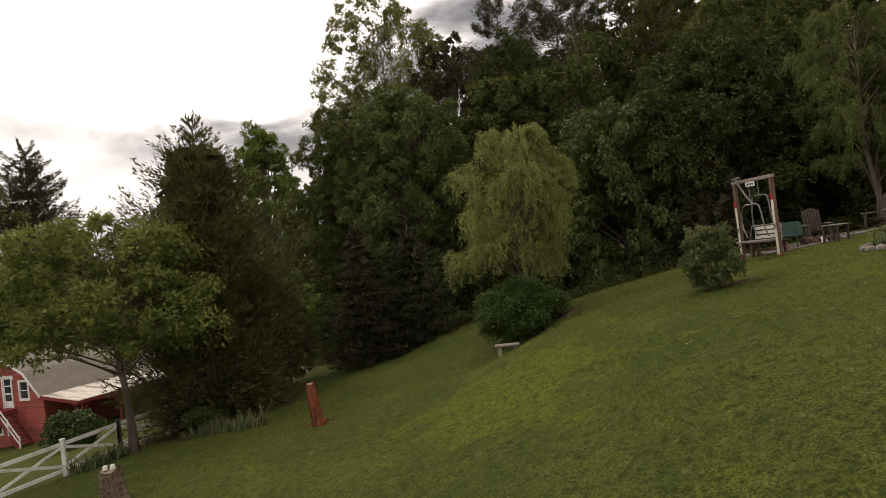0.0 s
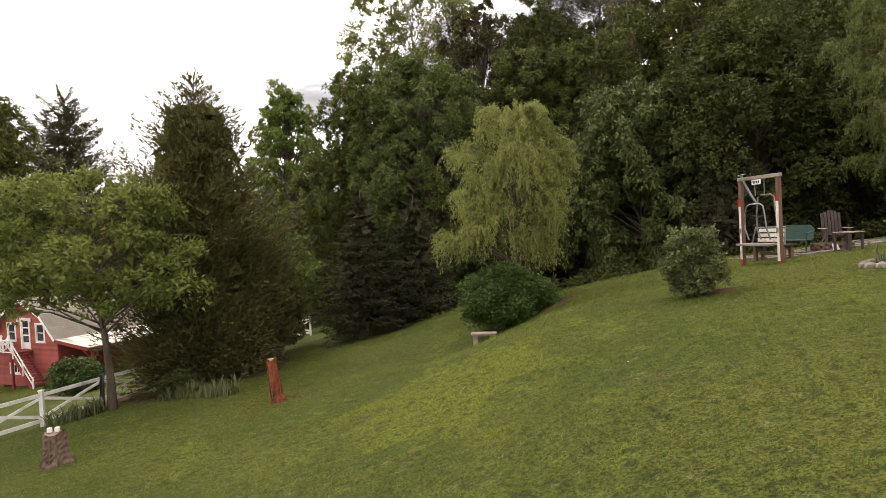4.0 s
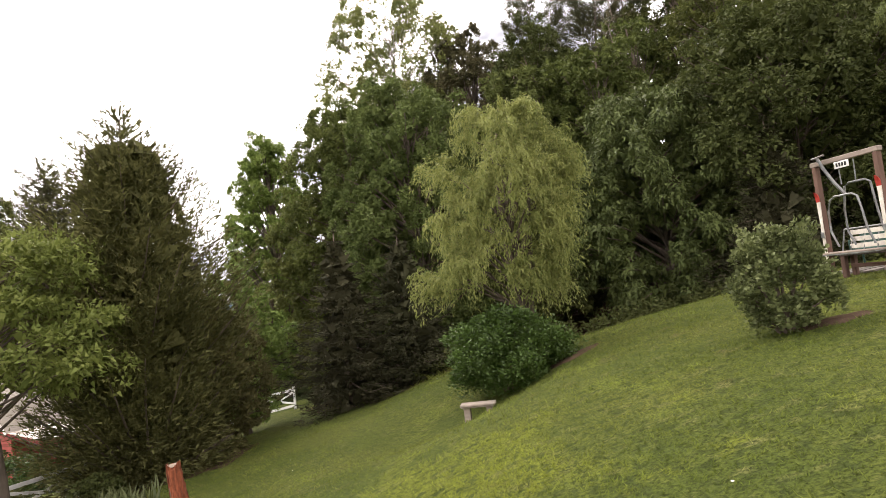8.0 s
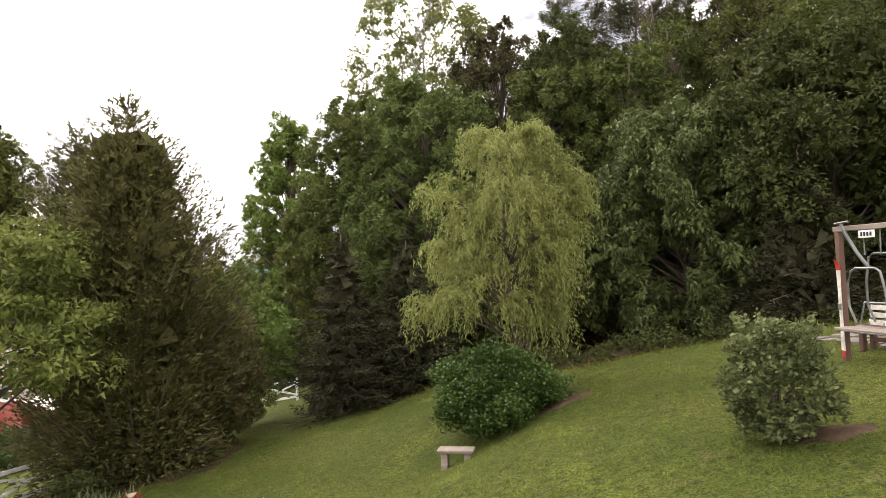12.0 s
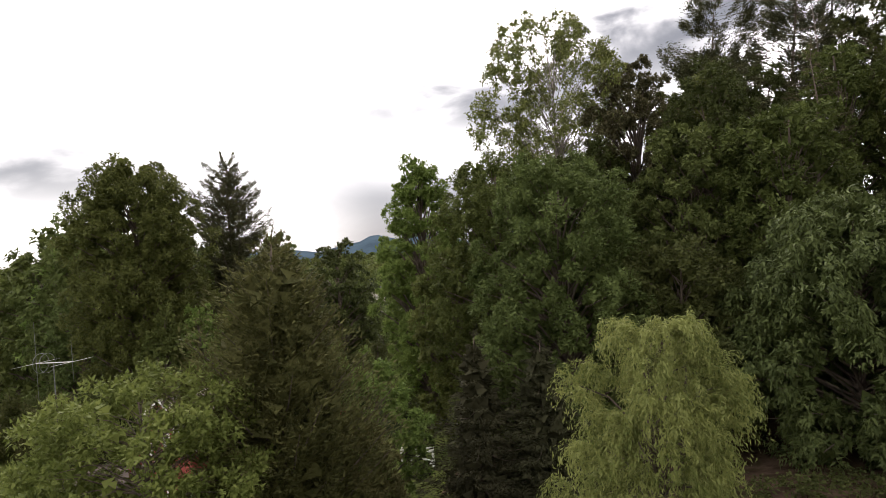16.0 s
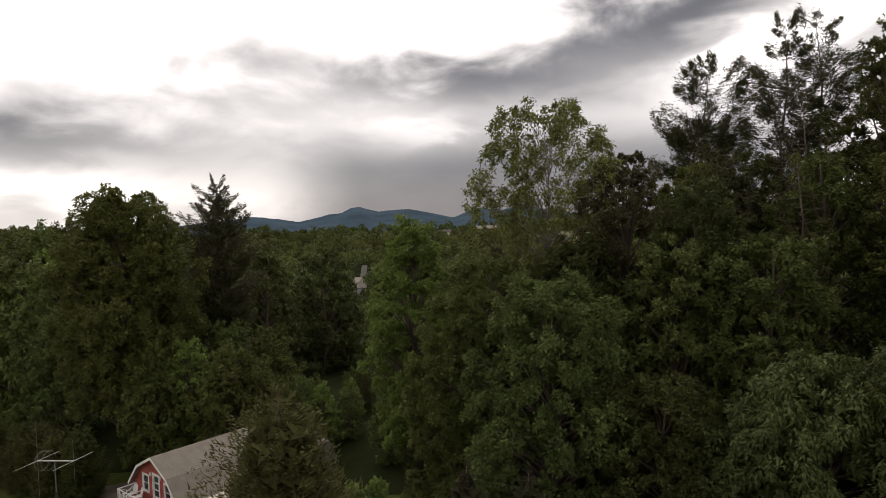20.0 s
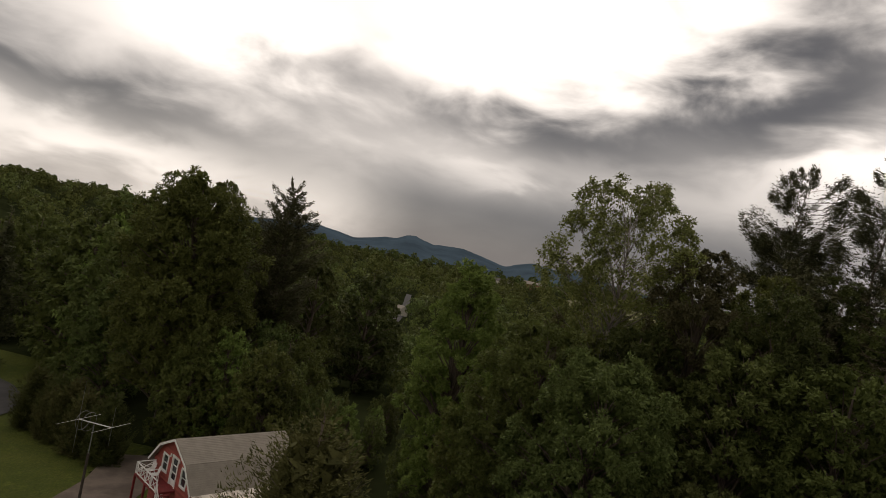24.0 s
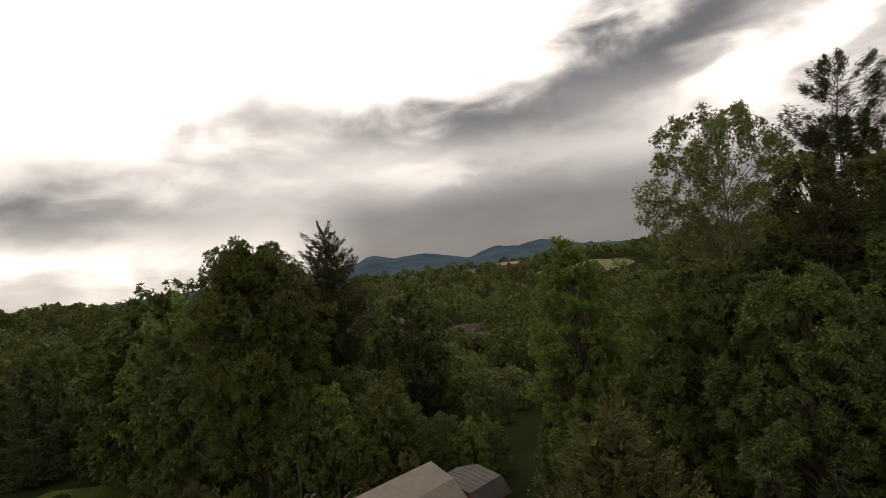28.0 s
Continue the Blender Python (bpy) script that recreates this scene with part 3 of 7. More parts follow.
def lobed_tree(kind, height, radius, crown_from, lobes, subs, per, size, leaf, seed, bark=None, droop=0.0, trunk=0.0, lean=(0, 0), lobe=0.22, sub=0.48, core=30, width=0.62, rise=0.22, flat=0.8, twigs=0, open_=0.0):
    """A broadleaf tree: limbs carry rounded lobes of foliage, each of many leafy sprays on its upper and outer side."""
    rng = np.random.default_rng(seed)
    c = crown_lobes(lobes, rng, SHAPES[kind])
    z0 = crown_from * height
    lr = lobe * radius * rng.uniform(0.7, 1.25, lobes)
    cen = c * np.array([radius * (1 - 0.55 * lobe), radius * (1 - 0.55 * lobe), (height - z0) * 0.97]) + np.array([0, 0, z0])
    cen[:, 2] = np.minimum(cen[:, 2], height - 0.75 * lr * flat)
    w = (cen[:, 2] / height) ** 1.5
    cen[:, 0] += lean[0] * w
    cen[:, 1] += lean[1] * w
    mid = np.stack([lean[0] * w, lean[1] * w, cen[:, 2]], 1)
    away_ = unit(cen - mid + np.array([0, 0, 1e-3]))
    # sprays on each lobe
    k = np.repeat(np.arange(lobes), subs)
    d = unit(rng.normal(size=(len(k), 3)) + away_[k] * 0.7 + np.array([0, 0, 0.55]))
    sc = cen[k] + d * (lr[k] * rng.uniform(0.55, 1.0, len(k)))[:, None] * np.array([1, 1, flat])
    sr = lr[k] * sub * rng.uniform(0.6, 1.3, len(k))
    if open_:
        keep = rng.uniform(size=len(k)) > open_
        k, d, sc, sr = k[keep], d[keep], sc[keep], sr[keep]
    q = np.repeat(np.arange(len(k)), per)
    e = unit(rng.normal(size=(len(q), 3)) + d[q] * 0.8 + np.array([0, 0, 0.35]))
    pts = sc[q] + e * (sr[q] * rng.uniform(0.35, 1.05, len(q)))[:, None]
    aim = e + rng.normal(size=e.shape) * 0.55 + np.array([0, 0, -0.25 - droop])
    face = e * 0.8 + np.array([0, 0, 0.45]) + rng.normal(size=e.shape) * 0.42
    v, f = small_leaves(pts, aim, face, size, rng, width)
    if core:
        n = lobes * core * (2 if size < 0.25 else 1)
        pick = rng.integers(0, lobes, n)
        off = unit(rng.normal(size=(n, 3))) * (lr[pick] * rng.uniform(0.0, 0.55, n))[:, None]
        deep = mid[pick] * np.array([0.3, 0.3, 0.12]) + cen[pick] * np.array([0.7, 0.7, 0.88]) + off
        v2, f2 = small_leaves(deep, rng.normal(size=(n, 3)), rng.normal(size=(n, 3)), (0.06 if size < 0.25 else 0.10) * radius + 0.10, rng, 0.8)
        v, f = np.concatenate([v, v2]), np.concatenate([f, f2 + len(v)])
    crown = tri_mesh("crown", v, f, leaf)
    bm = bmesh.new()
    tr = trunk or height * 0.016 + 0.04
    spine, radii = spine_of(height, tr, seed, lean)
    tube(bm, spine, radii, 8)
    for j in range(lobes):
        p = Vector(cen[j])
        zs = max(0.1 * height, p.z - rise * height * rng.uniform(0.5, 1.0))
        a = on_spine(spine, height, zs)
        r0 = tr * (1 - 0.85 * zs / height) * 0.42
        b = a.lerp(p, 0.55) + Vector((0, 0, 0.08 * (p - a).length))
        tube(bm, (a, b, p), (r0, r0 * 0.6, r0 * 0.22), 5, False)
        mine = np.nonzero(k == j)[0][:twigs]
        for m in mine:
            tube(bm, (p.lerp(b, 0.4), Vector(sc[m]) * 0.5 + p * 0.5 + Vector((0, 0, 0.1)), Vector(sc[m])), (r0 * 0.34, r0 * 0.24, 0.008), 4, False)
    return trunk_mesh(bm, bark), crown


def plume_tree(kind, height, radius, crown_from, branches, per, size, leaf, seed, bark=None, rise=0.5, curl=0.15, spread=0.22, thick=0.10, start=0.25, trunk=0.0, lean=(0, 0), width=0.3, ragged=0.25, whorl=0, core=0, limbs=0.5, hang=0.0, gather=1.0):
    """A conifer: many boughs leave the trunk, each a feather of sprays that ends in a point."""
    rng = np.random.default_rng(seed)
    tr = trunk or height * 0.015 + 0.04
    spine, radii = spine_of(height, tr, seed, lean)
    bm = bmesh.new()
    tube(bm, spine, radii, 8)
    vs, fs, count = [], [], 0
    for i in range(branches):
        u = (i + rng.uniform(0.1, 0.9)) / branches
        h = 1 - (1 - u) ** 0.72 if kind not in ("top", "tuft") else u
        if whorl:
            h = (round(h * whorl) + rng.normal() * 0.12) / whorl
        h = min(max(h, 0.0), 0.995)
        a = i * 2.39996 + rng.normal() * 0.35
        length = radius * SHAPES[kind](h) * (1 + 0.16 * math.sin(3 * a + 9 * h + seed)) * rng.uniform(1 - ragged, 1 + ragged * 0.6)
        z_tip = (crown_from + (1 - crown_from) * h) * height
        z_root = max(0.06 * height, z_tip - rise * length)
        root = on_spine(spine, height, z_root)
        tip_x = on_spine(spine, height, z_tip)
        tip = Vector((tip_x.x + length * math.cos(a), tip_x.y + length * math.sin(a), z_tip))
        d = tip - root
        L = d.length
        if L < 0.05:
            continue
        n = max(5, int(per * min(1.0, L / radius) ** 1.3))
        s = start + (1 - start) * rng.uniform(size=n) ** gather
        lift = curl * L * (s ** 2 - s) * 1.6
        line = np.array(root)[None] + np.array(d)[None] * s[:, None]
        line[:, 2] += lift
        along = np.array(d.normalized())
        side = np.array((-math.sin(a), math.cos(a), 0.0))
        fan = np.sin(np.pi * np.clip(1.08 - s, 0, 1) ** 0.8) * 0.8 + 0.2 * (1 - s)
        off = rng.uniform(-1, 1, n) * fan * spread * L
        pts = line + side[None] * off[:, None] + rng.normal(size=(n, 3)) * (thick * L * (0.25 + fan))[:, None] * np.array([0.6, 0.6, 1.0])
        pts[:, 2] -= hang * np.abs(off)
        aim = along[None] + side[None] * np.sign(off)[:, None] * rng.uniform(0, 0.9, n)[:, None] + rng.normal(size=(n, 3)) * 0.35
        face = np.array([0, 0, 0.9])[None] + rng.normal(size=(n, 3)) * 0.6
        v, f = small_leaves(pts, aim, face, size, rng, width)
        vs.append(v)
        fs.append(f + count)
        count += len(v)
        if rng.uniform() < limbs:
            r0 = max(0.012, tr * (1 - 0.85 * z_root / height) * 0.34)
            bend = root.lerp(tip, 0.55) + Vector((0, 0, -0.4 * curl * L))
            tube(bm, (root, bend, tip), (r0, r0 * 0.6, r0 * 0.2), 5, False)
    v, f = np.concatenate(vs), np.concatenate(fs)
    if core:
        h = rng.uniform(0.0, 0.86, core)
        r = np.array([SHAPES[kind](x) for x in h]) * radius * rng.uniform(0, 0.6, core)
        a = rng.uniform(0, 6.283, core)
        z = (crown_from + (1 - crown_from) * h) * height
        w = (z / height) ** 1.5
        deep = np.stack([r * np.cos(a) + lean[0] * w, r * np.sin(a) + lean[1] * w, z], 1)
        v2, f2 = small_leaves(deep, rng.normal(size=(core, 3)), rng.normal(size=(core, 3)), 0.13 * radius + 0.1, rng, 0.8)
        v, f = np.concatenate([v, v2]), np.concatenate([f, f2 + len(v)])
    return trunk_mesh(bm, bark), tri_mesh("crown", v, f, leaf)


def plant_tree(meshes, x, y, label, category="tree", group="", scale=1.0, turn=0.0, tall=1.0, name="tree", sink=0.0):
    ob = thing(name, Matrix.Translation((x, y, gz(x, y) - sink)) @ pose(0, 0, 0, 0, 0, turn) @ Matrix.Diagonal((scale, scale, scale * tall, 1)), label, category, group)
    part("trunk", meshes[0], None, ob)
    part("crown", meshes[1], None, ob)
    return ob


def tree_to(kind, x, y, top, radius, crown_from, lobes, subs, per, size, leaf, seed, label, name="tree", **kw):
    """A broadleaf tree of its own at (x, y) whose top reaches the height top."""
    return plant_tree(lobed_tree(kind, top - gz(x, y), radius, crown_from, lobes, subs, per, size, leaf, seed, **kw), x, y, label, name=name)


def conifer_to(kind, x, y, top, radius, crown_from, branches, per, size, leaf, seed, label, name, **kw):
    return plant_tree(plume_tree(kind, top - gz(x, y), radius, crown_from, branches, per, size, leaf, seed, **kw), x, y, label, name=name)


# the trees that border the lawn
conifer_to("cedar", -10.85, 26.4, 10.85, 3.55, 0.01, 760, 150, 0.18, LEAF_CEDAR, 3, "broad cone-shaped red cedar with dense brownish-green foliage", "cedar_tree", rise=0.75, curl=0.25, spread=0.15, thick=0.06, core=3000, width=0.34, ragged=0.26, limbs=0.2)
tree_to("round", -9.2, 27.9, 3.5, 2.1, 0.02, 56, 9, 50, 0.11, LEAF_CEDAR, 4, "low dark bushy cedar at the edge of the lawn", "cedar_tree", droop=-0.5)
tree_to("tall", -8.98, 31.45, 4.95, 2.2, 0.1, 48, 9, 40, 0.15, LEAF_LIGHT, 5, "young light-green broadleaf tree behind the cedar")
tree_to("leader", -11.9, 53.7, 17.0, 3.5, 0.12, 170, 9, 46, 0.19, LEAF_LIGHT, 6, "tall bright green tulip poplar with a pointed crown", "poplar_tree", lobe=0.20, droop=-0.4, core=46)
tree_to("dome", -4.37, 41.7, 14.6, 4.3, 0.03, 170, 9, 54, 0.155, LEAF_OAK, 7, "broad round-crowned oak, dense and dark green", "oak_tree", lobe=0.19)
conifer_to("cone", -4.54, 31.4, 6.3, 3.1, 0.02, 190, 170, 0.17, LEAF_SPRUCE, 8, "dark spruce with low spreading boughs", "spruce_tree", rise=-0.05, curl=0.3, spread=0.30, thick=0.035, whorl=17, core=700, limbs=0.1)
conifer_to("cone", -1.9, 31.9, 5.9, 3.1, 0.02, 190, 170, 0.17, LEAF_SPRUCE, 9, "dark spruce with low spreading boughs", "spruce_tree", rise=-0.05, curl=0.3, spread=0.30, thick=0.035, whorl=16, core=700, limbs=0.1)
tree_to("dome", -0.9, 36.3, 13.9, 4.0, 0.03, 170, 9, 52, 0.15, LEAF_GREEN, 10, "dense mid-green maple among the dark trees", "maple_tree", lobe=0.19, core=50)
tree_to("round", 4.2, 34.6, 9.2, 3.2, 0.02, 100, 9, 48, 0.15, LEAF_DARK, 16, "dark understorey tree behind the willow")
tree_to("round", -7.4, 43.5, 9.6, 3.0, 0.03, 80, 9, 40, 0.18, LEAF_OAK, 17, "dark green tree beside the gate")
tree_to("vase", -1.15, 48.6, 24.3, 5.0, 0.46, 120, 9, 50, 0.18, LEAF_AIRY, 11, "tall airy tree with a thin open crown", "tall_tree", bark=BARK_PALE, lobe=0.21, sub=0.52, core=0, rise=0.16, trunk=0.2, twigs=3, open_=0.16, droop=0.3, flat=0.9)
tree_to("egg", 3.8, 46.6, 21.0, 2.9, 0.2, 130, 9, 46, 0.16, LEAF_BROWN, 12, "tall tree with a brownish, seed-heavy crown", "tall_tree", lobe=0.24)
tree_to("round", 10.2, 32.2, 10.6, 4.4, 0.01, 160, 9, 46, 0.18, LEAF_CHERRY, 13, "dark cherry tree with drooping leaves down to the ground", "cherry_tree", droop=0.9, width=0.45, lobe=0.2, core=70)
tree_to("round", 15.21, 29.89, 13.5, 4.6, 0.02, 150, 9, 48, 0.16, LEAF_DARK, 14, "dense dark broadleaf tree behind the swing", droop=0.3, lobe=0.2, core=60)
conifer_to("cone", 12.39, 27.1, 8.0, 3.0, 0.02, 150, 150, 0.16, LEAF_SPRUCE, 18, "hemlock with drooping feathery boughs behind the swing", "hemlock_tree", rise=0.1, curl=-0.25, spread=0.3, thick=0.06, core=700, hang=0.3, limbs=0.1)
tree_to("egg", 7.4, 42.0, 18.6, 3.4, 0.06, 140, 9, 48, 0.16, LEAF_DARK, 15, "tall dark green tree in the wood")
tree_to("dome", 19.6, 32.4, 18.0, 4.4, 0.06, 140, 9, 42, 0.19, LEAF_OAK, 19, "tall dark tree leaning over the sitting place", lobe=0.2)
tree_to("round", 21.36, 24.51, 12.0, 4.2, 0.05, 110, 9, 40, 0.18, LEAF_DARK, 26, "dark broadleaf tree beside the sitting place", lobe=0.2)
for i, (k, px, py, pt, pr, cf) in enumerate((("tuft", 12.4, 63.5, 29.9, 3.6, 0.72), ("tuft", 11.6, 62.5, 24.2, 3.2, 0.80), ("egg", 17.0, 58.5, 31.8, 3.3, 0.45), ("egg", 20.0, 60.0, 32.8, 3.6, 0.45))):
    conifer_to(k, px, py, pt, pr, cf, 66 if k == "tuft" else 120, 400, 0.27, LEAF_PINE, 20 + i, "tall pine with tufted dark crown and bare lower limbs", "pine_tree", rise=0.35, curl=0.35, spread=0.24, thick=0.09, start=0.5, gather=0.6, width=0.26, limbs=1.0, trunk=0.26, ragged=0.5, whorl=12 if k == "egg" else 9)
for i, (px, py, pt, pr) in enumerate(((15.0, 49.0, 24.8, 2.4), (13.2, 44.0, 19.6, 2.0))):
    conifer_to("top", px, py, pt, pr, 0.35, 80, 34, 0.22, LEAF_BROWN, 60 + i, "half-dead pine with bare twiggy limbs", "pine_tree", rise=0.1, curl=0.2, spread=0.15, thick=0.06, start=0.6, width=0.25, limbs=1.0, trunk=0.17)
for i, (k, px, py, pt, pr, lf) in enumerate((("dome", 7.7, 49.2, 19.6, 3.3, LEAF_OAK), ("egg", 10.2, 51.5, 21.4, 3.2, LEAF_PINE), ("dome", 13.0, 53.5, 21.0, 3.4, LEAF_DARK), ("egg", 15.5, 47.0, 20.4, 3.2, LEAF_OAK), ("egg", 21.0, 51.0, 28.6, 3.8, LEAF_DARK), ("dome", 20.6, 43.5, 23.6, 4.0, LEAF_OAK), ("dome", 0.6, 44.5, 15.2, 3.2, LEAF_DARK), ("dome", 10.0, 38.5, 15.4, 3.4, LEAF_OAK), ("egg", 5.8, 40.5, 15.6, 3.0, LEAF_GREEN), ("egg", 24.6, 43.0, 25.5, 4.2, LEAF_DARK), ("egg", -4.7, 46.2, 14.4, 2.4, LEAF_BROWN), ("egg", 24.6, 54.0, 31.5, 4.4, LEAF_DARK))):
    tree_to(k, px, py, pt, pr, 0.2, 96, 8, 38, 0.20, lf, 140 + i, "tall forest tree with a dense crown", "tall_tree", droop=0.1)
tree_to("spread", -12.95, 22.2, 6.2, 3.7, 0.44, 96, 11, 32, 0.15, LEAF_DOG, 30, "spreading dogwood with layered light-green foliage", "dogwood_tree", flat=0.30, trunk=0.15, rise=0.16, lean=(-0.8, 0.5), core=3, lobe=0.2, sub=0.52, open_=0.18)
tree_to("spread", -17.60, 19.3, 2.0, 1.6, 0.4, 30, 10, 30, 0.11, LEAF_DOG, 31, "small leaning dogwood beside the fence", "dogwood_tree", flat=0.4, trunk=0.08, lean=(-0.5, 0.1), core=8)
tree_to("dome", -43.6, 61.8, 20.3, 6.7, 0.2, 210, 9, 44, 0.26, LEAF_OAK, 32, "huge old oak with a dense dome of foliage", "oak_tree", lobe=0.19, core=80)
conifer_to("egg", -40.2, 74.2, 22.2, 4.3, 0.40, 170, 300, 0.36, LEAF_PINE, 33, "tall white pine standing above the wood", "pine_tree", rise=0.5, curl=0.35, spread=0.22, thick=0.06, start=0.25, width=0.28, whorl=15, limbs=1.0, core=500, ragged=0.35)

# the woods round the place, from a few kinds
WOOD = [lobed_tree(k, 14, r, 0.03, 64, 7, 19, 0.33, l, 50 + i, core=26, droop=0.2) for i, (k, r, l) in enumerate((("round", 4.6, LEAF_OAK), ("spire", 4.0, LEAF_DARK), ("round", 4.2, LEAF_GREEN), ("tall", 4.2, LEAF_OAK), ("spire", 3.8, LEAF_LIGHT)))]
WOOD.append(plume_tree("cone", 14, 3.6, 0.03, 150, 70, 0.36, LEAF_PINE, 55, rise=0.2, spread=0.3, thick=0.06, core=500, limbs=0.0))
TALL_WOOD = [lobed_tree(k, 22, r, 0.02, 100, 8, 26, 0.30, l, 70 + i, core=26, droop=0.2) for i, (k, r, l) in enumerate((("dome", 4.6, LEAF_OAK), ("egg", 4.4, LEAF_DARK), ("dome", 4.4, LEAF_DARK)))]
rng = np.random.default_rng(5)


def wood(n, xr, yr, tops, group, keep=lambda x, y: True, kinds=None, native=14):
    """n trees strewn over a stretch, reaching up to the heights tops."""
    made = 0
    for _ in range(n * 20):
        if made == n:
            break
        x, y = rng.uniform(*xr), rng.uniform(*yr)
        if not keep(x, y):
            continue
        k = int(rng.integers(0, 6)) if rng.uniform() < 0.6 else int(rng.integers(0, 4))
        h = max(5.0, rng.uniform(*tops) - gz(x, y))
        s = h / native * rng.uniform(0.85, 1.1)
        k = k if kinds is None else k % len(kinds)
        plant_tree((kinds or WOOD)[k], x, y, "conifer in the wood" if kinds is None and k == 5 else "broadleaf tree in the wood", group=group, scale=s, tall=h / native / s, turn=rng.uniform(0, 360))
        made += 1


wood(12, (24, 38), (37, 60), (19, 25), "trees of the wood behind the lawn", lambda x, y: y > 36, TALL_WOOD, 22)
wood(8, (-4, 12), (44, 58), (10, 15), "trees of the wood behind the lawn")
wood(20, (-38, -6), (56, 80), (1, 6.5), "trees between barn and valley", lambda x, y: not 4.5 < math.degrees(math.atan2(-x - 5, y)) < 21)
wood(14, (-34, -12), (68, 102), (-7.0, -2.5), "low trees between barn and valley")
wood(18, (-34, -9), (54, 70), (-2.5, 2.0), "low trees between barn and valley", lambda x, y: y > 57 or x > -17)
wood(40, (-112, -38), (60, 120), (6, 13.5), "trees of the wood beyond the drive", lambda x, y: y > 62 - 0.25 * (x + 34) and math.hypot(x + 43, y - 62) > 6 and (x > -66 or y > 78))
wood(5, (-80, -62), (76, 92), (14, 17.5), "trees of the wood beyond the drive")
wood(8, (25, 38), (8, 34), (15, 21), "trees of the wood behind the lawn", lambda x, y: True, TALL_WOOD, 22)

# ---- willow, shrubs and flower beds ----


def willow_meshes(height, radius, tips, seed, leaf, skirt=0.75, strands=(6, 10)):
    """Trunks with rising limbs; from each limb's tip leafy sprays arch out, curl over and hang."""
    rng = np.random.default_rng(seed)
    bm = bmesh.new()
    tube(bm, [(0, 0, -0.3), (0.05, 0, 0.9), (-0.1, 0.05, 2.2), (-0.25, 0.1, 3.6), (-0.2, 0.1, 5.2), (-0.1, 0, height * 0.9)], [0.16, 0.12, 0.11, 0.08, 0.05, 0.02], 8)
    tube(bm, [(0.05, 0.1, -0.2), (0.25, 0.2, 1.5), (0.45, 0.3, 3.0), (0.6, 0.2, 4.6), (0.7, 0.1, 5.8)], [0.10, 0.08, 0.07, 0.05, 0.02], 7)
    lv, lf, count = [], [], 0
    for i in range(tips):
        a = rng.uniform(0, 2 * math.pi)
        h = rng.uniform(0.26, 0.97)
        wide = (0.60 + 0.40 * math.sin(math.pi * min(1, h * 0.95 + 0.02))) * (1.0 if h < 0.80 else 1.0 - 2.0 * (h - 0.80))
        rad = radius * wide * rng.uniform(0.25, 1.0) ** 0.5 * (0.86 + 0.16 * math.sin(2 * a + 2.2) + 0.22 * math.sin(4 * a + 11 * h))
        rad *= 0.52 + 0.48 * min(1.0, max(0.0, (h - 0.28) * 3.2))
        rad *= 1.0 + (1.7 * skirt * max(0.0, -math.cos(a)) ** 2 if h < 0.40 else 0.0)
        rad *= 1.0 - 0.26 * max(0.0, math.cos(a))
        top = Vector((rad * math.cos(a), rad * math.sin(a), h * height))
        root = Vector((-0.1 + 0.2 * (i % 3), 0.1, max(1.4, top.z - rng.uniform(0.6, 1.6))))
        if i % 3 == 0:
            tube(bm, [root, root.lerp(top, 0.6) + Vector((0, 0, 0.3)), top], [0.04, 0.024, 0.008], 4, False)
        for _ in range(int(rng.integers(*strands))):
            n = 26
            b = a + rng.normal() * 0.55
            length = rng.uniform(0.35, 1.0) * (1.15 if h < 0.4 else 1.0)
            s = np.linspace(0, 1, n)
            out = np.array([math.cos(b), math.sin(b), 0]) * rng.uniform(0.3, 0.85)
            sway = rng.normal(size=3) * 0.12
            pts = np.array(top)[None] + out[None] * (1 - (1 - s) ** 2)[:, None] + sway[None] * (s ** 2)[:, None]
            pts[:, 2] += rng.uniform(0.2, 0.5) * np.sin(s * 2.1) - length * s ** 2.0 + 0.05 * rng.normal()
            run = np.gradient(pts, axis=0)
            run /= np.maximum(np.linalg.norm(run, axis=1, keepdims=True), 1e-6)
            pts, run = np.repeat(pts, 2, 0), np.repeat(run, 2, 0)
            pts = pts + rng.normal(size=pts.shape) * 0.05
            aim = run + rng.normal(size=pts.shape) * 0.55 + np.array([0, 0, -0.2])
            v, f = leaf_arrays(pts, aim, 0.13, rng, 0.22, 0.1, 0.3, out[None] * 0.8 + np.array([0, 0, 0.6]))
            lv.append(v)
            lf.append(f + count)
            count += len(v)
    return trunk_mesh(bm, None), tri_mesh("crown", np.concatenate(lv), np.concatenate(lf), leaf)


plant_tree(willow_meshes(7.0, 1.95, 170, 1, LEAF_WILLOW), 1.6, 21.3, "weeping willow with yellow-green hanging strands", "tree", name="willow_tree")
plant_tree(willow_meshes(9.4, 2.3, 130, 2, LEAF_GREEN, 0.2), 17.05, 22.40, "weeping willow beside the sitting place", "tree", name="willow_tree")


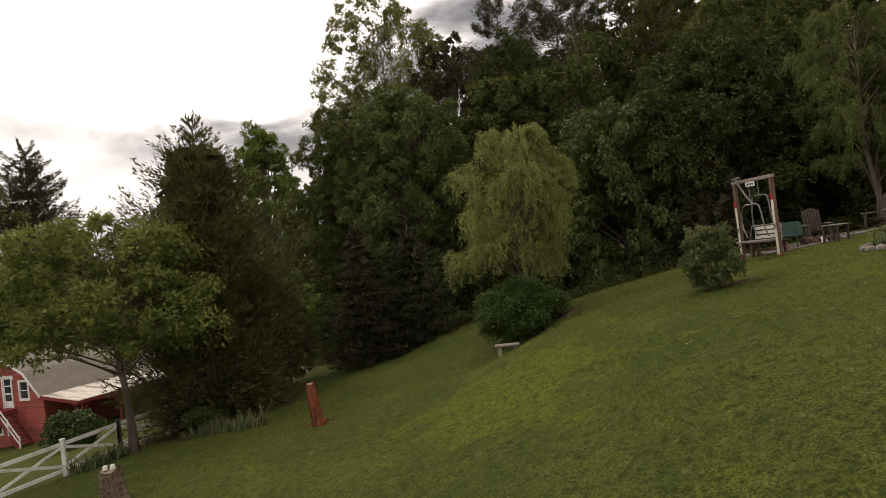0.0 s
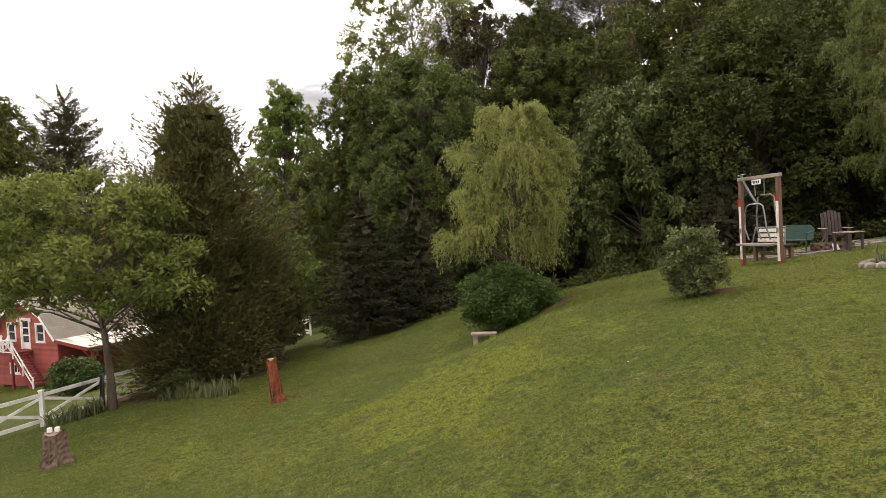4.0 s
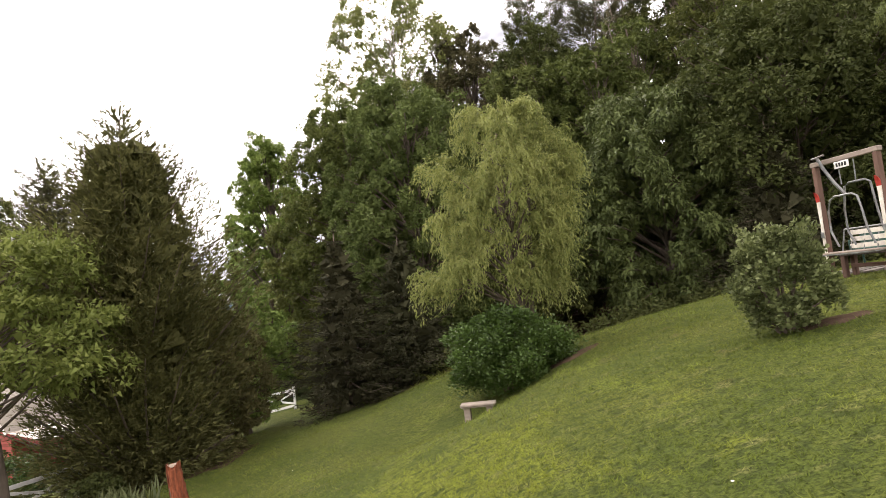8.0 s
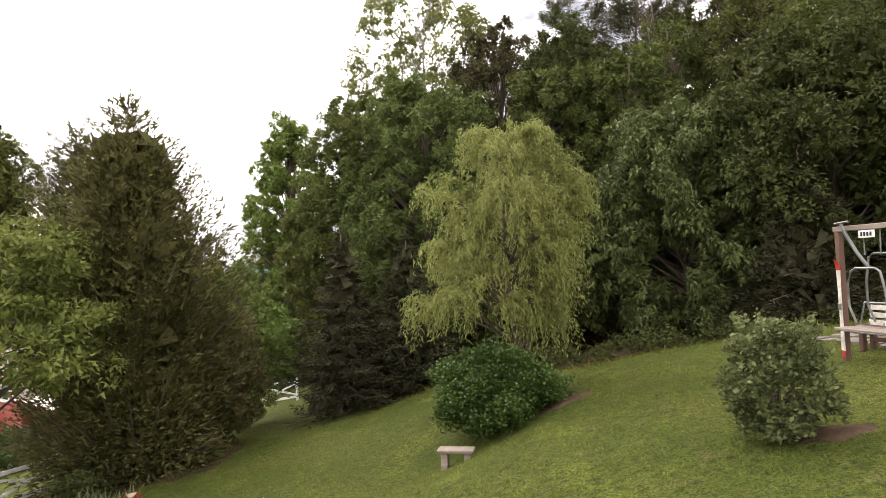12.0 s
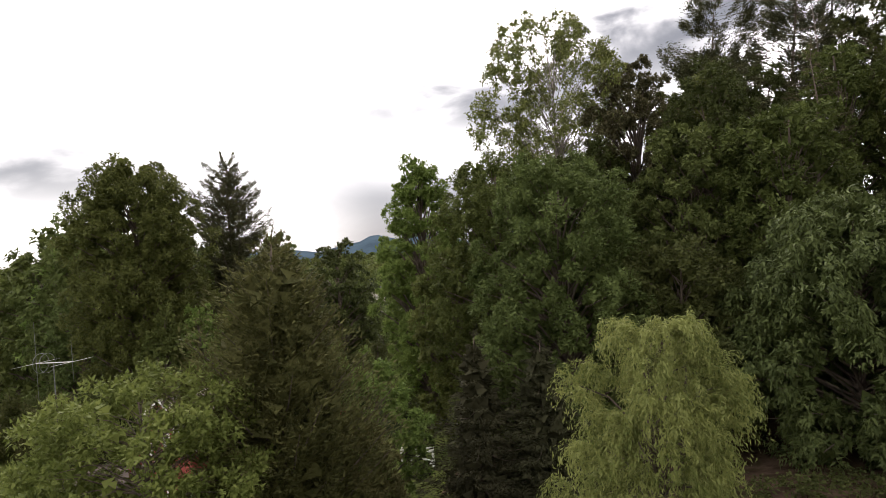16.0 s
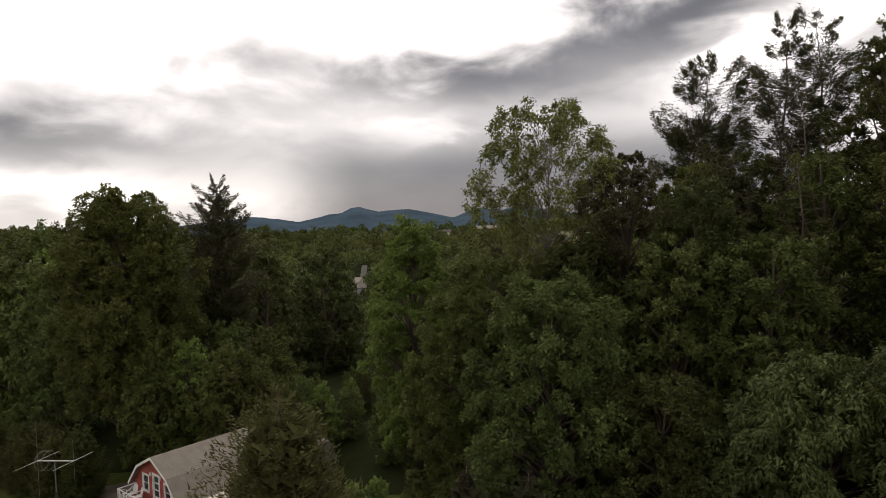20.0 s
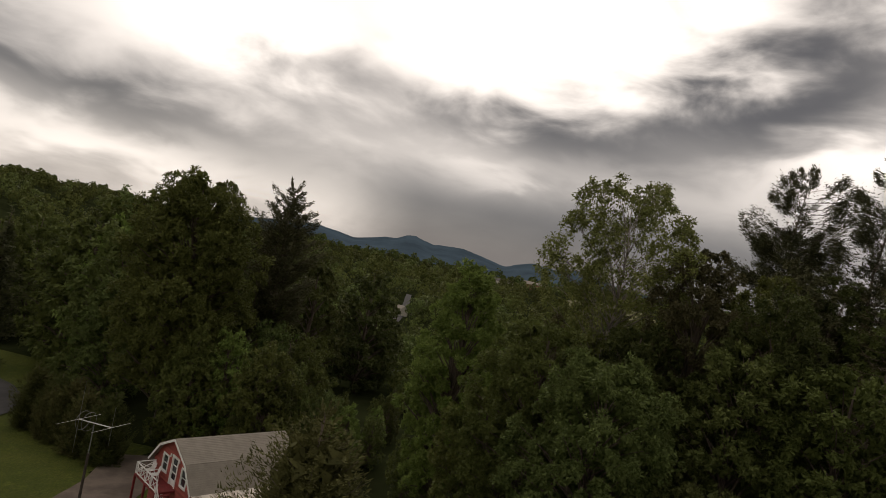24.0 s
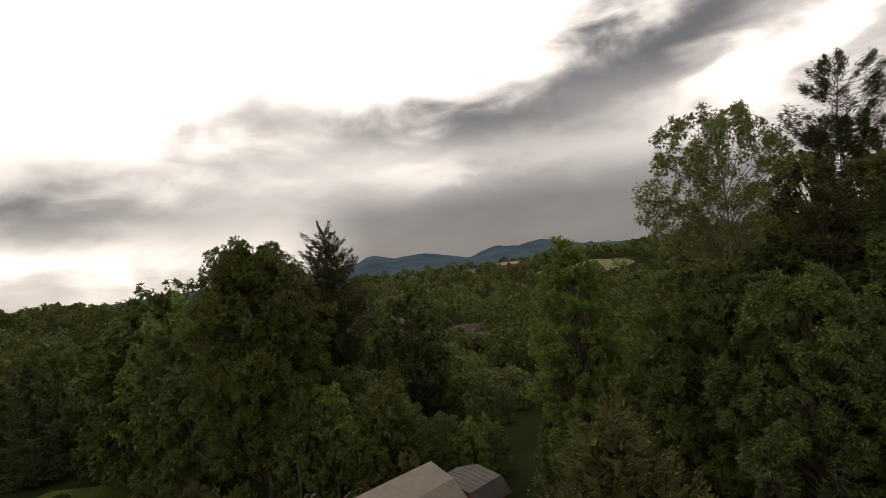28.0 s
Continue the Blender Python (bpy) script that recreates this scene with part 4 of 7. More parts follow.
def shrub(x, y, r, h, leaf, size, clumps, per, seed, label, name="shrub", squash=1.0, shoots=0):
    rng = np.random.default_rng(seed)
    c = crown_points(clumps, rng, SHAPES["round"], 0.6)
    cen = c * np.array([r * 0.86, r * 0.86 * squash, h * 0.9]) + np.array([0, 0, 0.04])
    v, f = sprays(cen, r * 0.22 * rng.uniform(0.7, 1.2, clumps), per, size, rng, -0.2, 0.6, 0.9)
    for i in range(shoots):
        a, up_ = rng.uniform(0, 6.283), rng.uniform(0.35, 1.0)
        lo = np.array([r * 0.7 * math.cos(a) * (1.25 - up_ * 0.6), r * 0.7 * math.sin(a) * (1.25 - up_ * 0.6), h * up_ * 0.9])
        hi = lo + np.array([0.22 * math.cos(a), 0.22 * math.sin(a), 0.26]) * rng.uniform(0.6, 1.3)
        run = lo[None] + (hi - lo)[None] * rng.uniform(0, 1, 34)[:, None] + rng.normal(size=(34, 3)) * 0.025
        v2, f2 = leaf_arrays(run, (hi - lo)[None] + rng.normal(size=(34, 3)) * 0.25, size * 0.95, rng, 0.6)
        v, f = np.concatenate([v, v2]), np.concatenate([f, f2 + len(v)])
    bm = bmesh.new()
    for i in range(14):
        p = cen[int(rng.integers(0, clumps))]
        b = (rng.uniform(-0.15, 0.15) * r, rng.uniform(-0.15, 0.15) * r, -0.15)
        tube(bm, [b, (p[0] * 0.5, p[1] * 0.5, p[2] * 0.6), p], [0.02 * h, 0.013 * h, 0.004 * h], 5, False)
    stems = bpy.data.meshes.new("stems")
    bm.to_mesh(stems)
    bm.free()
    ob = thing(name, Matrix.Translation((x, y, gz(x, y))), label, "shrub")
    part("stem", stems, BARK, ob)
    part("foliage", tri_mesh("foliage", v, f, leaf), None, ob)
    return ob


shrub(0.85, 20.0, 1.55, 1.95, LEAF_SHRUB, 0.075, 520, 90, 1, "clipped round evergreen shrub with glossy leaves", "round_shrub")
shrub(4.0, 13.05, 0.70, 1.56, LEAF_ROSE, 0.072, 190, 56, 2, "loose rose bush with small pale leaves on the lawn", "rose_bush", shoots=46)
shrub(-20.65, 34.87, 1.5, 2.0, LEAF_SHRUB, 0.16, 160, 34, 3, "rounded green shrub in front of the barn", "shrub")
shrub(-27.0, 36.2, 1.1, 1.1, LEAF_SHRUB, 0.16, 90, 34, 4, "low shrub at the foot of the barn", "shrub")
shrub(-29.0, 37.2, 0.9, 2.0, LEAF_DARK, 0.16, 110, 34, 6, "upright dark shrub beside the barn's balcony", "shrub")
shrub(-10.7, 22.67, 0.75, 0.9, LEAF_DARK, 0.10, 80, 34, 7, "small dark shrub at the cedar's foot", "shrub")
for i, (sx, sy, sr) in enumerate(((-66.4, 57.6, 0.9), (-72.4, 60.4, 0.9), (-77.5, 60.6, 0.9), (-81.5, 64.0, 1.0))):
    shrub(sx, sy, sr, sr * 1.3, LEAF_DARK, 0.2, 60, 30, 10 + i, "clipped dark round shrub on the grass circle")
shrub(-78.2, 71.0, 1.9, 2.2, LEAF_DARK, 0.26, 90, 30, 17, "dark bush at the bend of the road")
tree_to("round", -57.6, 51.2, -5.4, 1.8, 0.2, 26, 9, 26, 0.17, LEAF_DARK, 90, "small round tree on the lawn by the drive")

# row of tall evergreens between drive and yard
EVERGREEN = [plume_tree("cedar", 6.2, 1.75, 0.02, 150, 80, 0.22, LEAF_CEDAR if k else LEAF_DARK, 100 + k, rise=0.9, curl=0.2, spread=0.2, thick=0.08, core=500, limbs=0.0) for k in range(2)]
for i in range(13):
    k = i / 12
    plant_tree(EVERGREEN[i % 2], -56.0 + 15.0 * k + 0.5 * math.sin(i * 2.3), 57.4 - 6.2 * k + 0.6 * math.cos(i * 1.7), "tall evergreen in a dense row beside the drive", group="evergreens in a row", scale=0.85 + 0.3 * ((i * 7) % 5) / 5, turn=i * 77)


def iris_clump(x, y, r, h, n, seed, label="clump of iris with sword-shaped leaves"):
    rng = np.random.default_rng(seed)
    v, f = [], []
    for i in range(n):
        a, d = rng.uniform(0, 6.28), r * math.sqrt(rng.uniform())
        bx, by = d * math.cos(a), d * math.sin(a)
        z = gz(x + bx, y + by) - gz(x, y)
        t = rng.uniform(0, 6.28)
        hh, lean = h * rng.uniform(0.35, 1.15), rng.uniform(0.1, 0.9)
        w = 0.022
        k = len(v)
        ex, ey = math.cos(t), math.sin(t)
        v += [(bx - ey * w, by + ex * w, z - 0.03), (bx + ey * w, by - ex * w, z - 0.03),
              (bx + ex * lean * hh * 0.4 + ey * w, by + ey * lean * hh * 0.4 - ex * w, z + hh * 0.6),
              (bx + ex * lean * hh * 0.4 - ey * w, by + ey * lean * hh * 0.4 + ex * w, z + hh * 0.6), (bx + ex * lean * hh, by + ey * lean * hh, z + hh)]
        f += [(k, k + 1, k + 2), (k, k + 2, k + 3), (k + 3, k + 2, k + 4)]
    ob = thing("iris_clump", Matrix.Translation((x, y, gz(x, y))), label, "plant", "iris clumps")
    part("leaves", tri_mesh("leaves", np.array(v), np.array(f), IRIS), None, ob)


for i in range(9):
    iris_clump(-8.2 - 0.33 * i, 20.05 + 0.28 * i + 0.2 * math.sin(i * 3), 0.30 + 0.14 * ((i * 5) % 3), 0.34 + 0.1 * ((i * 7) % 4), 44, 20 + i)
for i in range(4):
    iris_clump(-13.4 - 0.25 * i, 22.1 - 0.35 * i, 0.42, 0.6, 60, 40 + i)

# ---- paints and timbers ----
RED = material("barn_red", (0.300, 0.072, 0.056), 0.75, vary=0.18, scale=1.2, grain=30, bump=0.2, per="object")
RED_TRIM = material("dark_red_paint", (0.200, 0.030, 0.030), 0.7, vary=0.2, scale=2, grain=30, bump=0.2)
WHITE = material("white_paint", (0.74, 0.73, 0.70), 0.6, vary=0.08, scale=3, grain=40, bump=0.1, dirt=(0.50, 0.48, 0.43))
SHINGLE = material("grey_shingle", (0.270, 0.240, 0.200), 0.95, vary=0.12, scale=1.4, grain=26, bump=0.5)
TIN = material("weathered_tin", (0.60, 0.58, 0.54), 0.65, 0.15, vary=0.12, scale=0.9, grain=14, bump=0.1, dirt=(0.30, 0.27, 0.23))
PORCH_TIN = material("rusting_white_tin", (0.66, 0.60, 0.52), 0.75, 0.0, vary=0.14, scale=1.3, grain=9, bump=0.15, dirt=(0.20, 0.15, 0.11), stretch=(0.35, 2.2, 1))
TIN_DARK = material("dull_metal_roof", (0.088, 0.076, 0.070), 0.65, 0.2, vary=0.2, scale=0.8, grain=14, bump=0.1)
GLASS = material("window_glass", (0.03, 0.035, 0.04), 0.08, vary=0.2, scale=1, bump=0, spec=0.6)
DARK_IN = material("dark_interior", (0.035, 0.028, 0.025), 0.95, vary=0.3)
POST_WOOD = material("weathered_post", (0.120, 0.070, 0.052), 0.9, vary=0.3, scale=3, grain=22, bump=0.5, stretch=(1, 1, 0.15))
GREY_WOOD = material("grey_wood", (0.245, 0.200, 0.165), 0.9, vary=0.3, scale=4, grain=25, bump=0.5, stretch=(0.2, 1, 1))
DARK_WOOD = material("dark_wood", (0.055, 0.042, 0.035), 0.9, vary=0.3, scale=4, grain=25, bump=0.5)
PALE_SLAT = material("pale_slat", (0.62, 0.58, 0.50), 0.8, vary=0.18, scale=5, grain=25, bump=0.3, dirt=(0.35, 0.31, 0.26))
STEEL = material("grey_steel", (0.20, 0.205, 0.20), 0.5, 0.6, vary=0.25, scale=4, grain=40, bump=0.1, dirt=(0.12, 0.10, 0.085))
CONCRETE = material("cast_stone", (0.26, 0.215, 0.175), 0.95, vary=0.2, scale=4, grain=40, bump=0.5, dirt=(0.20, 0.19, 0.15))
STUMP_RED = material("red_rotten_wood", (0.175, 0.050, 0.022), 0.95, vary=0.65, scale=11, grain=34, bump=1.0, stretch=(1, 1, 0.22), dirt=(0.026, 0.016, 0.012))
STUMP_BARK = material("stump_bark", (0.120, 0.085, 0.060), 0.95, vary=0.45, scale=5, grain=24, bump=1.0, stretch=(1, 1, 0.2))
STUMP_TOP = material("cut_wood", (0.25, 0.19, 0.14), 0.9, vary=0.25, scale=6, grain=30, bump=0.4)
GREEN_PAINT = material("green_paint", (0.022, 0.060, 0.045), 0.6, vary=0.25, scale=4, grain=30, bump=0.1)
REFLECT_RED = material("red_tape", (0.36, 0.035, 0.025), 0.5, vary=0.15, scale=8, bump=0)
BRICK = material("brick", (0.260, 0.110, 0.075), 0.95, vary=0.3, scale=3, grain=20, bump=0.5, per="object")
STONE = material("field_stone", (0.17, 0.15, 0.13), 0.95, vary=0.3, scale=3, grain=20, bump=0.6, per="object")
BLACK = material("black_print", (0.03, 0.03, 0.03), 0.7, bump=0)
CAR_WHITE = material("white_car_paint", (0.75, 0.75, 0.75), 0.3, vary=0.04, bump=0, spec=0.5)
RUBBER = material("rubber", (0.02, 0.02, 0.02), 0.9, bump=0)
# the haze of distance is mixed into this blue-grey base colour
HILL_HAZE_BLUE = material("haze_tinted_mountain", (0.058, 0.086, 0.112), 1.0, vary=0.22, scale=0.004, grain=0.03, bump=0, spec=0.0)

# ---- barn ----
BARN = pose(-28.32, 43.63, -5.62, 0, 0, -29.0)
W_HALF, B_LEN, EAVE, KNEE_Z, RIDGE, KNEE_X = 3.35, 8.25, 3.55, 4.90, 5.95, 2.12
barn = thing("barn", BARN, "red timber barn with a grey gambrel roof, balcony and porch", "barn")


def wall_with_holes(bm, x0, x1, z_of, holes, y, thick, step=0.0):
    """An upright wall in the xz plane, its top following z_of(x), with square openings cut through."""
    xs = sorted({x0, x1, *[h[0] for h in holes], *[h[1] for h in holes], *[k for k in (-KNEE_X, 0.0, KNEE_X) if x0 < k < x1]})
    for a, b in zip(xs, xs[1:]):
        cuts = sorted((h[2], h[3]) for h in holes if h[0] <= a and h[1] >= b)
        z = 0.0
        for lo, hi in cuts:
            pan(bm, a, b, z, z, lo, lo, y, thick)
            z = hi
        pan(bm, a, b, z, z, z_of(a), z_of(b), y, thick)


def pan(bm, a, b, za0, zb0, za1, zb1, y, t):
    if min(za1 - za0, zb1 - zb0) < 0.001 and max(za1 - za0, zb1 - zb0) < 0.001:
        return
    v = [bm.verts.new(p) for p in ((a, y, za0), (b, y, zb0), (b, y, zb1), (a, y, za1), (a, y + t, za0), (b, y + t, zb0), (b, y + t, zb1), (a, y + t, za1))]
    for q in ((0, 1, 2, 3), (7, 6, 5, 4), (0, 4, 5, 1), (1, 5, 6, 2), (2, 6, 7, 3), (3, 7, 4, 0)):
        bm.faces.new([v[i] for i in q])


def gambrel(x):
    x = abs(x)
    return KNEE_Z + (RIDGE - KNEE_Z) * (1 - x / KNEE_X) if x < KNEE_X else EAVE + (KNEE_Z - EAVE) * (W_HALF - x) / (W_HALF - KNEE_X)


openings = [(-0.42, 0.42, 2.62, 4.62), (-1.92, -1.12, 3.15, 4.3), (1.20, 2.00, 3.15, 4.3), (-1.9, -0.9, 0.9, 1.5)]
bm = bmesh.new()
wall_with_holes(bm, -W_HALF, W_HALF, gambrel, openings, 0.0, 0.15)
part("front_wall", bm, RED, barn)
bm = bmesh.new()
wall_with_holes(bm, -W_HALF, W_HALF, gambrel, [], B_LEN - 0.15, 0.15)
part("back_wall", bm, RED, barn)
for sx in (-W_HALF, W_HALF - 0.15):
    bm = bmesh.new()
    box(bm, (sx, 0.15, -0.4), (sx + 0.15, B_LEN - 0.15, EAVE - 0.02))
    part("side_wall", bm, RED, barn)
bm = bmesh.new()
box(bm, (-W_HALF + 0.15, 0.15, 2.4), (W_HALF - 0.15, B_LEN - 0.15, 2.58))
part("upper_floor", bm, DARK_IN, barn)
bm = bmesh.new()
box(bm, (-W_HALF + 0.15, 0.15, -0.3), (W_HALF - 0.15, B_LEN - 0.15, 0.02))
part("ground_floor", bm, DARK_IN, barn)
# clapboards on the gable, lapped


def board_row(z, holes):
    """Clear stretches of the gable at height z between its slopes and openings."""
    hi = W_HALF if z < EAVE else (KNEE_X + (W_HALF - KNEE_X) * (KNEE_Z - z) / (KNEE_Z - EAVE) if z < KNEE_Z else KNEE_X * (RIDGE - z) / (RIDGE - KNEE_Z))
    spans = [(-hi + 0.03, hi - 0.03)]
    for h in holes:
        if h[2] - 0.1 < z < h[3] + 0.1:
            nxt = []
            for a, b in spans:
                if h[0] - 0.1 > a:
                    nxt.append((a, min(b, h[0] - 0.1)))
                if h[1] + 0.1 < b:
                    nxt.append((max(a, h[1] + 0.1), b))
            spans = nxt
    return [s for s in spans if s[1] - s[0] > 0.08]


z = 0.05
while z < RIDGE - 0.25:
    for a, b in board_row(z + 0.16, openings):
        bm = bmesh.new()
        v = [bm.verts.new(p) for p in ((a, -0.035, z), (b, -0.035, z), (b, -0.012, z + 0.17), (a, -0.012, z + 0.17), (a, -0.002, z), (b, -0.002, z), (b, -0.002, z + 0.17), (a, -0.002, z + 0.17))]
        for q in ((0, 1, 2, 3), (4, 7, 6, 5), (0, 4, 5, 1), (2, 6, 7, 3), (0, 3, 7, 4), (1, 5, 6, 2)):
            bm.faces.new([v[i] for i in q])
        part("clapboard", bm, RED, barn)
    z += 0.165


def slab(bm, p0, p1, y0, y1, t):
    """A roof slope from profile point p0 down to p1, along y."""
    d = Vector((p1[0] - p0[0], p1[1] - p0[1])).normalized()
    nx_, nz_ = (-d.y, d.x) if (-d.y * 0 + d.x) > 0 else (d.y, -d.x)
    q = [(p0[0], p0[1]), (p1[0], p1[1]), (p1[0] + nx_ * t, p1[1] + nz_ * t), (p0[0] + nx_ * t, p0[1] + nz_ * t)]
    v = [bm.verts.new((x, y, z_)) for y in (y0, y1) for x, z_ in q]
    for f in ((0, 1, 2, 3), (7, 6, 5, 4), (0, 4, 5, 1), (1, 5, 6, 2), (2, 6, 7, 3), (3, 7, 4, 0)):
        bm.faces.new([v[i] for i in f])


for s in (-1, 1):
    for nm, p0, p1 in (("upper_roof", (0, RIDGE + 0.01), (s * (KNEE_X + 0.04), KNEE_Z + 0.02)), ("lower_roof", (s * (KNEE_X + 0.04), KNEE_Z + 0.02), (s * (W_HALF + 0.22), EAVE - 0.22))):
        bm = bmesh.new()
        slab(bm, p0, p1, -0.38, B_LEN + 0.3, 0.06)
        roof = part(nm, bm, SHINGLE, barn, "grey asphalt shingle slope")
        # courses of shingles, lapped
        verts, faces = [], []
        L = math.hypot(p1[0] - p0[0], p1[1] - p0[1])
        d = Vector(((p1[0] - p0[0]) / L, (p1[1] - p0[1]) / L))
        nrm = Vector((-d.y, d.x)) if d.x > 0 else Vector((d.y, -d.x))
        rows_n = int(L / 0.15)
        for r in range(rows_n):
            a0, a1 = r * L / rows_n, (r + 1) * L / rows_n + 0.01
            y = -0.38 - (r % 2) * 0.15
            while y < B_LEN + 0.3:
                y0, y1 = max(y, -0.38), min(y + 0.295, B_LEN + 0.3)
                y += 0.3
                if y1 - y0 < 0.03:
                    continue
                k = len(verts)
                for yy in (y0, y1):
                    for aa, hh in ((a0, 0.064), (a1, 0.078), (a1, 0.061)):
                        q = Vector((p0[0], p0[1])) + d * aa + nrm * hh
                        verts.append((q.x, yy, q.y))
                faces += [(k, k + 1, k + 4, k + 3), (k + 1, k + 2, k + 5, k + 4)]
        courses = part("shingle_course", mesh_from("shingle_course", verts, faces, SHINGLE), None, roof)
        tagged(courses, kind="stuff")
# white barge boards
for s in (-1, 1):
    for p0, p1 in (((0, RIDGE), (s * KNEE_X, KNEE_Z)), ((s * KNEE_X, KNEE_Z), (s * (W_HALF + 0.2), EAVE - 0.2))):
        bm = bmesh.new()
        beam(bm, (p0[0], -0.40, p0[1] - 0.04), (p1[0], -0.40, p1[1] - 0.04), 0.04, 0.16, 0.008)
        part("barge_board", bm, WHITE, barn)


def window_in(parent, x0, x1, z0, z1, y, name="window", panes=(1, 2)):
    bm = bmesh.new()
    for a, b in (((x0 - 0.1, y - 0.06, z0 - 0.1), (x0 + 0.03, y + 0.02, z1 + 0.1)), ((x1 - 0.03, y - 0.06, z0 - 0.1), (x1 + 0.1, y + 0.02, z1 + 0.1)), ((x0 + 0.03, y - 0.06, z1 - 0.03), (x1 - 0.03, y + 0.02, z1 + 0.1)), ((x0 + 0.03, y - 0.08, z0 - 0.1), (x1 - 0.03, y + 0.02, z0 + 0.03))):
        box(bm, a, b, 0.006)
    w = part(name, bm, WHITE, parent, "white-framed sash window")
    nx_, nz_ = panes
    for i in range(nx_):
        for j in range(nz_):
            a, b = x0 + 0.03 + (x1 - x0 - 0.06) * i / nx_, x0 + 0.03 + (x1 - x0 - 0.06) * (i + 1) / nx_
            c, d = z0 + 0.03 + (z1 - z0 - 0.06) * j / nz_, z0 + 0.03 + (z1 - z0 - 0.06) * (j + 1) / nz_
            bm = bmesh.new()
            box(bm, (a + 0.02, y + 0.01, c + 0.02), (b - 0.02, y + 0.02, d - 0.02))
            part("pane", bm, GLASS, w)
            bm = bmesh.new()
            for lo, hi in (((a, y - 0.01, c), (a + 0.02, y + 0.025, d)), ((b - 0.02, y - 0.01, c), (b, y + 0.025, d)), ((a + 0.02, y - 0.01, c), (b - 0.02, y + 0.025, c + 0.02)), ((a + 0.02, y - 0.01, d - 0.02), (b - 0.02, y + 0.025, d))):
                box(bm, lo, hi)
            part("sash", bm, WHITE, w)
    return w


window_in(barn, -1.92, -1.12, 3.15, 4.3, 0.0)
window_in(barn, 1.20, 2.00, 3.15, 4.3, 0.0)
window_in(barn, -1.9, -0.9, 0.9, 1.5, 0.0, panes=(3, 1))
# upper door
bm = bmesh.new()
for a, b in (((-0.52, -0.06, 2.6), (-0.39, 0.02, 4.72)), ((0.39, -0.06, 2.6), (0.52, 0.02, 4.72)), ((-0.39, -0.06, 4.58), (0.39, 0.02, 4.72))):
    box(bm, a, b, 0.006)
door = part("door", bm, WHITE, barn, "white storm door with three panes")
bm = bmesh.new()
box(bm, (-0.39, 0.0, 2.62), (0.39, 0.04, 3.05), 0.01)
part("kick_panel", bm, WHITE, door)
for k in range(3):
    z0 = 3.08 + k * 0.5
    bm = bmesh.new()
    box(bm, (-0.33, 0.015, z0), (0.33, 0.025, z0 + 0.42))
    part("pane", bm, GLASS, door)
    bm = bmesh.new()
    box(bm, (-0.39, 0.0, z0 + 0.42), (0.39, 0.04, z0 + 0.5))
    part("rail", bm, WHITE, door)
for sx in (-0.39, 0.33):
    bm = bmesh.new()
    box(bm, (sx, 0.0, 3.05), (sx + 0.06, 0.04, 4.58))
    part("stile", bm, WHITE, door)
for sx in (-0.72, 0.66):
    bm = bmesh.new()
    box(bm, (sx, -0.16, 4.45), (sx + 0.1, -0.03, 4.6), 0.02)
    tube(bm, [(sx + 0.05, -0.1, 4.6), (sx + 0.05, -0.1, 4.72)], [0.07, 0.03], 8)
    part("wall_lamp", bm, WHITE, barn)
# balcony with crossed rails
bm = bmesh.new()
box(bm, (-2.95, -1.45, 2.44), (0.75, -0.04, 2.58), 0.01)
deck = part("balcony", bm, RED_TRIM, barn, "timber balcony with crossed white railing")
for x, y in ((-2.9, -1.4), (-1.1, -1.4), (0.7, -1.4)):
    bm = bmesh.new()
    box(bm, (x - 0.07, y - 0.07, -0.3), (x + 0.07, y + 0.07, 2.44), 0.01)
    part("post", bm, RED_TRIM, deck)


def cross_rail(a, b, n, h, parent):
    """Top and bottom rails with crosses between posts, from a to b."""
    a, b = Vector(a), Vector(b)
    up = Vector((0, 0, h))
    for k in range(n + 1):
        p = a.lerp(b, k / n)
        bm = bmesh.new()
        beam(bm, p, p + up, 0.07, 0.07, 0.008)
        part("rail_post", bm, WHITE, parent)
    for z_ in (0.08, h - 0.03):
        bm = bmesh.new()
        beam(bm, a + Vector((0, 0, z_)), b + Vector((0, 0, z_)), 0.07, 0.06, 0.008)
        part("rail", bm, WHITE, parent)
    for k in range(n):
        p, q = a.lerp(b, k / n), a.lerp(b, (k + 1) / n)
        for u, v_ in ((p + Vector((0, 0, 0.1)), q + Vector((0, 0, h - 0.06))), (q + Vector((0, 0, 0.1)), p + Vector((0, 0, h - 0.06)))):
            bm = bmesh.new()
            beam(bm, u, v_, 0.03, 0.05)
            part("brace", bm, WHITE, parent)


cross_rail((-2.9, -1.4, 2.58), (0.7, -1.4, 2.58), 4, 0.85, deck)
cross_rail((-2.9, -1.3, 2.58), (-2.9, -0.1, 2.58), 1, 0.85, deck)
# stairs along the front, down to the right
stair = part("stair", (lambda b: (beam(b, (0.8, -1.42, 2.45), (2.95, -1.42, 0.0), 0.05, 0.26), b)[1])(bmesh.new()), RED_TRIM, barn, "red timber stair with white handrail")
bm = bmesh.new()
beam(bm, (0.8, -0.5, 2.45), (2.95, -0.5, 0.0), 0.05, 0.26)
part("stringer", bm, RED_TRIM, stair)
for k in range(13):
    bm = bmesh.new()
    x, z_ = 0.86 + k * 0.165, 2.44 - k * 0.186
    box(bm, (x - 0.02, -1.4, z_ - 0.03), (x + 0.24, -0.52, z_ + 0.01), 0.006)
    part("tread", bm, RED_TRIM, stair)
for k in (0, 1, 2):
    x, z_ = 0.95 + k * 0.95, 2.35 - k * 1.07
    bm = bmesh.new()
    beam(bm, (x, -1.46, z_ - 0.1), (x, -1.46, z_ + 0.95), 0.08, 0.08, 0.008)
    part("rail_post", bm, WHITE, stair)
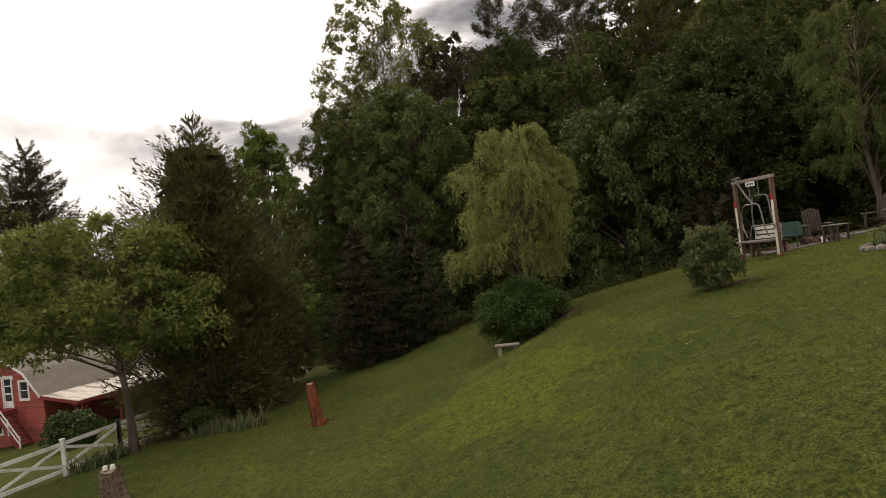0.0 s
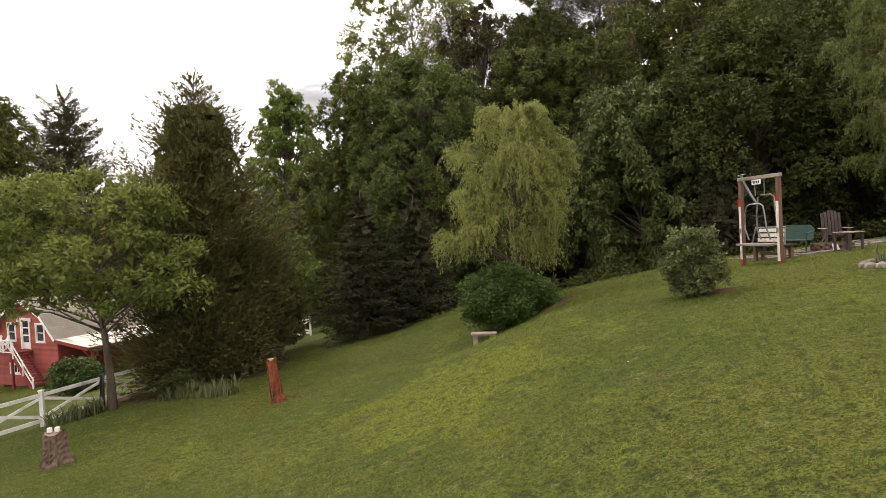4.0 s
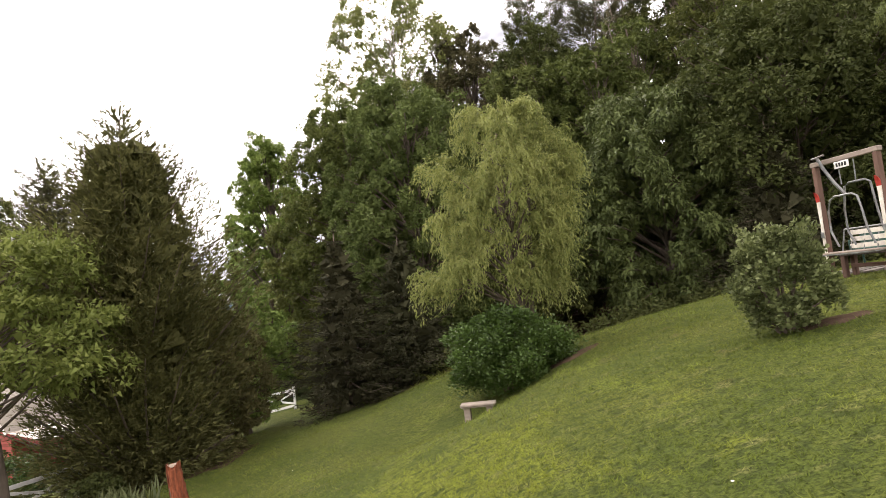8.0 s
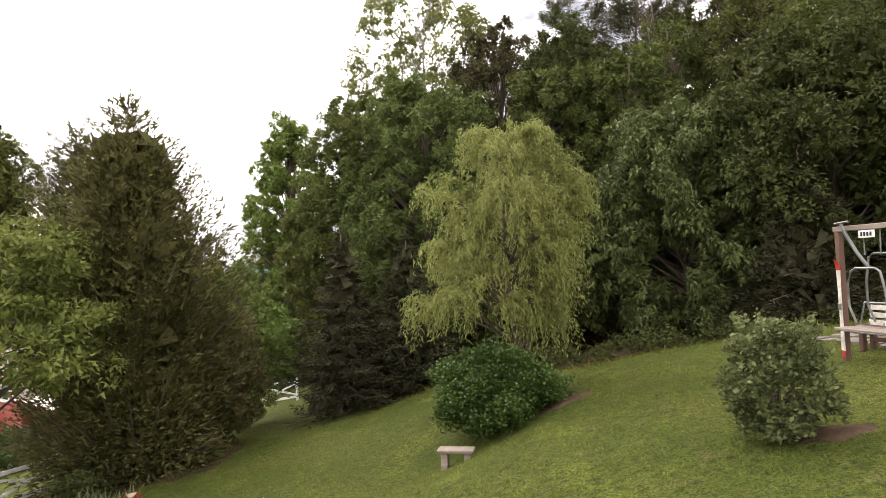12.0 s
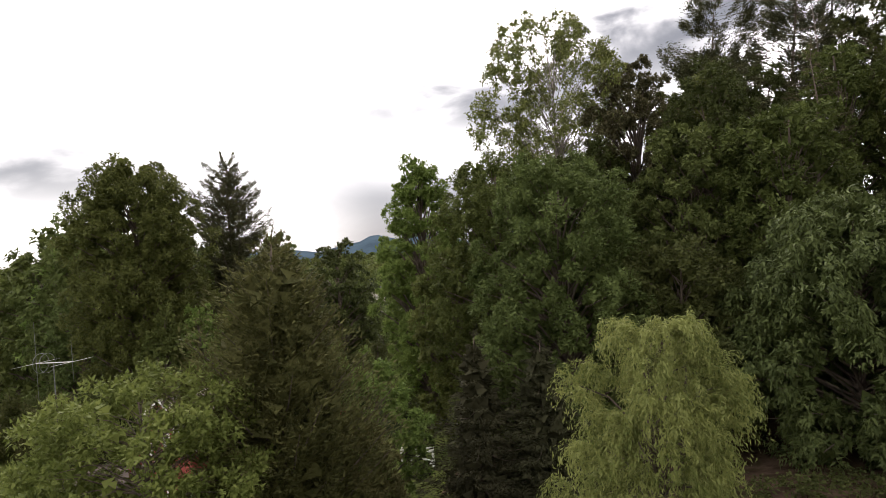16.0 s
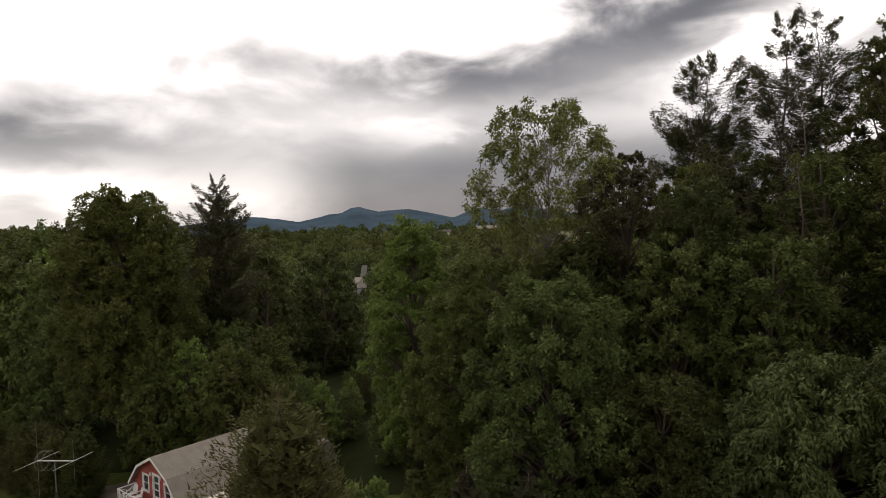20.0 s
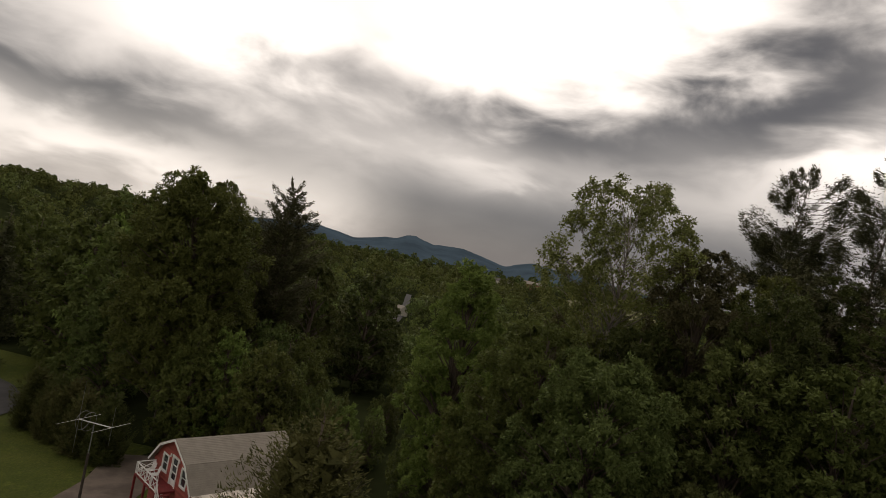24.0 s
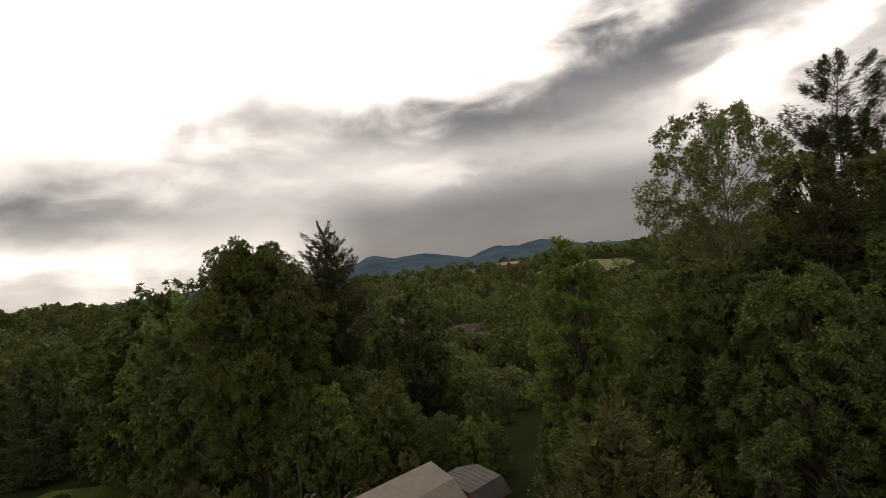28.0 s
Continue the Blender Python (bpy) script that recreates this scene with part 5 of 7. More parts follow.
for z_ in (0.9, 0.5):
    bm = bmesh.new()
    beam(bm, (0.75, -1.47, 2.55 + z_ - 0.1), (2.95, -1.47, 0.08 + z_ - 0.05), 0.05, 0.09, 0.008)
    part("handrail", bm, WHITE, stair)
# porch roof on posts along the right side
PW, PZ0, PZ1 = 3.4, EAVE - 0.20, EAVE - 0.62
bm = bmesh.new()
slab(bm, (W_HALF + 0.1, PZ0), (W_HALF + PW, PZ1), -0.3, B_LEN + 0.4, 0.05)
porch = part("porch_roof", bm, PORCH_TIN, barn, "weathered whitish sheet-metal porch roof")
for k in range(8):
    y = -0.3 + (B_LEN + 0.7) * k / 7
    bm = bmesh.new()
    beam(bm, (W_HALF + 0.1, y, PZ0 + 0.06), (W_HALF + PW, y, PZ1 + 0.06), 0.03, 0.018)
    part("seam", bm, PORCH_TIN, porch)
bm = bmesh.new()
box(bm, (W_HALF + PW - 0.05, -0.3, PZ1 - 0.2), (W_HALF + PW, B_LEN + 0.4, PZ1 - 0.01), 0.01)
part("fascia", bm, RED_TRIM, porch)
bm = bmesh.new()
beam(bm, (W_HALF + 0.1, -0.32, PZ0 - 0.08), (W_HALF + PW, -0.32, PZ1 - 0.08), 0.04, 0.2)
part("end_board", bm, RED_TRIM, porch)
for k in range(4):
    y = 0.1 + (B_LEN - 0.2) * k / 3
    bm = bmesh.new()
    box(bm, (W_HALF + PW - 0.2, y - 0.07, -0.6), (W_HALF + PW - 0.06, y + 0.07, PZ1 - 0.02), 0.012)
    post = part("porch_post", bm, RED_TRIM, barn)
    for s in (-1, 1):
        bm = bmesh.new()
        beam(bm, (W_HALF + PW - 0.13, y + s * 0.06, PZ1 - 0.75), (W_HALF + PW - 0.13, y + s * 0.6, PZ1 - 0.15), 0.06, 0.08)
        part("knee_brace", bm, RED_TRIM, post)
bm = bmesh.new()
box(bm, (W_HALF + 0.02, 0.0, -0.5), (W_HALF + PW, B_LEN, 0.02), 0.01)
part("porch_floor", bm, GREY_WOOD, barn)
bm = bmesh.new()
tube(bm, [(W_HALF + PW + 0.03, B_LEN + 0.35, PZ1 - 0.12), (W_HALF + PW + 0.05, B_LEN + 0.35, PZ1 - 0.4), (W_HALF + PW - 0.02, B_LEN + 0.3, 0.3), (W_HALF + PW + 0.2, B_LEN + 0.4, 0.05)], [0.05] * 4, 6)
part("downpipe", bm, WHITE, barn)
# crates and tools under the porch
for k in range(6):
    y = 1.0 + k * 1.3
    ob = thing("storage_crate", BARN @ pose(W_HALF + 0.75 + 0.4 * (k % 2), y, 0.02, 0, 0, 17 * k), "old wooden crate stored under the porch", "crate", "crates under the porch")
    bm = bmesh.new()
    box(bm, (-0.28, -0.28, 0), (0.28, 0.28, 0.45 + 0.12 * (k % 3)), 0.02)
    part("body", bm, DARK_WOOD, ob)
    for q in range(3):
        bm = bmesh.new()
        box(bm, (-0.29, -0.295, 0.05 + q * 0.14), (0.29, -0.282, 0.15 + q * 0.14))
        part("slat", bm, GREY_WOOD, ob)


# back shed joined to the barn by its roof
shed = thing("shed", BARN @ pose(1.3, B_LEN + 0.5, -0.15), "low red shed with a dull gambrel metal roof behind the barn", "shed")
bm = bmesh.new()
box(bm, (-2.8, 0, -0.5), (2.8, 3.6, 3.0))
part("walls", bm, RED, shed)
for s in (-1, 1):
    for nm, p0, p1 in (("upper_roof", (0, 4.75), (s * 2.3, 4.15)), ("lower_roof", (s * 2.3, 4.15), (s * 3.15, 2.95))):
        bm = bmesh.new()
        slab(bm, p0, p1, -0.2, 3.9, 0.06)
        roof = part(nm, bm, TIN_DARK, shed)
        for k in range(8):
            y = -0.15 + 4.0 * k / 7
            bm = bmesh.new()
            beam(bm, (p0[0], y, p0[1] + 0.07), (p1[0], y, p1[1] + 0.07), 0.03, 0.03)
            part("seam", bm, TIN_DARK, roof)
for y in (0.0, 3.5):
    bm = bmesh.new()
    rim = [(-2.8, 3.0), (2.8, 3.0), (2.25, 4.1), (0, 4.7), (-2.25, 4.1)]
    v0 = [bm.verts.new((x, y, z_)) for x, z_ in rim]
    v1 = [bm.verts.new((x, y + 0.1, z_)) for x, z_ in rim]
    bm.faces.new(v0)
    bm.faces.new(v1[::-1])
    for q in range(5):
        bm.faces.new((v0[q], v1[q], v1[(q + 1) % 5], v0[(q + 1) % 5]))
    part("gable", bm, RED, shed)


def patio_chair(m, label, mat, group=""):
    """A moulded chair with arms and a slatted back."""
    ob = thing("garden_chair", m, label, "chair", group)
    bm = bmesh.new()
    box(bm, (-0.25, -0.25, 0.40), (0.25, 0.25, 0.44), 0.012)
    part("seat", bm, mat, ob)
    for k in range(5):
        bm = bmesh.new()
        beam(bm, (-0.2 + k * 0.1, 0.24, 0.44), (-0.2 + k * 0.1, 0.36, 0.92), 0.07, 0.025, 0.005)
        part("back_slat", bm, mat, ob)
    bm = bmesh.new()
    tube(bm, [(-0.24, 0.34, 0.86), (-0.12, 0.38, 0.96), (0.12, 0.38, 0.96), (0.24, 0.34, 0.86)], [0.02] * 4, 6)
    part("top_rail", bm, mat, ob)
    for s in (-1, 1):
        bm = bmesh.new()
        tube(bm, [(s * 0.27, -0.24, 0.42), (s * 0.29, -0.22, 0.64), (s * 0.29, 0.2, 0.66), (s * 0.25, 0.32, 0.7)], [0.022] * 4, 6)
        part("arm", bm, mat, ob)
        for y in (-0.22, 0.24):
            bm = bmesh.new()
            beam(bm, (s * 0.23, y, 0.41), (s * 0.27, y * 1.15, 0.0), 0.05, 0.05, 0.008)
            part("leg", bm, mat, ob)
    return ob


for k in range(2):
    patio_chair(BARN @ pose(-2.2 + 0.85 * k, -0.75, 2.58, 0, 0, 8 - 20 * k), "white plastic armchair on the barn's balcony", WHITE, "white balcony chairs")

# ---- garden things ----


def board_fence(pts, group):
    """White crossed-rail fence: posts along pts, two rails and two crossed braces in each bay."""
    x0, y0 = pts[0]
    base = Vector((x0, y0, gz(x0, y0)))
    ob = thing("fence", Matrix.Translation(base), "white painted timber fence with crossed braces", "fence", group)
    tops = []
    for x, y in pts:
        z = gz(x, y)
        p = Vector((x, y, z)) - base
        tops.append(p)
        bm = bmesh.new()
        box(bm, (p.x - 0.065, p.y - 0.065, p.z - 0.3), (p.x + 0.065, p.y + 0.065, p.z + 1.22), 0.01)
        box(bm, (p.x - 0.08, p.y - 0.08, p.z + 1.22), (p.x + 0.08, p.y + 0.08, p.z + 1.25), 0.006)
        part("post", bm, WHITE, ob)
    for a, b in zip(tops, tops[1:]):
        d = (b - a).normalized() * 0.07
        for h in (0.22, 1.08):
            bm = bmesh.new()
            beam(bm, a + d + Vector((0, 0, h)), b - d + Vector((0, 0, h)), 0.035, 0.13, 0.006)
            part("rail", bm, WHITE, ob)
        for side, lo, hi in ((0.03, 0.34, 0.96), (-0.02, 0.96, 0.34)):
            bm = bmesh.new()
            beam(bm, a + d + Vector((side, 0, lo)), b - d + Vector((side, 0, hi)), 0.03, 0.10, 0.006)
            part("brace", bm, WHITE, ob)
    return ob


board_fence([(-13.9 - 0.98 * k, 23.48 - 2.12 * k) for k in range(6)], "garden fence")
board_fence([(-13.9 + 0.95 * k, 23.48 + 2.4 * k) for k in range(5)], "garden fence")
board_fence([(-10.6, 40.0), (-8.63, 39.55)], "garden fence")


def stump(x, y, h, r0, r1, mat, label, lean=(0, 0), bits=0, splinter=True):
    ob = thing("tree_stump", Matrix.Translation((x, y, gz(x, y))), label, "stump")
    rng = random.Random(int(x * 10))
    bm = bmesh.new()
    sides, rings = 26, []
    groove = [rng.uniform(-0.22, 0.16) for _ in range(sides)]
    for k in range(13):
        t = k / 12
        r = (r0 * (1 - t) + r1 * t) * (1 + 0.5 * max(0, 0.15 - t) / 0.15)
        z = h * t if k else -0.2
        rings.append([bm.verts.new((lean[0] * t + math.cos(a) * r * q, lean[1] * t + math.sin(a) * r * q, z + (0.03 * math.sin(a * 2 + 1) + rng.uniform(-0.05, 0.03) if k == 12 else 0)))
                      for a, q in ((2 * math.pi * i / sides, 1 + 0.16 * math.sin(3 * 2 * math.pi * i / sides + 1.3 * t) + groove[i] + rng.uniform(-0.13, 0.13)) for i in range(sides))])
    for a, b in zip(rings, rings[1:]):
        for i in range(sides):
            bm.faces.new((a[i], a[(i + 1) % sides], b[(i + 1) % sides], b[i]))
    part("trunk", bm, mat, ob)
    bm = bmesh.new()
    bm.faces.new([bm.verts.new((v[0], v[1], v[2])) for v in [(lean[0] + math.cos(2 * math.pi * i / sides) * r1 * 0.86, lean[1] + math.sin(2 * math.pi * i / sides) * r1 * 0.86, h - 0.01 + 0.03 * math.sin(4 * math.pi * i / sides + 1)) for i in range(sides)]])
    part("cut_face", bm, STUMP_TOP, ob, "pale sawn top")
    if splinter:
        for i in range(7):
            a = rng.uniform(0, 6.28)
            z0, z1 = h * rng.uniform(0.0, 0.5), h * rng.uniform(0.55, 0.98)
            bm = bmesh.new()
            beam(bm, (lean[0] * 0.2 + math.cos(a) * r0 * 0.98, lean[1] * 0.2 + math.sin(a) * r0 * 0.98, z0), (lean[0] * 0.9 + math.cos(a) * r1 * 1.0, lean[1] * 0.9 + math.sin(a) * r1 * 1.0, z1), 0.05, 0.03, 0.008)
            part("bark_strip", bm, STUMP_BARK if i % 2 else mat, ob)
    return ob


stump(-6.0, 16.6, 1.18, 0.16, 0.115, STUMP_RED, "leaning rotten red cedar stump standing in the lawn", (-0.14, 0.0))
stump(-10.6, 14.25, 0.75, 0.27, 0.21, STUMP_BARK, "cut stump with two small white blocks on top", (-0.02, 0.0))
for dx_, dy_ in ((-0.07, 0.0), (0.08, 0.04)):
    ob = thing("white_block", Matrix.Translation((-10.62 + dx_, 14.25 + dy_, gz(-10.6, 14.25) + 0.75 + 0.01)), "small white block on the stump", "block", "white blocks")
    bm = bmesh.new()
    box(bm, (-0.045, -0.045, -0.01), (0.045, 0.045, 0.10), 0.012)
    part("block", bm, WHITE, ob)
for k in range(16):
    a, d = k * 2.4, 0.3 + 0.16 * ((k * 7) % 5)
    x, y = -6.0 + d * math.cos(a), 16.6 + d * math.sin(a)
    ob = thing("wood_chip", Matrix.Translation((x, y, gz(x, y))) @ pose(0, 0, 0, 0, 8, k * 50), "loose chip of rotten red wood in the grass", "wood chip", "chips round the stump")
    bm = bmesh.new()
    box(bm, (-0.05, -0.02, -0.01), (0.05, 0.02, 0.02), 0.006)
    part("chip", bm, STUMP_RED if k % 3 else STUMP_BARK, ob)

# stone bench by the shrub
bx, by = -0.15, 18.15
bench = thing("stone_bench", pose(bx, by, gz(bx, by) - 0.02, 0, 0, -12) @ Matrix.Diagonal((0.92, 0.92, 0.82, 1)), "small cast-stone garden bench in front of the shrub", "bench")
bm = bmesh.new()
box(bm, (-0.42, -0.17, 0.36), (0.42, 0.17, 0.43), 0.02)
box(bm, (-0.39, -0.15, 0.34), (0.39, 0.15, 0.36), 0.004)
part("seat", bm, CONCRETE, bench)
for s in (-1, 1):
    bm = bmesh.new()
    prof = [(0.13, -0.12), (0.13, 0.03), (0.10, 0.08), (0.085, 0.18), (0.10, 0.28), (0.14, 0.34)]
    for (w0, z0), (w1, z1) in zip(prof, prof[1:]):
        v = [bm.verts.new((s * 0.27 + sx * 0.075, sy * w, zz)) for w, zz in ((w0, z0), (w1, z1)) for sx, sy in ((-1, -1), (1, -1), (1, 1), (-1, 1))]
        for q in ((0, 1, 5, 4), (1, 2, 6, 5), (2, 3, 7, 6), (3, 0, 4, 7)):
            bm.faces.new([v[i] for i in q])
    part("leg", bm, CONCRETE, bench)

# chairlift seat hung in a timber frame
SW = Vector((7.24, 15.93, gz(7.24, 15.93)))
swing_turn = math.degrees(math.atan2(15.05 - 16.81, 7.40 - 7.10))
swing = thing("swing", Matrix.Translation(SW) @ pose(0, 0, 0, 0, 0, swing_turn) @ Matrix.Scale(1.01, 4), "old chairlift seat hung as a swing in a timber frame", "swing")
for s in (-1, 1):
    bm = bmesh.new()
    box(bm, (s * 0.7 - 0.052, -0.052, -0.25), (s * 0.7 + 0.052, 0.052, 2.28), 0.008)
    post = part("post", bm, POST_WOOD, swing, "weathered reddish timber post")
    top_ = 1.78 if s < 0 else 1.86
    bm = bmesh.new()
    for z0, z1, w0, w1 in ((0.12, 0.6, 0.042, 0.034), (0.6, 1.2, 0.034, 0.034), (1.2, top_ - 0.2, 0.034, 0.044)):
        v = [bm.verts.new((s * 0.7 + sx * w, y, z_)) for z_, w in ((z0, w0), (z1, w1)) for sx, y in ((-1, -0.068), (1, -0.068), (1, -0.054), (-1, -0.054))]
        for q in ((0, 1, 5, 4), (1, 2, 6, 5), (2, 3, 7, 6), (3, 0, 4, 7)):
            bm.faces.new([v[i] for i in q])
    ski = part("ski", bm, PALE_SLAT, post, "white old ski screwed to the post")
    bm = bmesh.new()
    tip_ = [(0.044, top_ - 0.2, 0.0), (0.050, top_ - 0.1, -0.012), (0.036, top_ - 0.03, -0.04), (0.006, top_, -0.07)]
    for (w0, z0, y0), (w1, z1, y1) in zip(tip_, tip_[1:]):
        v = [bm.verts.new((s * 0.7 + sx * w, -0.061 + yy + sy * 0.007, z_)) for w, z_, yy in ((w0, z0, y0), (w1, z1, y1)) for sx, sy in ((-1, -1), (1, -1), (1, 1), (-1, 1))]
        for q in ((0, 1, 5, 4), (1, 2, 6, 5), (2, 3, 7, 6), (3, 0, 4, 7)):
            bm.faces.new([v[i] for i in q])
    part("ski_tip", bm, REFLECT_RED, ski, "red upturned tip")
    bm = bmesh.new()
    box(bm, (s * 0.7 - 0.043, -0.069, 0.0), (s * 0.7 + 0.043, -0.053, 0.12), 0.004)
    part("ski_tail", bm, REFLECT_RED, ski, "red tail")
    bm = bmesh.new()
    box(bm, (s * 0.7 - 0.035, -0.10, 0.86), (s * 0.7 + 0.035, -0.069, 0.98), 0.01)
    part("binding", bm, STEEL, ski)
bm = bmesh.new()
box(bm, (-0.78, -0.06, 2.28), (0.78, 0.06, 2.375), 0.01)
part("top_beam", bm, GREY_WOOD, swing)
bm = bmesh.new()
box(bm, (-0.17, -0.085, 2.14), (0.17, -0.072, 2.27), 0.003)
plate = part("number_plate", bm, WHITE, swing, "white plate with dark marks")
for k in range(4):
    bm = bmesh.new()
    box(bm, (-0.12 + k * 0.065, -0.09, 2.17), (-0.08 + k * 0.065, -0.086, 2.24))
    part("mark", bm, BLACK, plate)
for s in (-0.16, 0.2):
    bm = bmesh.new()
    tube(bm, [(s, 0, 2.3), (s * 0.95, 0.0, 2.0), (s * 0.9, 0.0, 1.84)], [0.012] * 3, 6)
    part("chain", bm, STEEL, swing)
bm = bmesh.new()
tube(bm, [(-0.42, -0.2, 2.42), (-0.36, -0.15, 2.2), (-0.22, -0.08, 1.88), (-0.05, -0.03, 1.62)], [0.032] * 4, 8)
tube(bm, [(-0.55, -0.2, 2.42), (-0.25, -0.2, 2.44)], [0.02, 0.02], 6)
part("hanger_arm", bm, STEEL, swing)
for y, zt, wt_ in ((-0.16, 1.62, 0.36), (0.2, 1.86, 0.34)):
    bm = bmesh.new()
    tube(bm, [(-wt_ + 0.08, y + 0.02, 0.66), (-wt_ - 0.03, y, 0.95), (-wt_ - 0.03, y, 1.35), (-wt_ + 0.05, y, zt - 0.06), (-wt_ + 0.16, y, zt), (wt_ - 0.16, y, zt), (wt_ - 0.05, y, zt - 0.06), (wt_ + 0.0, y, 1.35), (wt_ + 0.06, y, 0.95), (wt_ + 0.16, y + 0.02, 0.66)], [0.021] * 10, 7)
    part("seat_loop", bm, STEEL, swing, "bent grey steel tube")
bm = bmesh.new()
tube(bm, [(-0.6, -0.28, 0.52), (-0.6, 0.22, 0.54), (-0.55, 0.3, 0.98)], [0.018] * 3, 6)
tube(bm, [(0.6, -0.28, 0.52), (0.6, 0.22, 0.54), (0.55, 0.3, 0.98)], [0.018] * 3, 6)
tube(bm, [(-0.6, -0.28, 0.52), (0.6, -0.28, 0.52)], [0.018] * 2, 6)
tube(bm, [(-0.55, 0.3, 0.98), (0.55, 0.3, 0.98)], [0.018] * 2, 6)
part("seat_frame", bm, STEEL, swing)
for k in range(4):
    bm = bmesh.new()
    box(bm, (-0.62, -0.3 + k * 0.14, 0.535), (0.62, -0.18 + k * 0.14, 0.565), 0.006)
    part("seat_slat", bm, GREY_WOOD, swing)
for k in range(3):
    bm = bmesh.new()
    beam(bm, (-0.42, 0.25 + k * 0.025, 0.64 + k * 0.13), (0.52, 0.25 + k * 0.025, 0.64 + k * 0.13), 0.02, 0.09, 0.005)
    part("back_slat", bm, PALE_SLAT, swing, "whitish painted slat")
for s in (-0.4, -0.1, 0.2, 0.5):
    bm = bmesh.new()
    tube(bm, [(s, 0.22, 0.54), (s, 0.34, 1.0)], [0.012] * 2, 5)
    part("back_rod", bm, STEEL, swing)


# ---- sitting place with chairs and fire ring ----
def at_ground(x, y, turn=0.0, up=0.0):
    return pose(x, y, gz(x, y) + up, 0, 0, turn)


rng = np.random.default_rng(12)
terrace = tagged(new("pavement"), "small terrace of flat grey stones beside the swing", "pavement", kind="structure")
for i in range(-4, 5):
    for j in range(-3, 4):
        x, y = 10.45 + i * 0.52 + 0.1 * (j % 2), 18.2 + j * 0.52
        bm = bmesh.new()
        n = 7
        r = 0.25 * rng.uniform(0.85, 1.08)
        ring = [(x + r * math.cos(2 * math.pi * k / n + i) * rng.uniform(0.85, 1.05), y + r * math.sin(2 * math.pi * k / n + i) * rng.uniform(0.85, 1.05)) for k in range(n)]
        h = rng.uniform(0.02, 0.045)
        lo = [bm.verts.new((a, b, gz(a, b) - 0.05)) for a, b in ring]
        hi = [bm.verts.new((a, b, gz(a, b) + h)) for a, b in ring]
        bm.faces.new(hi)
        for k in range(n):
            bm.faces.new((lo[k], lo[(k + 1) % n], hi[(k + 1) % n], hi[k]))
        part("flagstone", bm, STONE, terrace)

ob = thing("wooden_bench", at_ground(8.05, 16.75, -76), "low rough timber bench behind the swing", "bench")
for k in range(2):
    bm = bmesh.new()
    box(bm, (-0.65, -0.2 + 0.21 * k, 0.40), (0.65, -0.01 + 0.21 * k, 0.45), 0.01)
    part("seat_plank", bm, DARK_WOOD, ob)
for sx in (-0.5, 0.5):
    for sy in (-0.13, 0.13):
        bm = bmesh.new()
        box(bm, (sx - 0.05, sy - 0.05, -0.06), (sx + 0.05, sy + 0.05, 0.40), 0.01)
        part("leg", bm, POST_WOOD, ob)
bm = bmesh.new()
box(bm, (-0.45, -0.025, 0.14), (0.45, 0.025, 0.22), 0.008)
part("stretcher", bm, POST_WOOD, ob)

ob = thing("garden_bench", at_ground(9.05, 17.6, -60), "green painted metal garden bench behind the swing", "bench")
bm = bmesh.new()
box(bm, (-0.6, -0.22, 0.40), (0.6, 0.22, 0.44), 0.015)
part("seat", bm, GREEN_PAINT, ob)
bm = bmesh.new()
ring = [(-0.6, 0.44), (-0.62, 0.72), (-0.5, 0.86), (0.5, 0.86), (0.62, 0.72), (0.6, 0.44)]
v0 = [bm.verts.new((x, 0.22 + (z - 0.44) * 0.15, z)) for x, z in ring]
v1 = [bm.verts.new((x, 0.25 + (z - 0.44) * 0.15, z)) for x, z in ring]
bm.faces.new(v0)
bm.faces.new(v1[::-1])
for k in range(6):
    bm.faces.new((v0[k], v1[k], v1[(k + 1) % 6], v0[(k + 1) % 6]))
part("backrest", bm, GREEN_PAINT, ob)
for s in (-1, 1):
    bm = bmesh.new()
    tube(bm, [(s * 0.6, -0.2, 0.0), (s * 0.62, -0.22, 0.4), (s * 0.64, -0.2, 0.62), (s * 0.64, 0.2, 0.66)], [0.02] * 4, 6)
    part("arm", bm, GREEN_PAINT, ob)
    bm = bmesh.new()
    tube(bm, [(s * 0.58, 0.22, 0.42), (s * 0.6, 0.28, 0.0)], [0.02] * 2, 6)
    part("leg", bm, GREEN_PAINT, ob)

fire = thing("fire_ring", at_ground(10.05, 17.1), "ring of old bricks round a fire place", "fire ring")
brick_me = bpy.data.meshes.new("brick")
bm = bmesh.new()
box(bm, (-0.10, -0.05, 0), (0.10, 0.05, 0.065), 0.006)
bm.to_mesh(brick_me)
bm.free()
brick_me.materials.append(material("old_brick", (0.120, 0.078, 0.060), 0.95, vary=0.4, scale=3, grain=20, bump=0.5, per="object"))
for row in range(3):
    for k in range(14):
        a = 2 * math.pi * (k + 0.5 * (row % 2)) / 14
        b = part("brick", brick_me, None, fire)
        b.matrix_local = pose(0.5 * math.cos(a), 0.5 * math.sin(a), row * 0.068, 0, 0, math.degrees(a) + 90 + 4 * math.sin(k * 3 + row))
bm = bmesh.new()
box(bm, (-0.12, -0.02, 0.02), (0.12, 0.02, 0.2), 0.01, pose(-0.25, -0.55, 0.0, -12, 0, 15))
part("white_stone", bm, WHITE, fire)


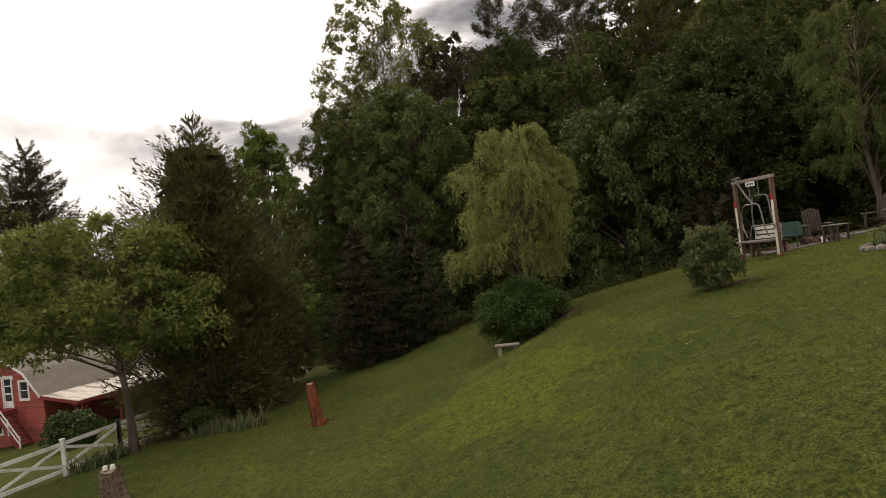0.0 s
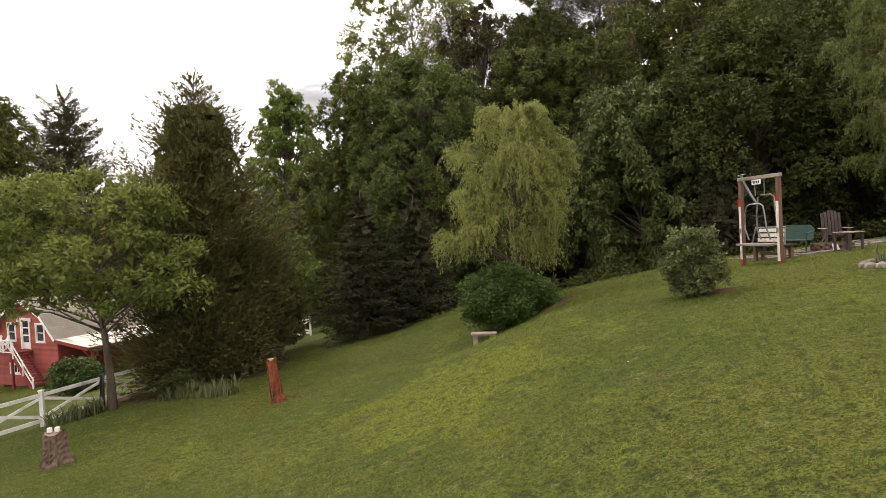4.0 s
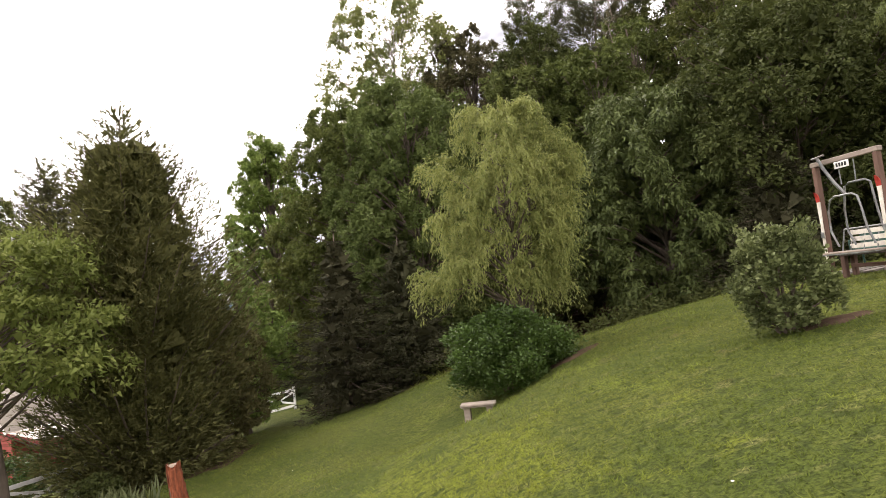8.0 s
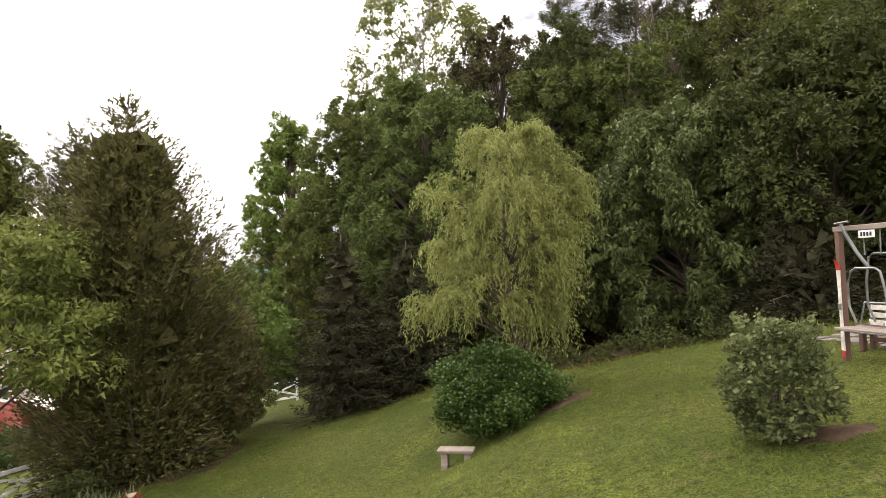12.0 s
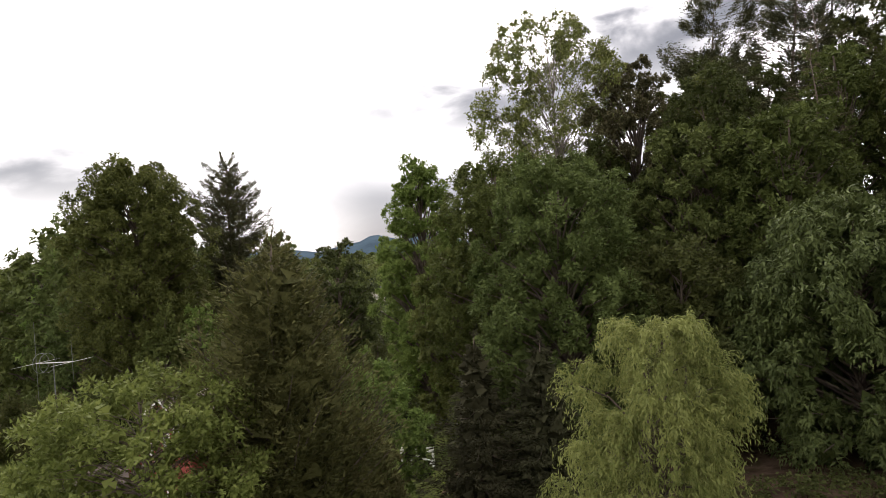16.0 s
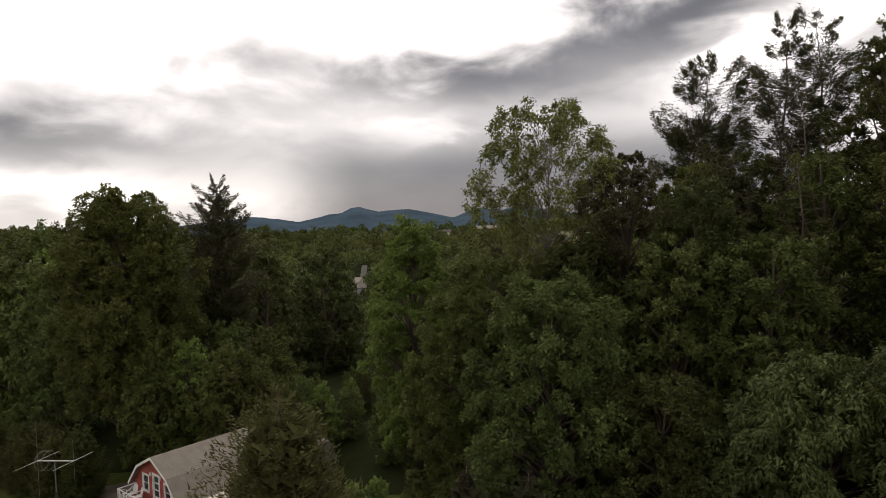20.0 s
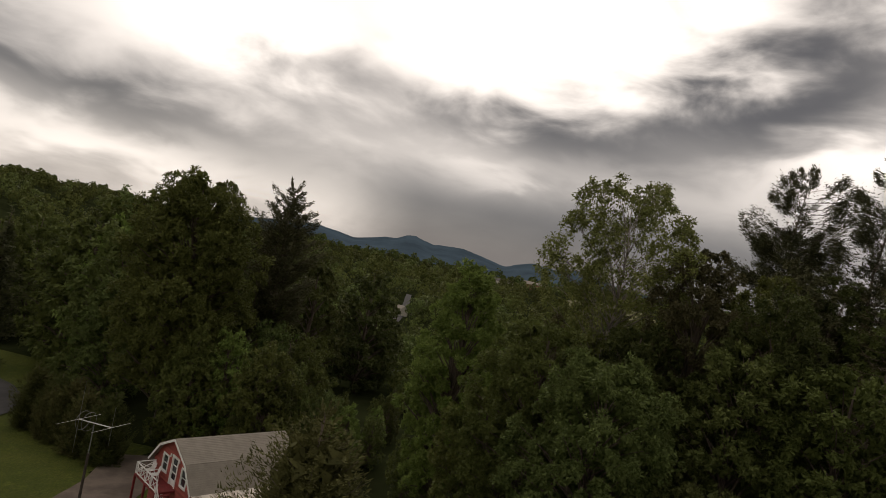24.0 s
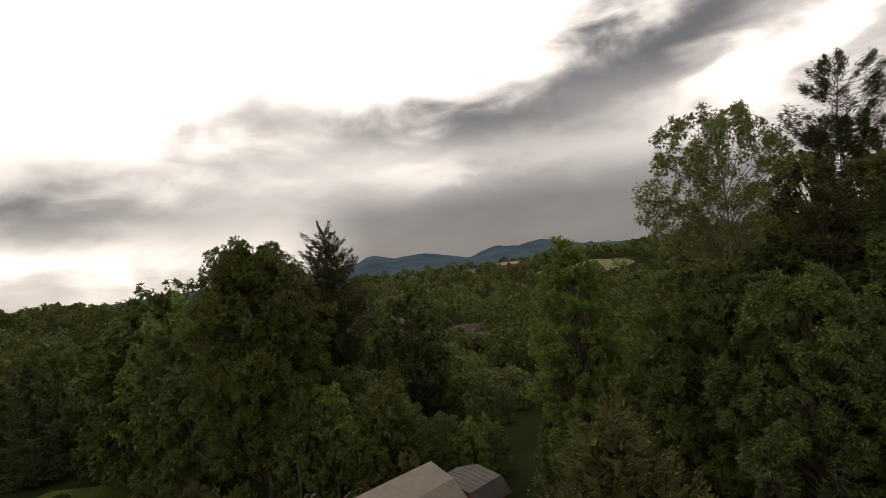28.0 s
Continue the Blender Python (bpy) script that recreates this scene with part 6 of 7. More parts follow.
def slat_chair(x, y, turn, label, tilt=12):
    """A wooden lounge chair with a tall slatted back."""
    ob = thing("lounge_chair", at_ground(x, y, turn), label, "chair", "wooden lounge chairs")
    for k in range(5):
        bm = bmesh.new()
        box(bm, (-0.28, -0.35 + k * 0.13, 0.34 - k * 0.03), (0.28, -0.24 + k * 0.13, 0.365 - k * 0.03), 0.005)
        part("seat_slat", bm, DARK_WOOD, ob)
    for k in range(6):
        bm = bmesh.new()
        xk = -0.25 + k * 0.1
        hgt = 0.98 - 0.10 * abs(k - 2.5) / 2.5
        beam(bm, (xk, 0.24, 0.2), (xk, 0.24 + hgt * math.sin(radians(tilt)), 0.2 + hgt * math.cos(radians(tilt))), 0.085, 0.022, 0.005)
        part("back_slat", bm, DARK_WOOD, ob)
    for s in (-1, 1):
        bm = bmesh.new()
        box(bm, (s * 0.36 - 0.07, -0.42, 0.54), (s * 0.36 + 0.07, 0.34, 0.565), 0.008)
        part("arm", bm, GREY_WOOD, ob)
        bm = bmesh.new()
        box(bm, (s * 0.33 - 0.03, -0.38, 0.0), (s * 0.33 + 0.03, -0.29, 0.54), 0.006)
        part("front_leg", bm, DARK_WOOD, ob)
        bm = bmesh.new()
        beam(bm, (s * 0.33, -0.3, 0.3), (s * 0.33, 0.45, 0.02), 0.03, 0.1)
        part("back_leg", bm, DARK_WOOD, ob)
    return ob


slat_chair(11.75, 15.70, 150, "dark wooden lounge chair with a tall slatted back")
slat_chair(12.75, 17.6, -70, "grey-brown wooden lounge chair facing the fire ring")
slat_chair(11.75, 19.4, -20, "dark wooden lounge chair beside the fire ring")
ob = thing("side_table", at_ground(9.75, 16.0, 20), "small wooden side table beside the lounge chairs", "table")
for k in range(4):
    bm = bmesh.new()
    box(bm, (-0.3, -0.26 + k * 0.13, 0.5), (0.3, -0.15 + k * 0.13, 0.53), 0.005)
    part("top_slat", bm, GREY_WOOD, ob)
for sx in (-1, 1):
    for sy in (-1, 1):
        bm = bmesh.new()
        box(bm, (sx * 0.25 - 0.03, sy * 0.21 - 0.03, 0), (sx * 0.25 + 0.03, sy * 0.21 + 0.03, 0.5), 0.006)
        part("leg", bm, DARK_WOOD, ob)
ob = thing("barrel", at_ground(-32.0, 47.2), "pale weathered barrel standing beside the barn's balcony", "barrel")
bm = bmesh.new()
tube(bm, [(0, 0, -0.05), (0, 0, 0.12), (0, 0, 0.45), (0, 0, 0.8), (0, 0, 0.9)], [0.26, 0.29, 0.33, 0.29, 0.26], 16)
part("body", bm, PALE_SLAT, ob)
for z_ in (0.14, 0.72):
    bm = bmesh.new()
    tube(bm, [(0, 0, z_), (0, 0, z_ + 0.05)], [0.305, 0.305], 16, False)
    part("hoop", bm, STEEL, ob)
for sx_, sy_, wx, wy in ((4.55, 12.85, 0.62, 0.36), (2.35, 19.5, 0.75, 0.5)):
    ring = [(sx_ + wx * math.cos(6.283 * k / 22) * (1 + 0.18 * math.sin(k * 2.1)), sy_ + wy * math.sin(6.283 * k / 22) * (1 + 0.18 * math.sin(k * 1.7))) for k in range(22)]
    verts = [(sx_, sy_, gz(sx_, sy_) + 0.03)] + [(x + (sx_ - x) * q, y + (sy_ - y) * q, gz(x + (sx_ - x) * q, y + (sy_ - y) * q) + h) for q, h in ((0.0, -0.02), (0.35, 0.025)) for x, y in ring]
    faces = [(1 + k, 1 + (k + 1) % 22, 23 + (k + 1) % 22, 23 + k) for k in range(22)] + [(23 + k, 23 + (k + 1) % 22, 0) for k in range(22)]
    tagged(new("soil_patch", mesh_from("soil_patch", verts, faces, LITTER, True)), "bare brown soil at the foot of a bush", "soil", kind="structure")
# flower bed with stones
bed = thing("flower_bed", at_ground(7.75, 11.6), "small flower bed edged with rough stones", "flower bed")
bm = bmesh.new()
n = 20
ring = [bm.verts.new((0.75 * math.cos(2 * math.pi * k / n), 0.6 * math.sin(2 * math.pi * k / n), gz(7.75 + 0.75 * math.cos(2 * math.pi * k / n), 11.6 + 0.6 * math.sin(2 * math.pi * k / n)) - gz(7.75, 11.6) - 0.05)) for k in range(n)]
mid = bm.verts.new((0, 0, 0.14))
for k in range(n):
    bm.faces.new((ring[k], ring[(k + 1) % n], mid))
part("soil", bm, LITTER, bed)
for k in range(16):
    a = 2 * math.pi * k / 16
    bm = bmesh.new()
    bmesh.ops.create_icosphere(bm, subdivisions=1, radius=0.11)
    for v in bm.verts:
        v.co = Vector((v.co.x * 1.3, v.co.y, v.co.z * 0.8)) * (1 + 0.2 * noise.noise(v.co * 9 + Vector((k, 0, 0))))
        v.co += Vector((0.74 * math.cos(a), 0.6 * math.sin(a), gz(7.75 + 0.74 * math.cos(a), 11.6 + 0.6 * math.sin(a)) - gz(7.75, 11.6) + 0.04))
    part("stone", bm, STONE, bed)
iris_clump(7.65, 11.7, 0.4, 0.5, 70, 61, "tuft of flower leaves in the stone-edged bed")

# ---- radio mast ----
ANT_X, ANT_Y = -24.3, 30.5
mast = thing("antenna_mast", at_ground(ANT_X, ANT_Y), "tall thin mast with a crossed radio antenna", "antenna")
top = 5.35 - gz(ANT_X, ANT_Y)
bm = bmesh.new()
tube(bm, [(0, 0, -0.3), (0, 0, top - 1.5)], [0.075, 0.065], 8)
part("mast", bm, DARK_WOOD, mast, "dark wooden pole")
bm = bmesh.new()
tube(bm, [(0, 0, top - 1.7), (0, 0, top)], [0.028, 0.024], 8)
part("pipe", bm, STEEL, mast)
bm = bmesh.new()
tube(bm, [(-0.85, -0.1, top), (0.95, 0.1, top)], [0.026, 0.026], 6)
part("boom", bm, TIN, mast)
for xo, up_, down_, ln in ((-0.85, 1.95, 1.75, 1.3), (0.95, 1.0, 0.95, 1.2)):
    for d in ((0.0, 0.0, up_), (0.0, 0.0, -down_), (0.08, ln, 0.0), (-0.08, -ln, 0.0)):
        bm = bmesh.new()
        tube(bm, [(xo, 0.11 * xo, top), (xo + d[0], 0.11 * xo + d[1], top + d[2])], [0.013, 0.008], 5)
        part("element", bm, STEEL if d[2] else TIN, mast)
for xo in (-0.62, -0.30):
    bm = bmesh.new()
    tube(bm, [(xo, 0.46 * math.cos(a) + 0.11 * xo, top + 0.46 * math.sin(a)) for a in [2 * math.pi * k / 24 for k in range(25)]], [0.012] * 25, 5, False)
    part("loop", bm, STEEL, mast)

# ---- drive: carport, car, fountain, poles ----
CP = pose(-61.8, 46.4, gz(-61.8, 46.4), 0, 0, 65)
carport = thing("carport", CP, "open carport with a flat white metal roof", "carport")
bm = bmesh.new()
box(bm, (-4.2, -2.6, 2.45), (4.2, 2.6, 2.62), 0.02)
roof = part("roof", bm, WHITE, carport)
for k in range(11):
    bm = bmesh.new()
    box(bm, (-4.2 + k * 0.84 - 0.02, -2.6, 2.62), (-4.2 + k * 0.84 + 0.02, 2.6, 2.65))
    part("seam", bm, WHITE, roof)
for sx in (-3.9, 0, 3.9):
    for sy in (-2.4, 2.4):
        bm = bmesh.new()
        tube(bm, [(sx, sy, -0.5), (sx, sy, 2.46)], [0.05, 0.05], 8)
        part("post", bm, WHITE, carport)


def car(m, label):
    ob = thing("car", m, label, "car")
    bm = bmesh.new()
    prof = [(-2.2, 0.35), (-2.25, 0.75), (-2.1, 0.95), (-1.2, 1.02), (-0.55, 1.55), (1.3, 1.62), (2.0, 1.1), (2.2, 0.95), (2.22, 0.4)]
    sides = []
    for y, k in ((-0.9, 1), (-0.82, 0), (0.82, 0), (0.9, 1)):
        sides.append([bm.verts.new((x, y * (0.86 if z > 1.1 else 1), z)) for x, z in prof])
    for a, b in zip(sides, sides[1:]):
        for i in range(len(prof)):
            j = (i + 1) % len(prof)
            bm.faces.new((a[i], a[j], b[j], b[i]))
    bm.faces.new(sides[0])
    bm.faces.new(sides[-1][::-1])
    bmesh.ops.recalc_face_normals(bm, faces=bm.faces)
    bmesh.ops.bevel(bm, geom=list(bm.edges), offset=0.04, segments=2, affect="EDGES")
    part("body", bm, CAR_WHITE, ob)
    bm = bmesh.new()
    beam(bm, (-1.17, 0, 1.06), (-0.6, 0, 1.5), 1.35, 0.03)
    part("windscreen", bm, GLASS, ob)
    for s in (-1, 1):
        for x0, x1 in ((-0.5, 0.3), (0.4, 1.2)):
            bm = bmesh.new()
            box(bm, (x0, s * 0.80 - 0.02, 1.12), (x1, s * 0.80 + 0.02, 1.5), 0.015)
            part("side_window", bm, GLASS, ob)
        bm = bmesh.new()
        box(bm, (-2.27, s * 0.62 - 0.16, 0.72), (-2.2, s * 0.62 + 0.16, 0.86), 0.02)
        part("headlight", bm, TIN, ob)
        for x in (-1.4, 1.4):
            bm = bmesh.new()
            tube(bm, [(x, s * 0.72, 0.34), (x, s * 0.92, 0.34)], [0.34, 0.34], 18)
            wheel = part("wheel", bm, RUBBER, ob)
            bm = bmesh.new()
            tube(bm, [(x, s * 0.90, 0.34), (x, s * 0.935, 0.34)], [0.2, 0.18], 12)
            part("rim", bm, TIN, wheel)
    return ob


car(pose(-65.6, 48.6, gz(-65.6, 48.6) + 0.05, 0, 0, 245), "white compact car parked beside the carport")
fx, fy = -67.6, 58.2
fountain = thing("bird_bath", at_ground(fx, fy), "white garden bird bath among clipped shrubs", "bird bath")
bm = bmesh.new()
tube(bm, [(0, 0, -0.1), (0, 0, 0.1), (0, 0, 0.2), (0, 0, 0.9), (0, 0, 1.0)], [0.35, 0.33, 0.14, 0.11, 0.2], 12)
part("pedestal", bm, WHITE, fountain)
bm = bmesh.new()
tube(bm, [(0, 0, 1.0), (0, 0, 1.08), (0, 0, 1.18)], [0.2, 0.34, 0.42], 16)
part("bowl", bm, WHITE, fountain)
bm = bmesh.new()
tube(bm, [(0, 0, 1.18), (0, 0, 1.5), (0, 0, 1.6), (0, 0, 1.72)], [0.1, 0.07, 0.2, 0.05], 10)
part("finial", bm, WHITE, fountain)
pole = thing("flagpole", at_ground(-76.4, 63.4), "thin white pole on the grass circle", "pole")
bm = bmesh.new()
tube(bm, [(0, 0, -0.2), (0.02, 0, 2.0), (0.1, 0, 4.4)], [0.05, 0.045, 0.03], 7)
part("pole", bm, WHITE, pole)
lamp = thing("yard_lamp", at_ground(-71.6, 63.0), "white globe lamp on a short post by the drive", "lamp")
bm = bmesh.new()
tube(bm, [(0, 0, -0.1), (0, 0, 1.1)], [0.04, 0.04], 7)
part("post", bm, TIN, lamp)
bm = bmesh.new()
bmesh.ops.create_uvsphere(bm, u_segments=12, v_segments=8, radius=0.26)
for v in bm.verts:
    v.co.z = v.co.z * 1.05 + 1.32
part("globe", bm, WHITE, lamp)

# ---- far valley: houses, field, woods, mountains ----


def house(x, y, turn, w, d, h, wall_mat, roof_mat, label):
    ob = thing("house", at_ground(x, y, turn), label, "house")
    bm = bmesh.new()
    box(bm, (-w / 2, -d / 2, -1), (w / 2, d / 2, h))
    for s in (-1, 1):
        v = [bm.verts.new(p) for p in ((s * w / 2, -d / 2, h), (s * w / 2, d / 2, h), (s * w / 2, 0, h + d * 0.3))]
        bm.faces.new(v)
    part("walls", bm, wall_mat, ob)
    for s in (-1, 1):
        bm = bmesh.new()
        v = [bm.verts.new(p) for p in ((-w / 2 - 0.4, 0, h + d * 0.3 + 0.1), (w / 2 + 0.4, 0, h + d * 0.3 + 0.1), (w / 2 + 0.4, s * (d / 2 + 0.4), h - 0.15), (-w / 2 - 0.4, s * (d / 2 + 0.4), h - 0.15))]
        f = bm.faces.new(v)
        r = bmesh.ops.extrude_face_region(bm, geom=[f])
        for e in r["geom"]:
            if isinstance(e, bmesh.types.BMVert):
                e.co.z += 0.15
        part("roof", bm, roof_mat, ob)
    n = max(2, int(w / 2.6))
    for k in range(n):
        bm = bmesh.new()
        xk = -w / 2 + w * (k + 0.5) / n
        box(bm, (xk - 0.5, -d / 2 - 0.05, 0.9), (xk + 0.5, -d / 2 + 0.02, 2.2), 0.02)
        wn = part("window", bm, WHITE, ob)
        bm = bmesh.new()
        box(bm, (xk - 0.4, -d / 2 - 0.07, 1.0), (xk + 0.4, -d / 2 - 0.055, 2.1))
        part("pane", bm, GLASS, wn)
    return ob


def away(az, r):
    """A spot r metres off, az degrees to the left of straight ahead, from the garden's middle."""
    return -4 + -r * math.sin(radians(az)), 2 + r * math.cos(radians(az))


ROOF_BROWN = material("brown_roof", (0.085, 0.060, 0.050), 0.9, vary=0.3, scale=0.6, grain=6, bump=0, spec=0.1)
house(*away(11.6, 250), 10, 12, 8, 3.2, BRICK, ROOF_BROWN, "brick house with a grey roof in the valley")
house(*away(10.9, 228), 30, 8, 6, 2.8, BRICK, TIN_DARK, "white house half hidden by trees in the valley")
house(*away(17.4, 300), -20, 7, 6, 3.0, PALE_SLAT, SHINGLE, "pale house beside the valley road")
house(*away(15.4, 190), 40, 7, 5, 2.6, RED_TRIM, TIN_DARK, "small red-and-white house among the trees")
house(*away(6.2, 880), 5, 30, 12, 7, BRICK, SHINGLE, "long brick building on the far rise")
house(*away(9.2, 900), 0, 34, 12, 4, PALE_SLAT, TIN_DARK, "long low white building on the far rise")
house(*away(12.0, 520), 20, 9, 7, 3, GREY_WOOD, ROOF_BROWN, "tan farm shed on the hillside")
strip("valley_road", [away(16.5, 150), away(17.5, 200), away(17.6, 260), away(16.9, 330), away(16.9, 430)], 3.6, ASPHALT, 0.4, "grey road through the valley", "road", 6)


def far_patch(name, az0, az1, r0, r1, mat, label):
    verts, faces = [], []
    for i in range(15):
        for j in range(9):
            a = az0 + (az1 - az0) * i / 14
            bulge = math.sqrt(max(0.02, 1 - ((i - 7) / 7) ** 2))
            r = (r0 + r1) / 2 + (r1 - r0) * (j / 8 - 0.5) * bulge + 8 * math.sin(i * 1.3)
            x, y = away(a, r)
            verts.append((x, y, gz(x, y) + 0.6))
    for i in range(14):
        for j in range(8):
            faces.append((i * 9 + j, i * 9 + j + 1, (i + 1) * 9 + j + 1, (i + 1) * 9 + j))
    tagged(new(name, mesh_from(name, verts, faces, mat, True)), label, "field", kind="structure")


far_patch("field", -4.5, 4.0, 560, 760, FIELD, "dry yellow hay field on the far slope")
MEADOW = material("meadow_grass", (0.046, 0.060, 0.016), 0.95, vary=0.3, scale=0.08, grain=2.0, bump=0, spec=0.0)
far_patch("meadow", 10.6, 13.4, 140, 212, MEADOW, "green meadow in the valley")


def far_woods(name, n, az0, az1, r0, r1, tops, card, per, seed, keep=lambda a, r: True):
    """Distant tree crowns of many leaf masses each, joined."""
    rng = np.random.default_rng(seed)
    cen, rad = [], []
    while len(cen) < n:
        a, r = rng.uniform(az0, az1), r0 + (r1 - r0) * rng.uniform() ** 0.9
        if not keep(a, r):
            continue
        x, y = away(a, r)
        h = rng.uniform(*tops)
        w = h * rng.uniform(0.36, 0.58)
        cen.append((x, y, gz(x, y) + h * 0.5, w, h))
    cen = np.array(cen)
    # each crown is a heap of rounded lobes
    lobes = 9
    k = np.repeat(np.arange(n), lobes)
    d = unit(rng.normal(size=(len(k), 3)) + np.array([0, 0, 0.25]))
    mid = cen[k, :3] + d * np.stack([cen[k, 3], cen[k, 3], cen[k, 4] * 0.5], 1) * rng.uniform(0.45, 0.72, len(k))[:, None]
    size = cen[k, 3] * rng.uniform(0.36, 0.6, len(k))
    q = np.repeat(np.arange(len(k)), max(4, per // lobes))
    e = unit(rng.normal(size=(len(q), 3)) + d[q] * 0.5 + np.array([0, 0, 0.3]))
    pts = mid[q] + e * (size[q] * rng.uniform(0.8, 1.05, len(q)))[:, None]
    dist = np.hypot(pts[:, 0], pts[:, 1])
    aim = np.cross(e, rng.normal(size=e.shape)) + np.array([0, 0, -0.3])
    v, f = small_leaves(pts, aim, e + rng.normal(size=e.shape) * 0.3, card * (0.5 + dist / (r0 + r1)), rng, 0.8)
    me = tri_mesh(name, v, f, LEAF_FAR)
    for m in (LEAF_DARK, LEAF_GREEN, LEAF_OAK):
        me.materials.append(m)
    me.polygons.foreach_set("material_index", rng.integers(0, 4, n)[k[q]].astype(np.int32))
    ob = new(name, me)
    return tagged(ob, "distant mixed wood covering the valley and hills", "wood", kind="stuff")


def open_view(a, r):
    """The clearings round road, houses and meadow."""
    return not ((16.1 < a < 17.7 and 190 < r < 420) or (10.2 < a < 13.8 and 100 < r < 258) or (-5 < a < 4.4 and 540 < r < 770) or (4.5 < a < 11 and 840 < r < 900))


far_woods("valley_wood", 520, -34, 60, 112, 330, (8, 14), 0.9, 300, 71, lambda a, r: open_view(a, r) and (a < 38 or r > 150))
far_woods("low_wood", 70, 8.5, 15, 92, 138, (3.0, 5.0), 0.6, 200, 74)
far_woods("house_trees", 16, 10.2, 13.4, 214, 243, (3.5, 6.5), 0.8, 200, 75)
far_woods("hill_wood", 1150, -30, 64, 330, 900, (8, 15), 1.7, 150, 72, open_view)
far_woods("ridge_wood", 700, -30, 66, 900, 2300, (10, 22), 4.0, 90, 73, open_view)

SKYLINE = ((75, -0.4), (60, -0.4), (50, -0.5), (40, -0.6), (33, -0.3), (28, 0.2), (26.8, 0.35), (24.5, 0.05), (23, -0.2), (21.4, 0.15), (20.3, 0.42), (19.3, 0.5), (18.4, 0.95), (17.7, 1.02), (16.9, 0.78), (16.0, 0.56), (14.6, 0.68), (13.2, 0.72), (11.6, 0.4), (10.2, 0.08), (9.2, -0.12), (8.0, 0.36), (6.8, 0.68), (5.6, 0.52), (4.8, 0.46), (3.6, 0.70), (2.6, 0.80), (1.4, 0.5), (-0.8, 0.04), (-4, -0.2), (-10, -0.1), (-20, 0.3), (-40, 0.3))
verts, faces = [], []
COLS = 420
for i in range(COLS):
    a = 75 - 115 * i / (COLS - 1)
    el = float(np.interp(a, [c for c, e in SKYLINE[::-1]], [e for c, e in SKYLINE[::-1]]))
    el += 0.03 * noise.noise((a * 1.6, 7, 0)) + 0.02 * noise.noise((a * 4.0, 2, 0))
    for j in range(7):
        r = 3300 + 160 * j
        t = j / 6
        z = -60 + (17 + 4260 * math.tan(radians(el)) + 60) * t ** 0.8 + 14 * noise.noise((a * 1.2, j * 0.8, 1)) * (1 - t)
        x, y = away(a, r)
        verts.append((x, y, z))
    if i:
        for j in range(6):
            faces.append(((i - 1) * 7 + j, i * 7 + j, i * 7 + j + 1, (i - 1) * 7 + j + 1))
tagged(new("mountains", mesh_from("mountains", verts, faces, HILL_HAZE_BLUE, True)), "mountain ridge on the horizon, coloured blue for distance haze", "mountains", kind="structure")

# ---- lawn: blades, flowers ----


def blades(name, n, lo, hi, size, seed, keep):
    rng = np.random.default_rng(seed)
    p = np.stack([rng.uniform(lo[0], hi[0], n), rng.uniform(lo[1], hi[1], n)], 1)
    p = p[keep(p[:, 0], p[:, 1])]
    n = len(p)
    z = ground_z(p[:, 0], p[:, 1])
    a = rng.uniform(0, 6.283, n)
    h = size * rng.uniform(0.4, 1.2, n)
    w = 0.004 + 0.12 * h
    ca, sa = np.cos(a), np.sin(a)
    lean = h * rng.uniform(1.0, 2.6, n)
    b0 = np.stack([p[:, 0] - sa * w, p[:, 1] + ca * w, z - 0.01], 1)
    b1 = np.stack([p[:, 0] + sa * w, p[:, 1] - ca * w, z - 0.01], 1)
    tip = np.stack([p[:, 0] + ca * lean, p[:, 1] + sa * lean, z + h], 1)
    v = np.stack([b0, b1, tip], 1).reshape(-1, 3)
    f = np.arange(3 * n).reshape(-1, 3)
    return tagged(new(name, tri_mesh(name, v, f, BLADES)), "short mown grass blades of the lawn", "grass", kind="stuff")


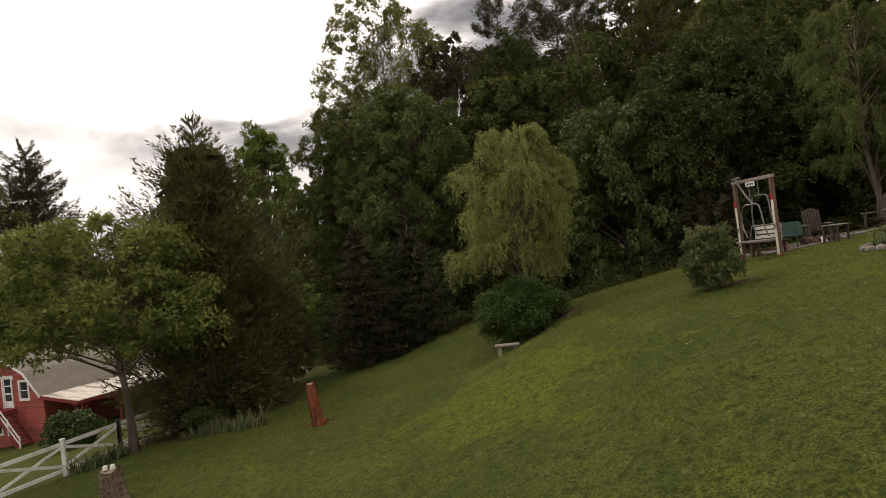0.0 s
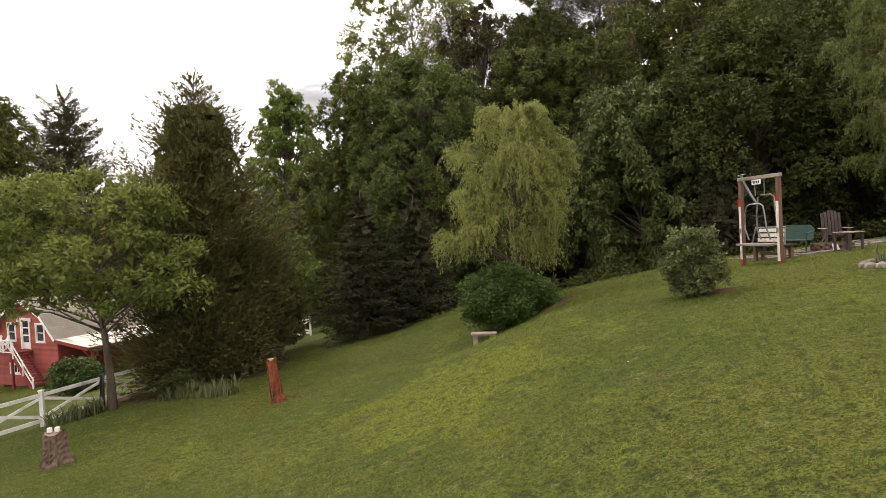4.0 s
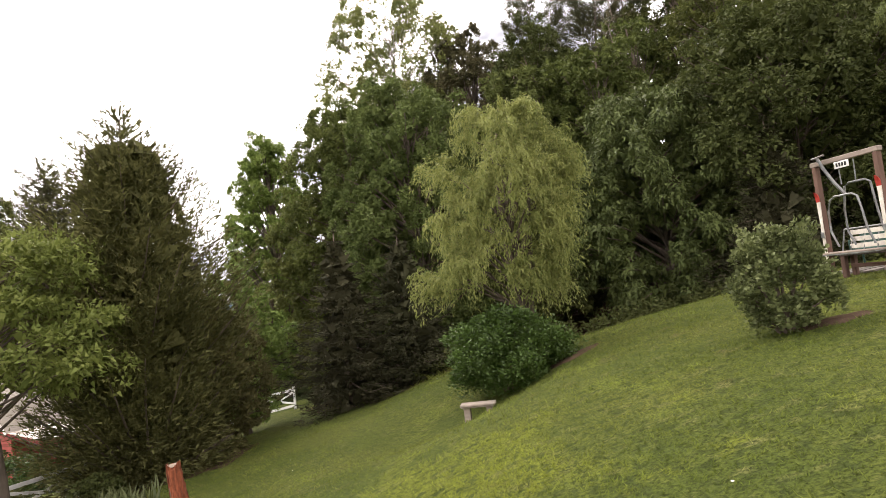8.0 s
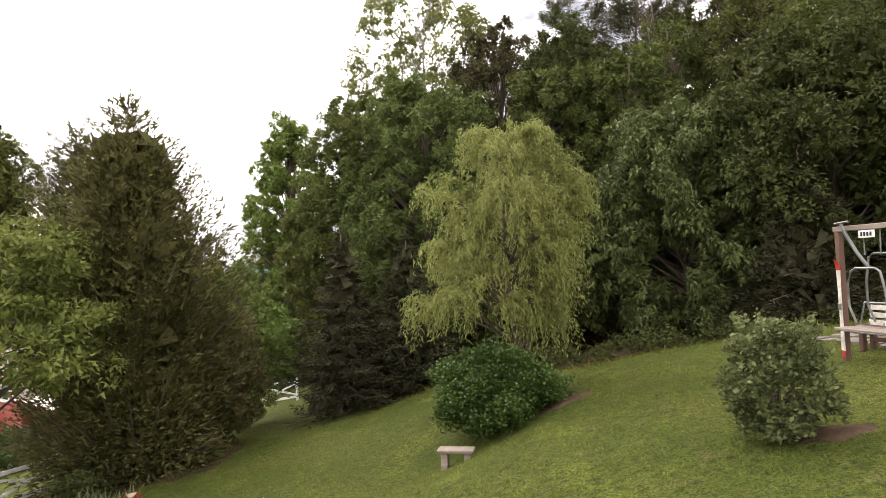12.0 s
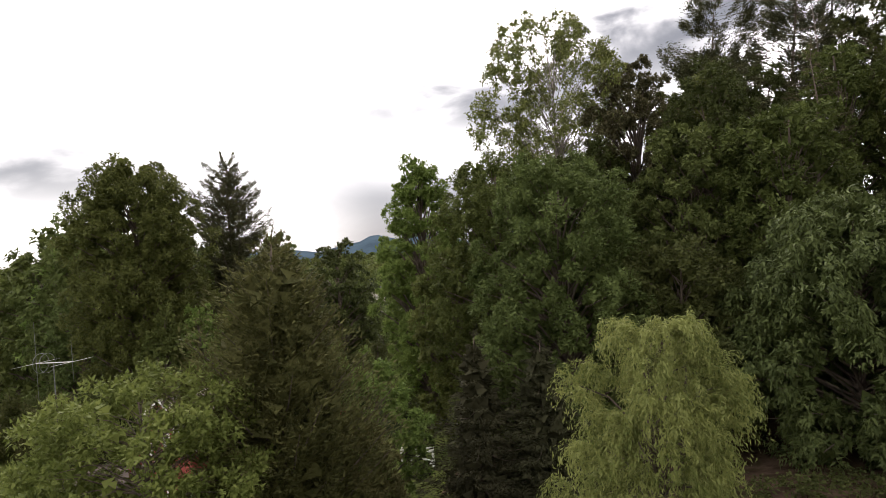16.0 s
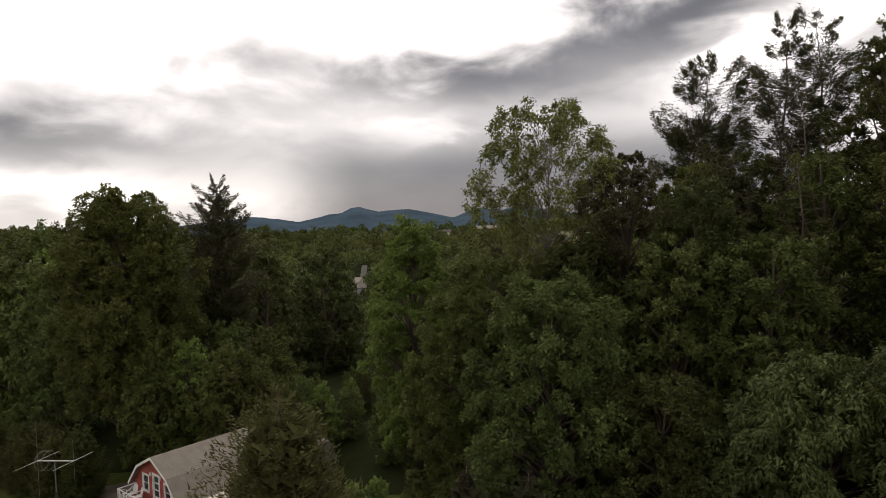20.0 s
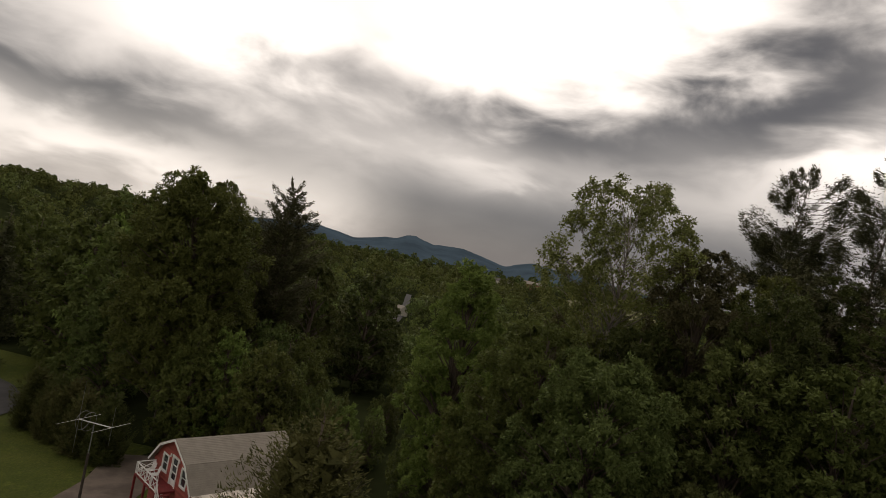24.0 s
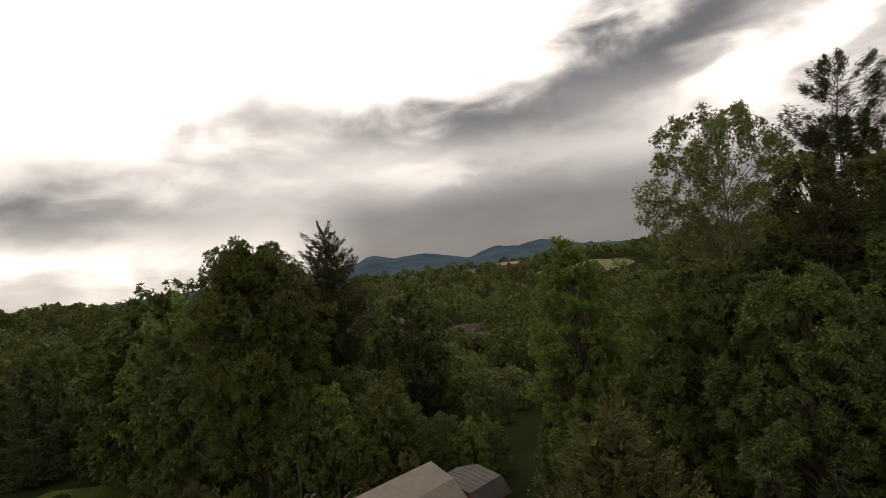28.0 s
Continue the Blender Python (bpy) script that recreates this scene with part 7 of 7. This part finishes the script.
blades("near_grass", 140000, (-10.5, 1.5), (10.5, 13.6), 0.034, 81, lambda x, y: (np.abs(x + 1.3) < (y - 1) * 0.85 + 4))
blades("far_grass", 70000, (-16, 13.6), (13, 28.6), 0.05, 82, lambda x, y: (y < wood_edge(x) + 1) & (x > -16 + (y - 20) * 0.3))
blades("edge_grass", 22000, (-8, 20), (15, 40), 0.18, 83, lambda x, y: np.abs(y - wood_edge(x)) < 0.8)


def undergrowth(n, seed):
    """Low leafy growth along the wood's edge."""
    rng = np.random.default_rng(seed)
    x = rng.uniform(-6.5, 22, n)
    y = wood_edge(x) + rng.uniform(0.2, 3.2, n)
    h = rng.uniform(0.2, 0.9, n)
    cen = np.stack([x, y, ground_z(x, y) + h * 0.6], 1)
    v, f = sprays(cen, h * 0.8, 26, 0.14, rng, 0.2)
    return tagged(new("undergrowth", tri_mesh("undergrowth", v, f, LEAF_DARK)), "low leafy undergrowth along the edge of the wood", "undergrowth", kind="stuff")


undergrowth(520, 91)
PETAL = material("white_petal", (0.75, 0.74, 0.66), 0.7, bump=0)
for k, (x, y) in enumerate(((0.97, 8.83), (-4.5, 19.15), (-0.9, 26.35), (-4.9, 20.75), (-3.9, 24.05), (2.11, 25.16))):
    ob = thing("daisy", at_ground(x, y) @ Matrix.Scale(0.7, 4), "small white flower in the lawn", "flower", "flowers in the lawn")
    bm = bmesh.new()
    tube(bm, [(0, 0, -0.01), (0.005, 0, 0.07)], [0.004, 0.003], 5)
    part("stem", bm, IRIS, ob)
    bm = bmesh.new()
    for i in range(9):
        a = 2 * math.pi * i / 9
        u, w = Vector((math.cos(a), math.sin(a), 0)), Vector((-math.sin(a), math.cos(a), 0))
        q = [bm.verts.new(Vector((0.005, 0, 0.072)) + u * r + w * s + Vector((0, 0, zz))) for r, s, zz in ((0.003, 0.0, 0), (0.013, 0.007, 0.004), (0.022, 0.0, 0.001), (0.013, -0.007, 0.004))]
        bm.faces.new(q)
    part("petals", bm, PETAL, ob)
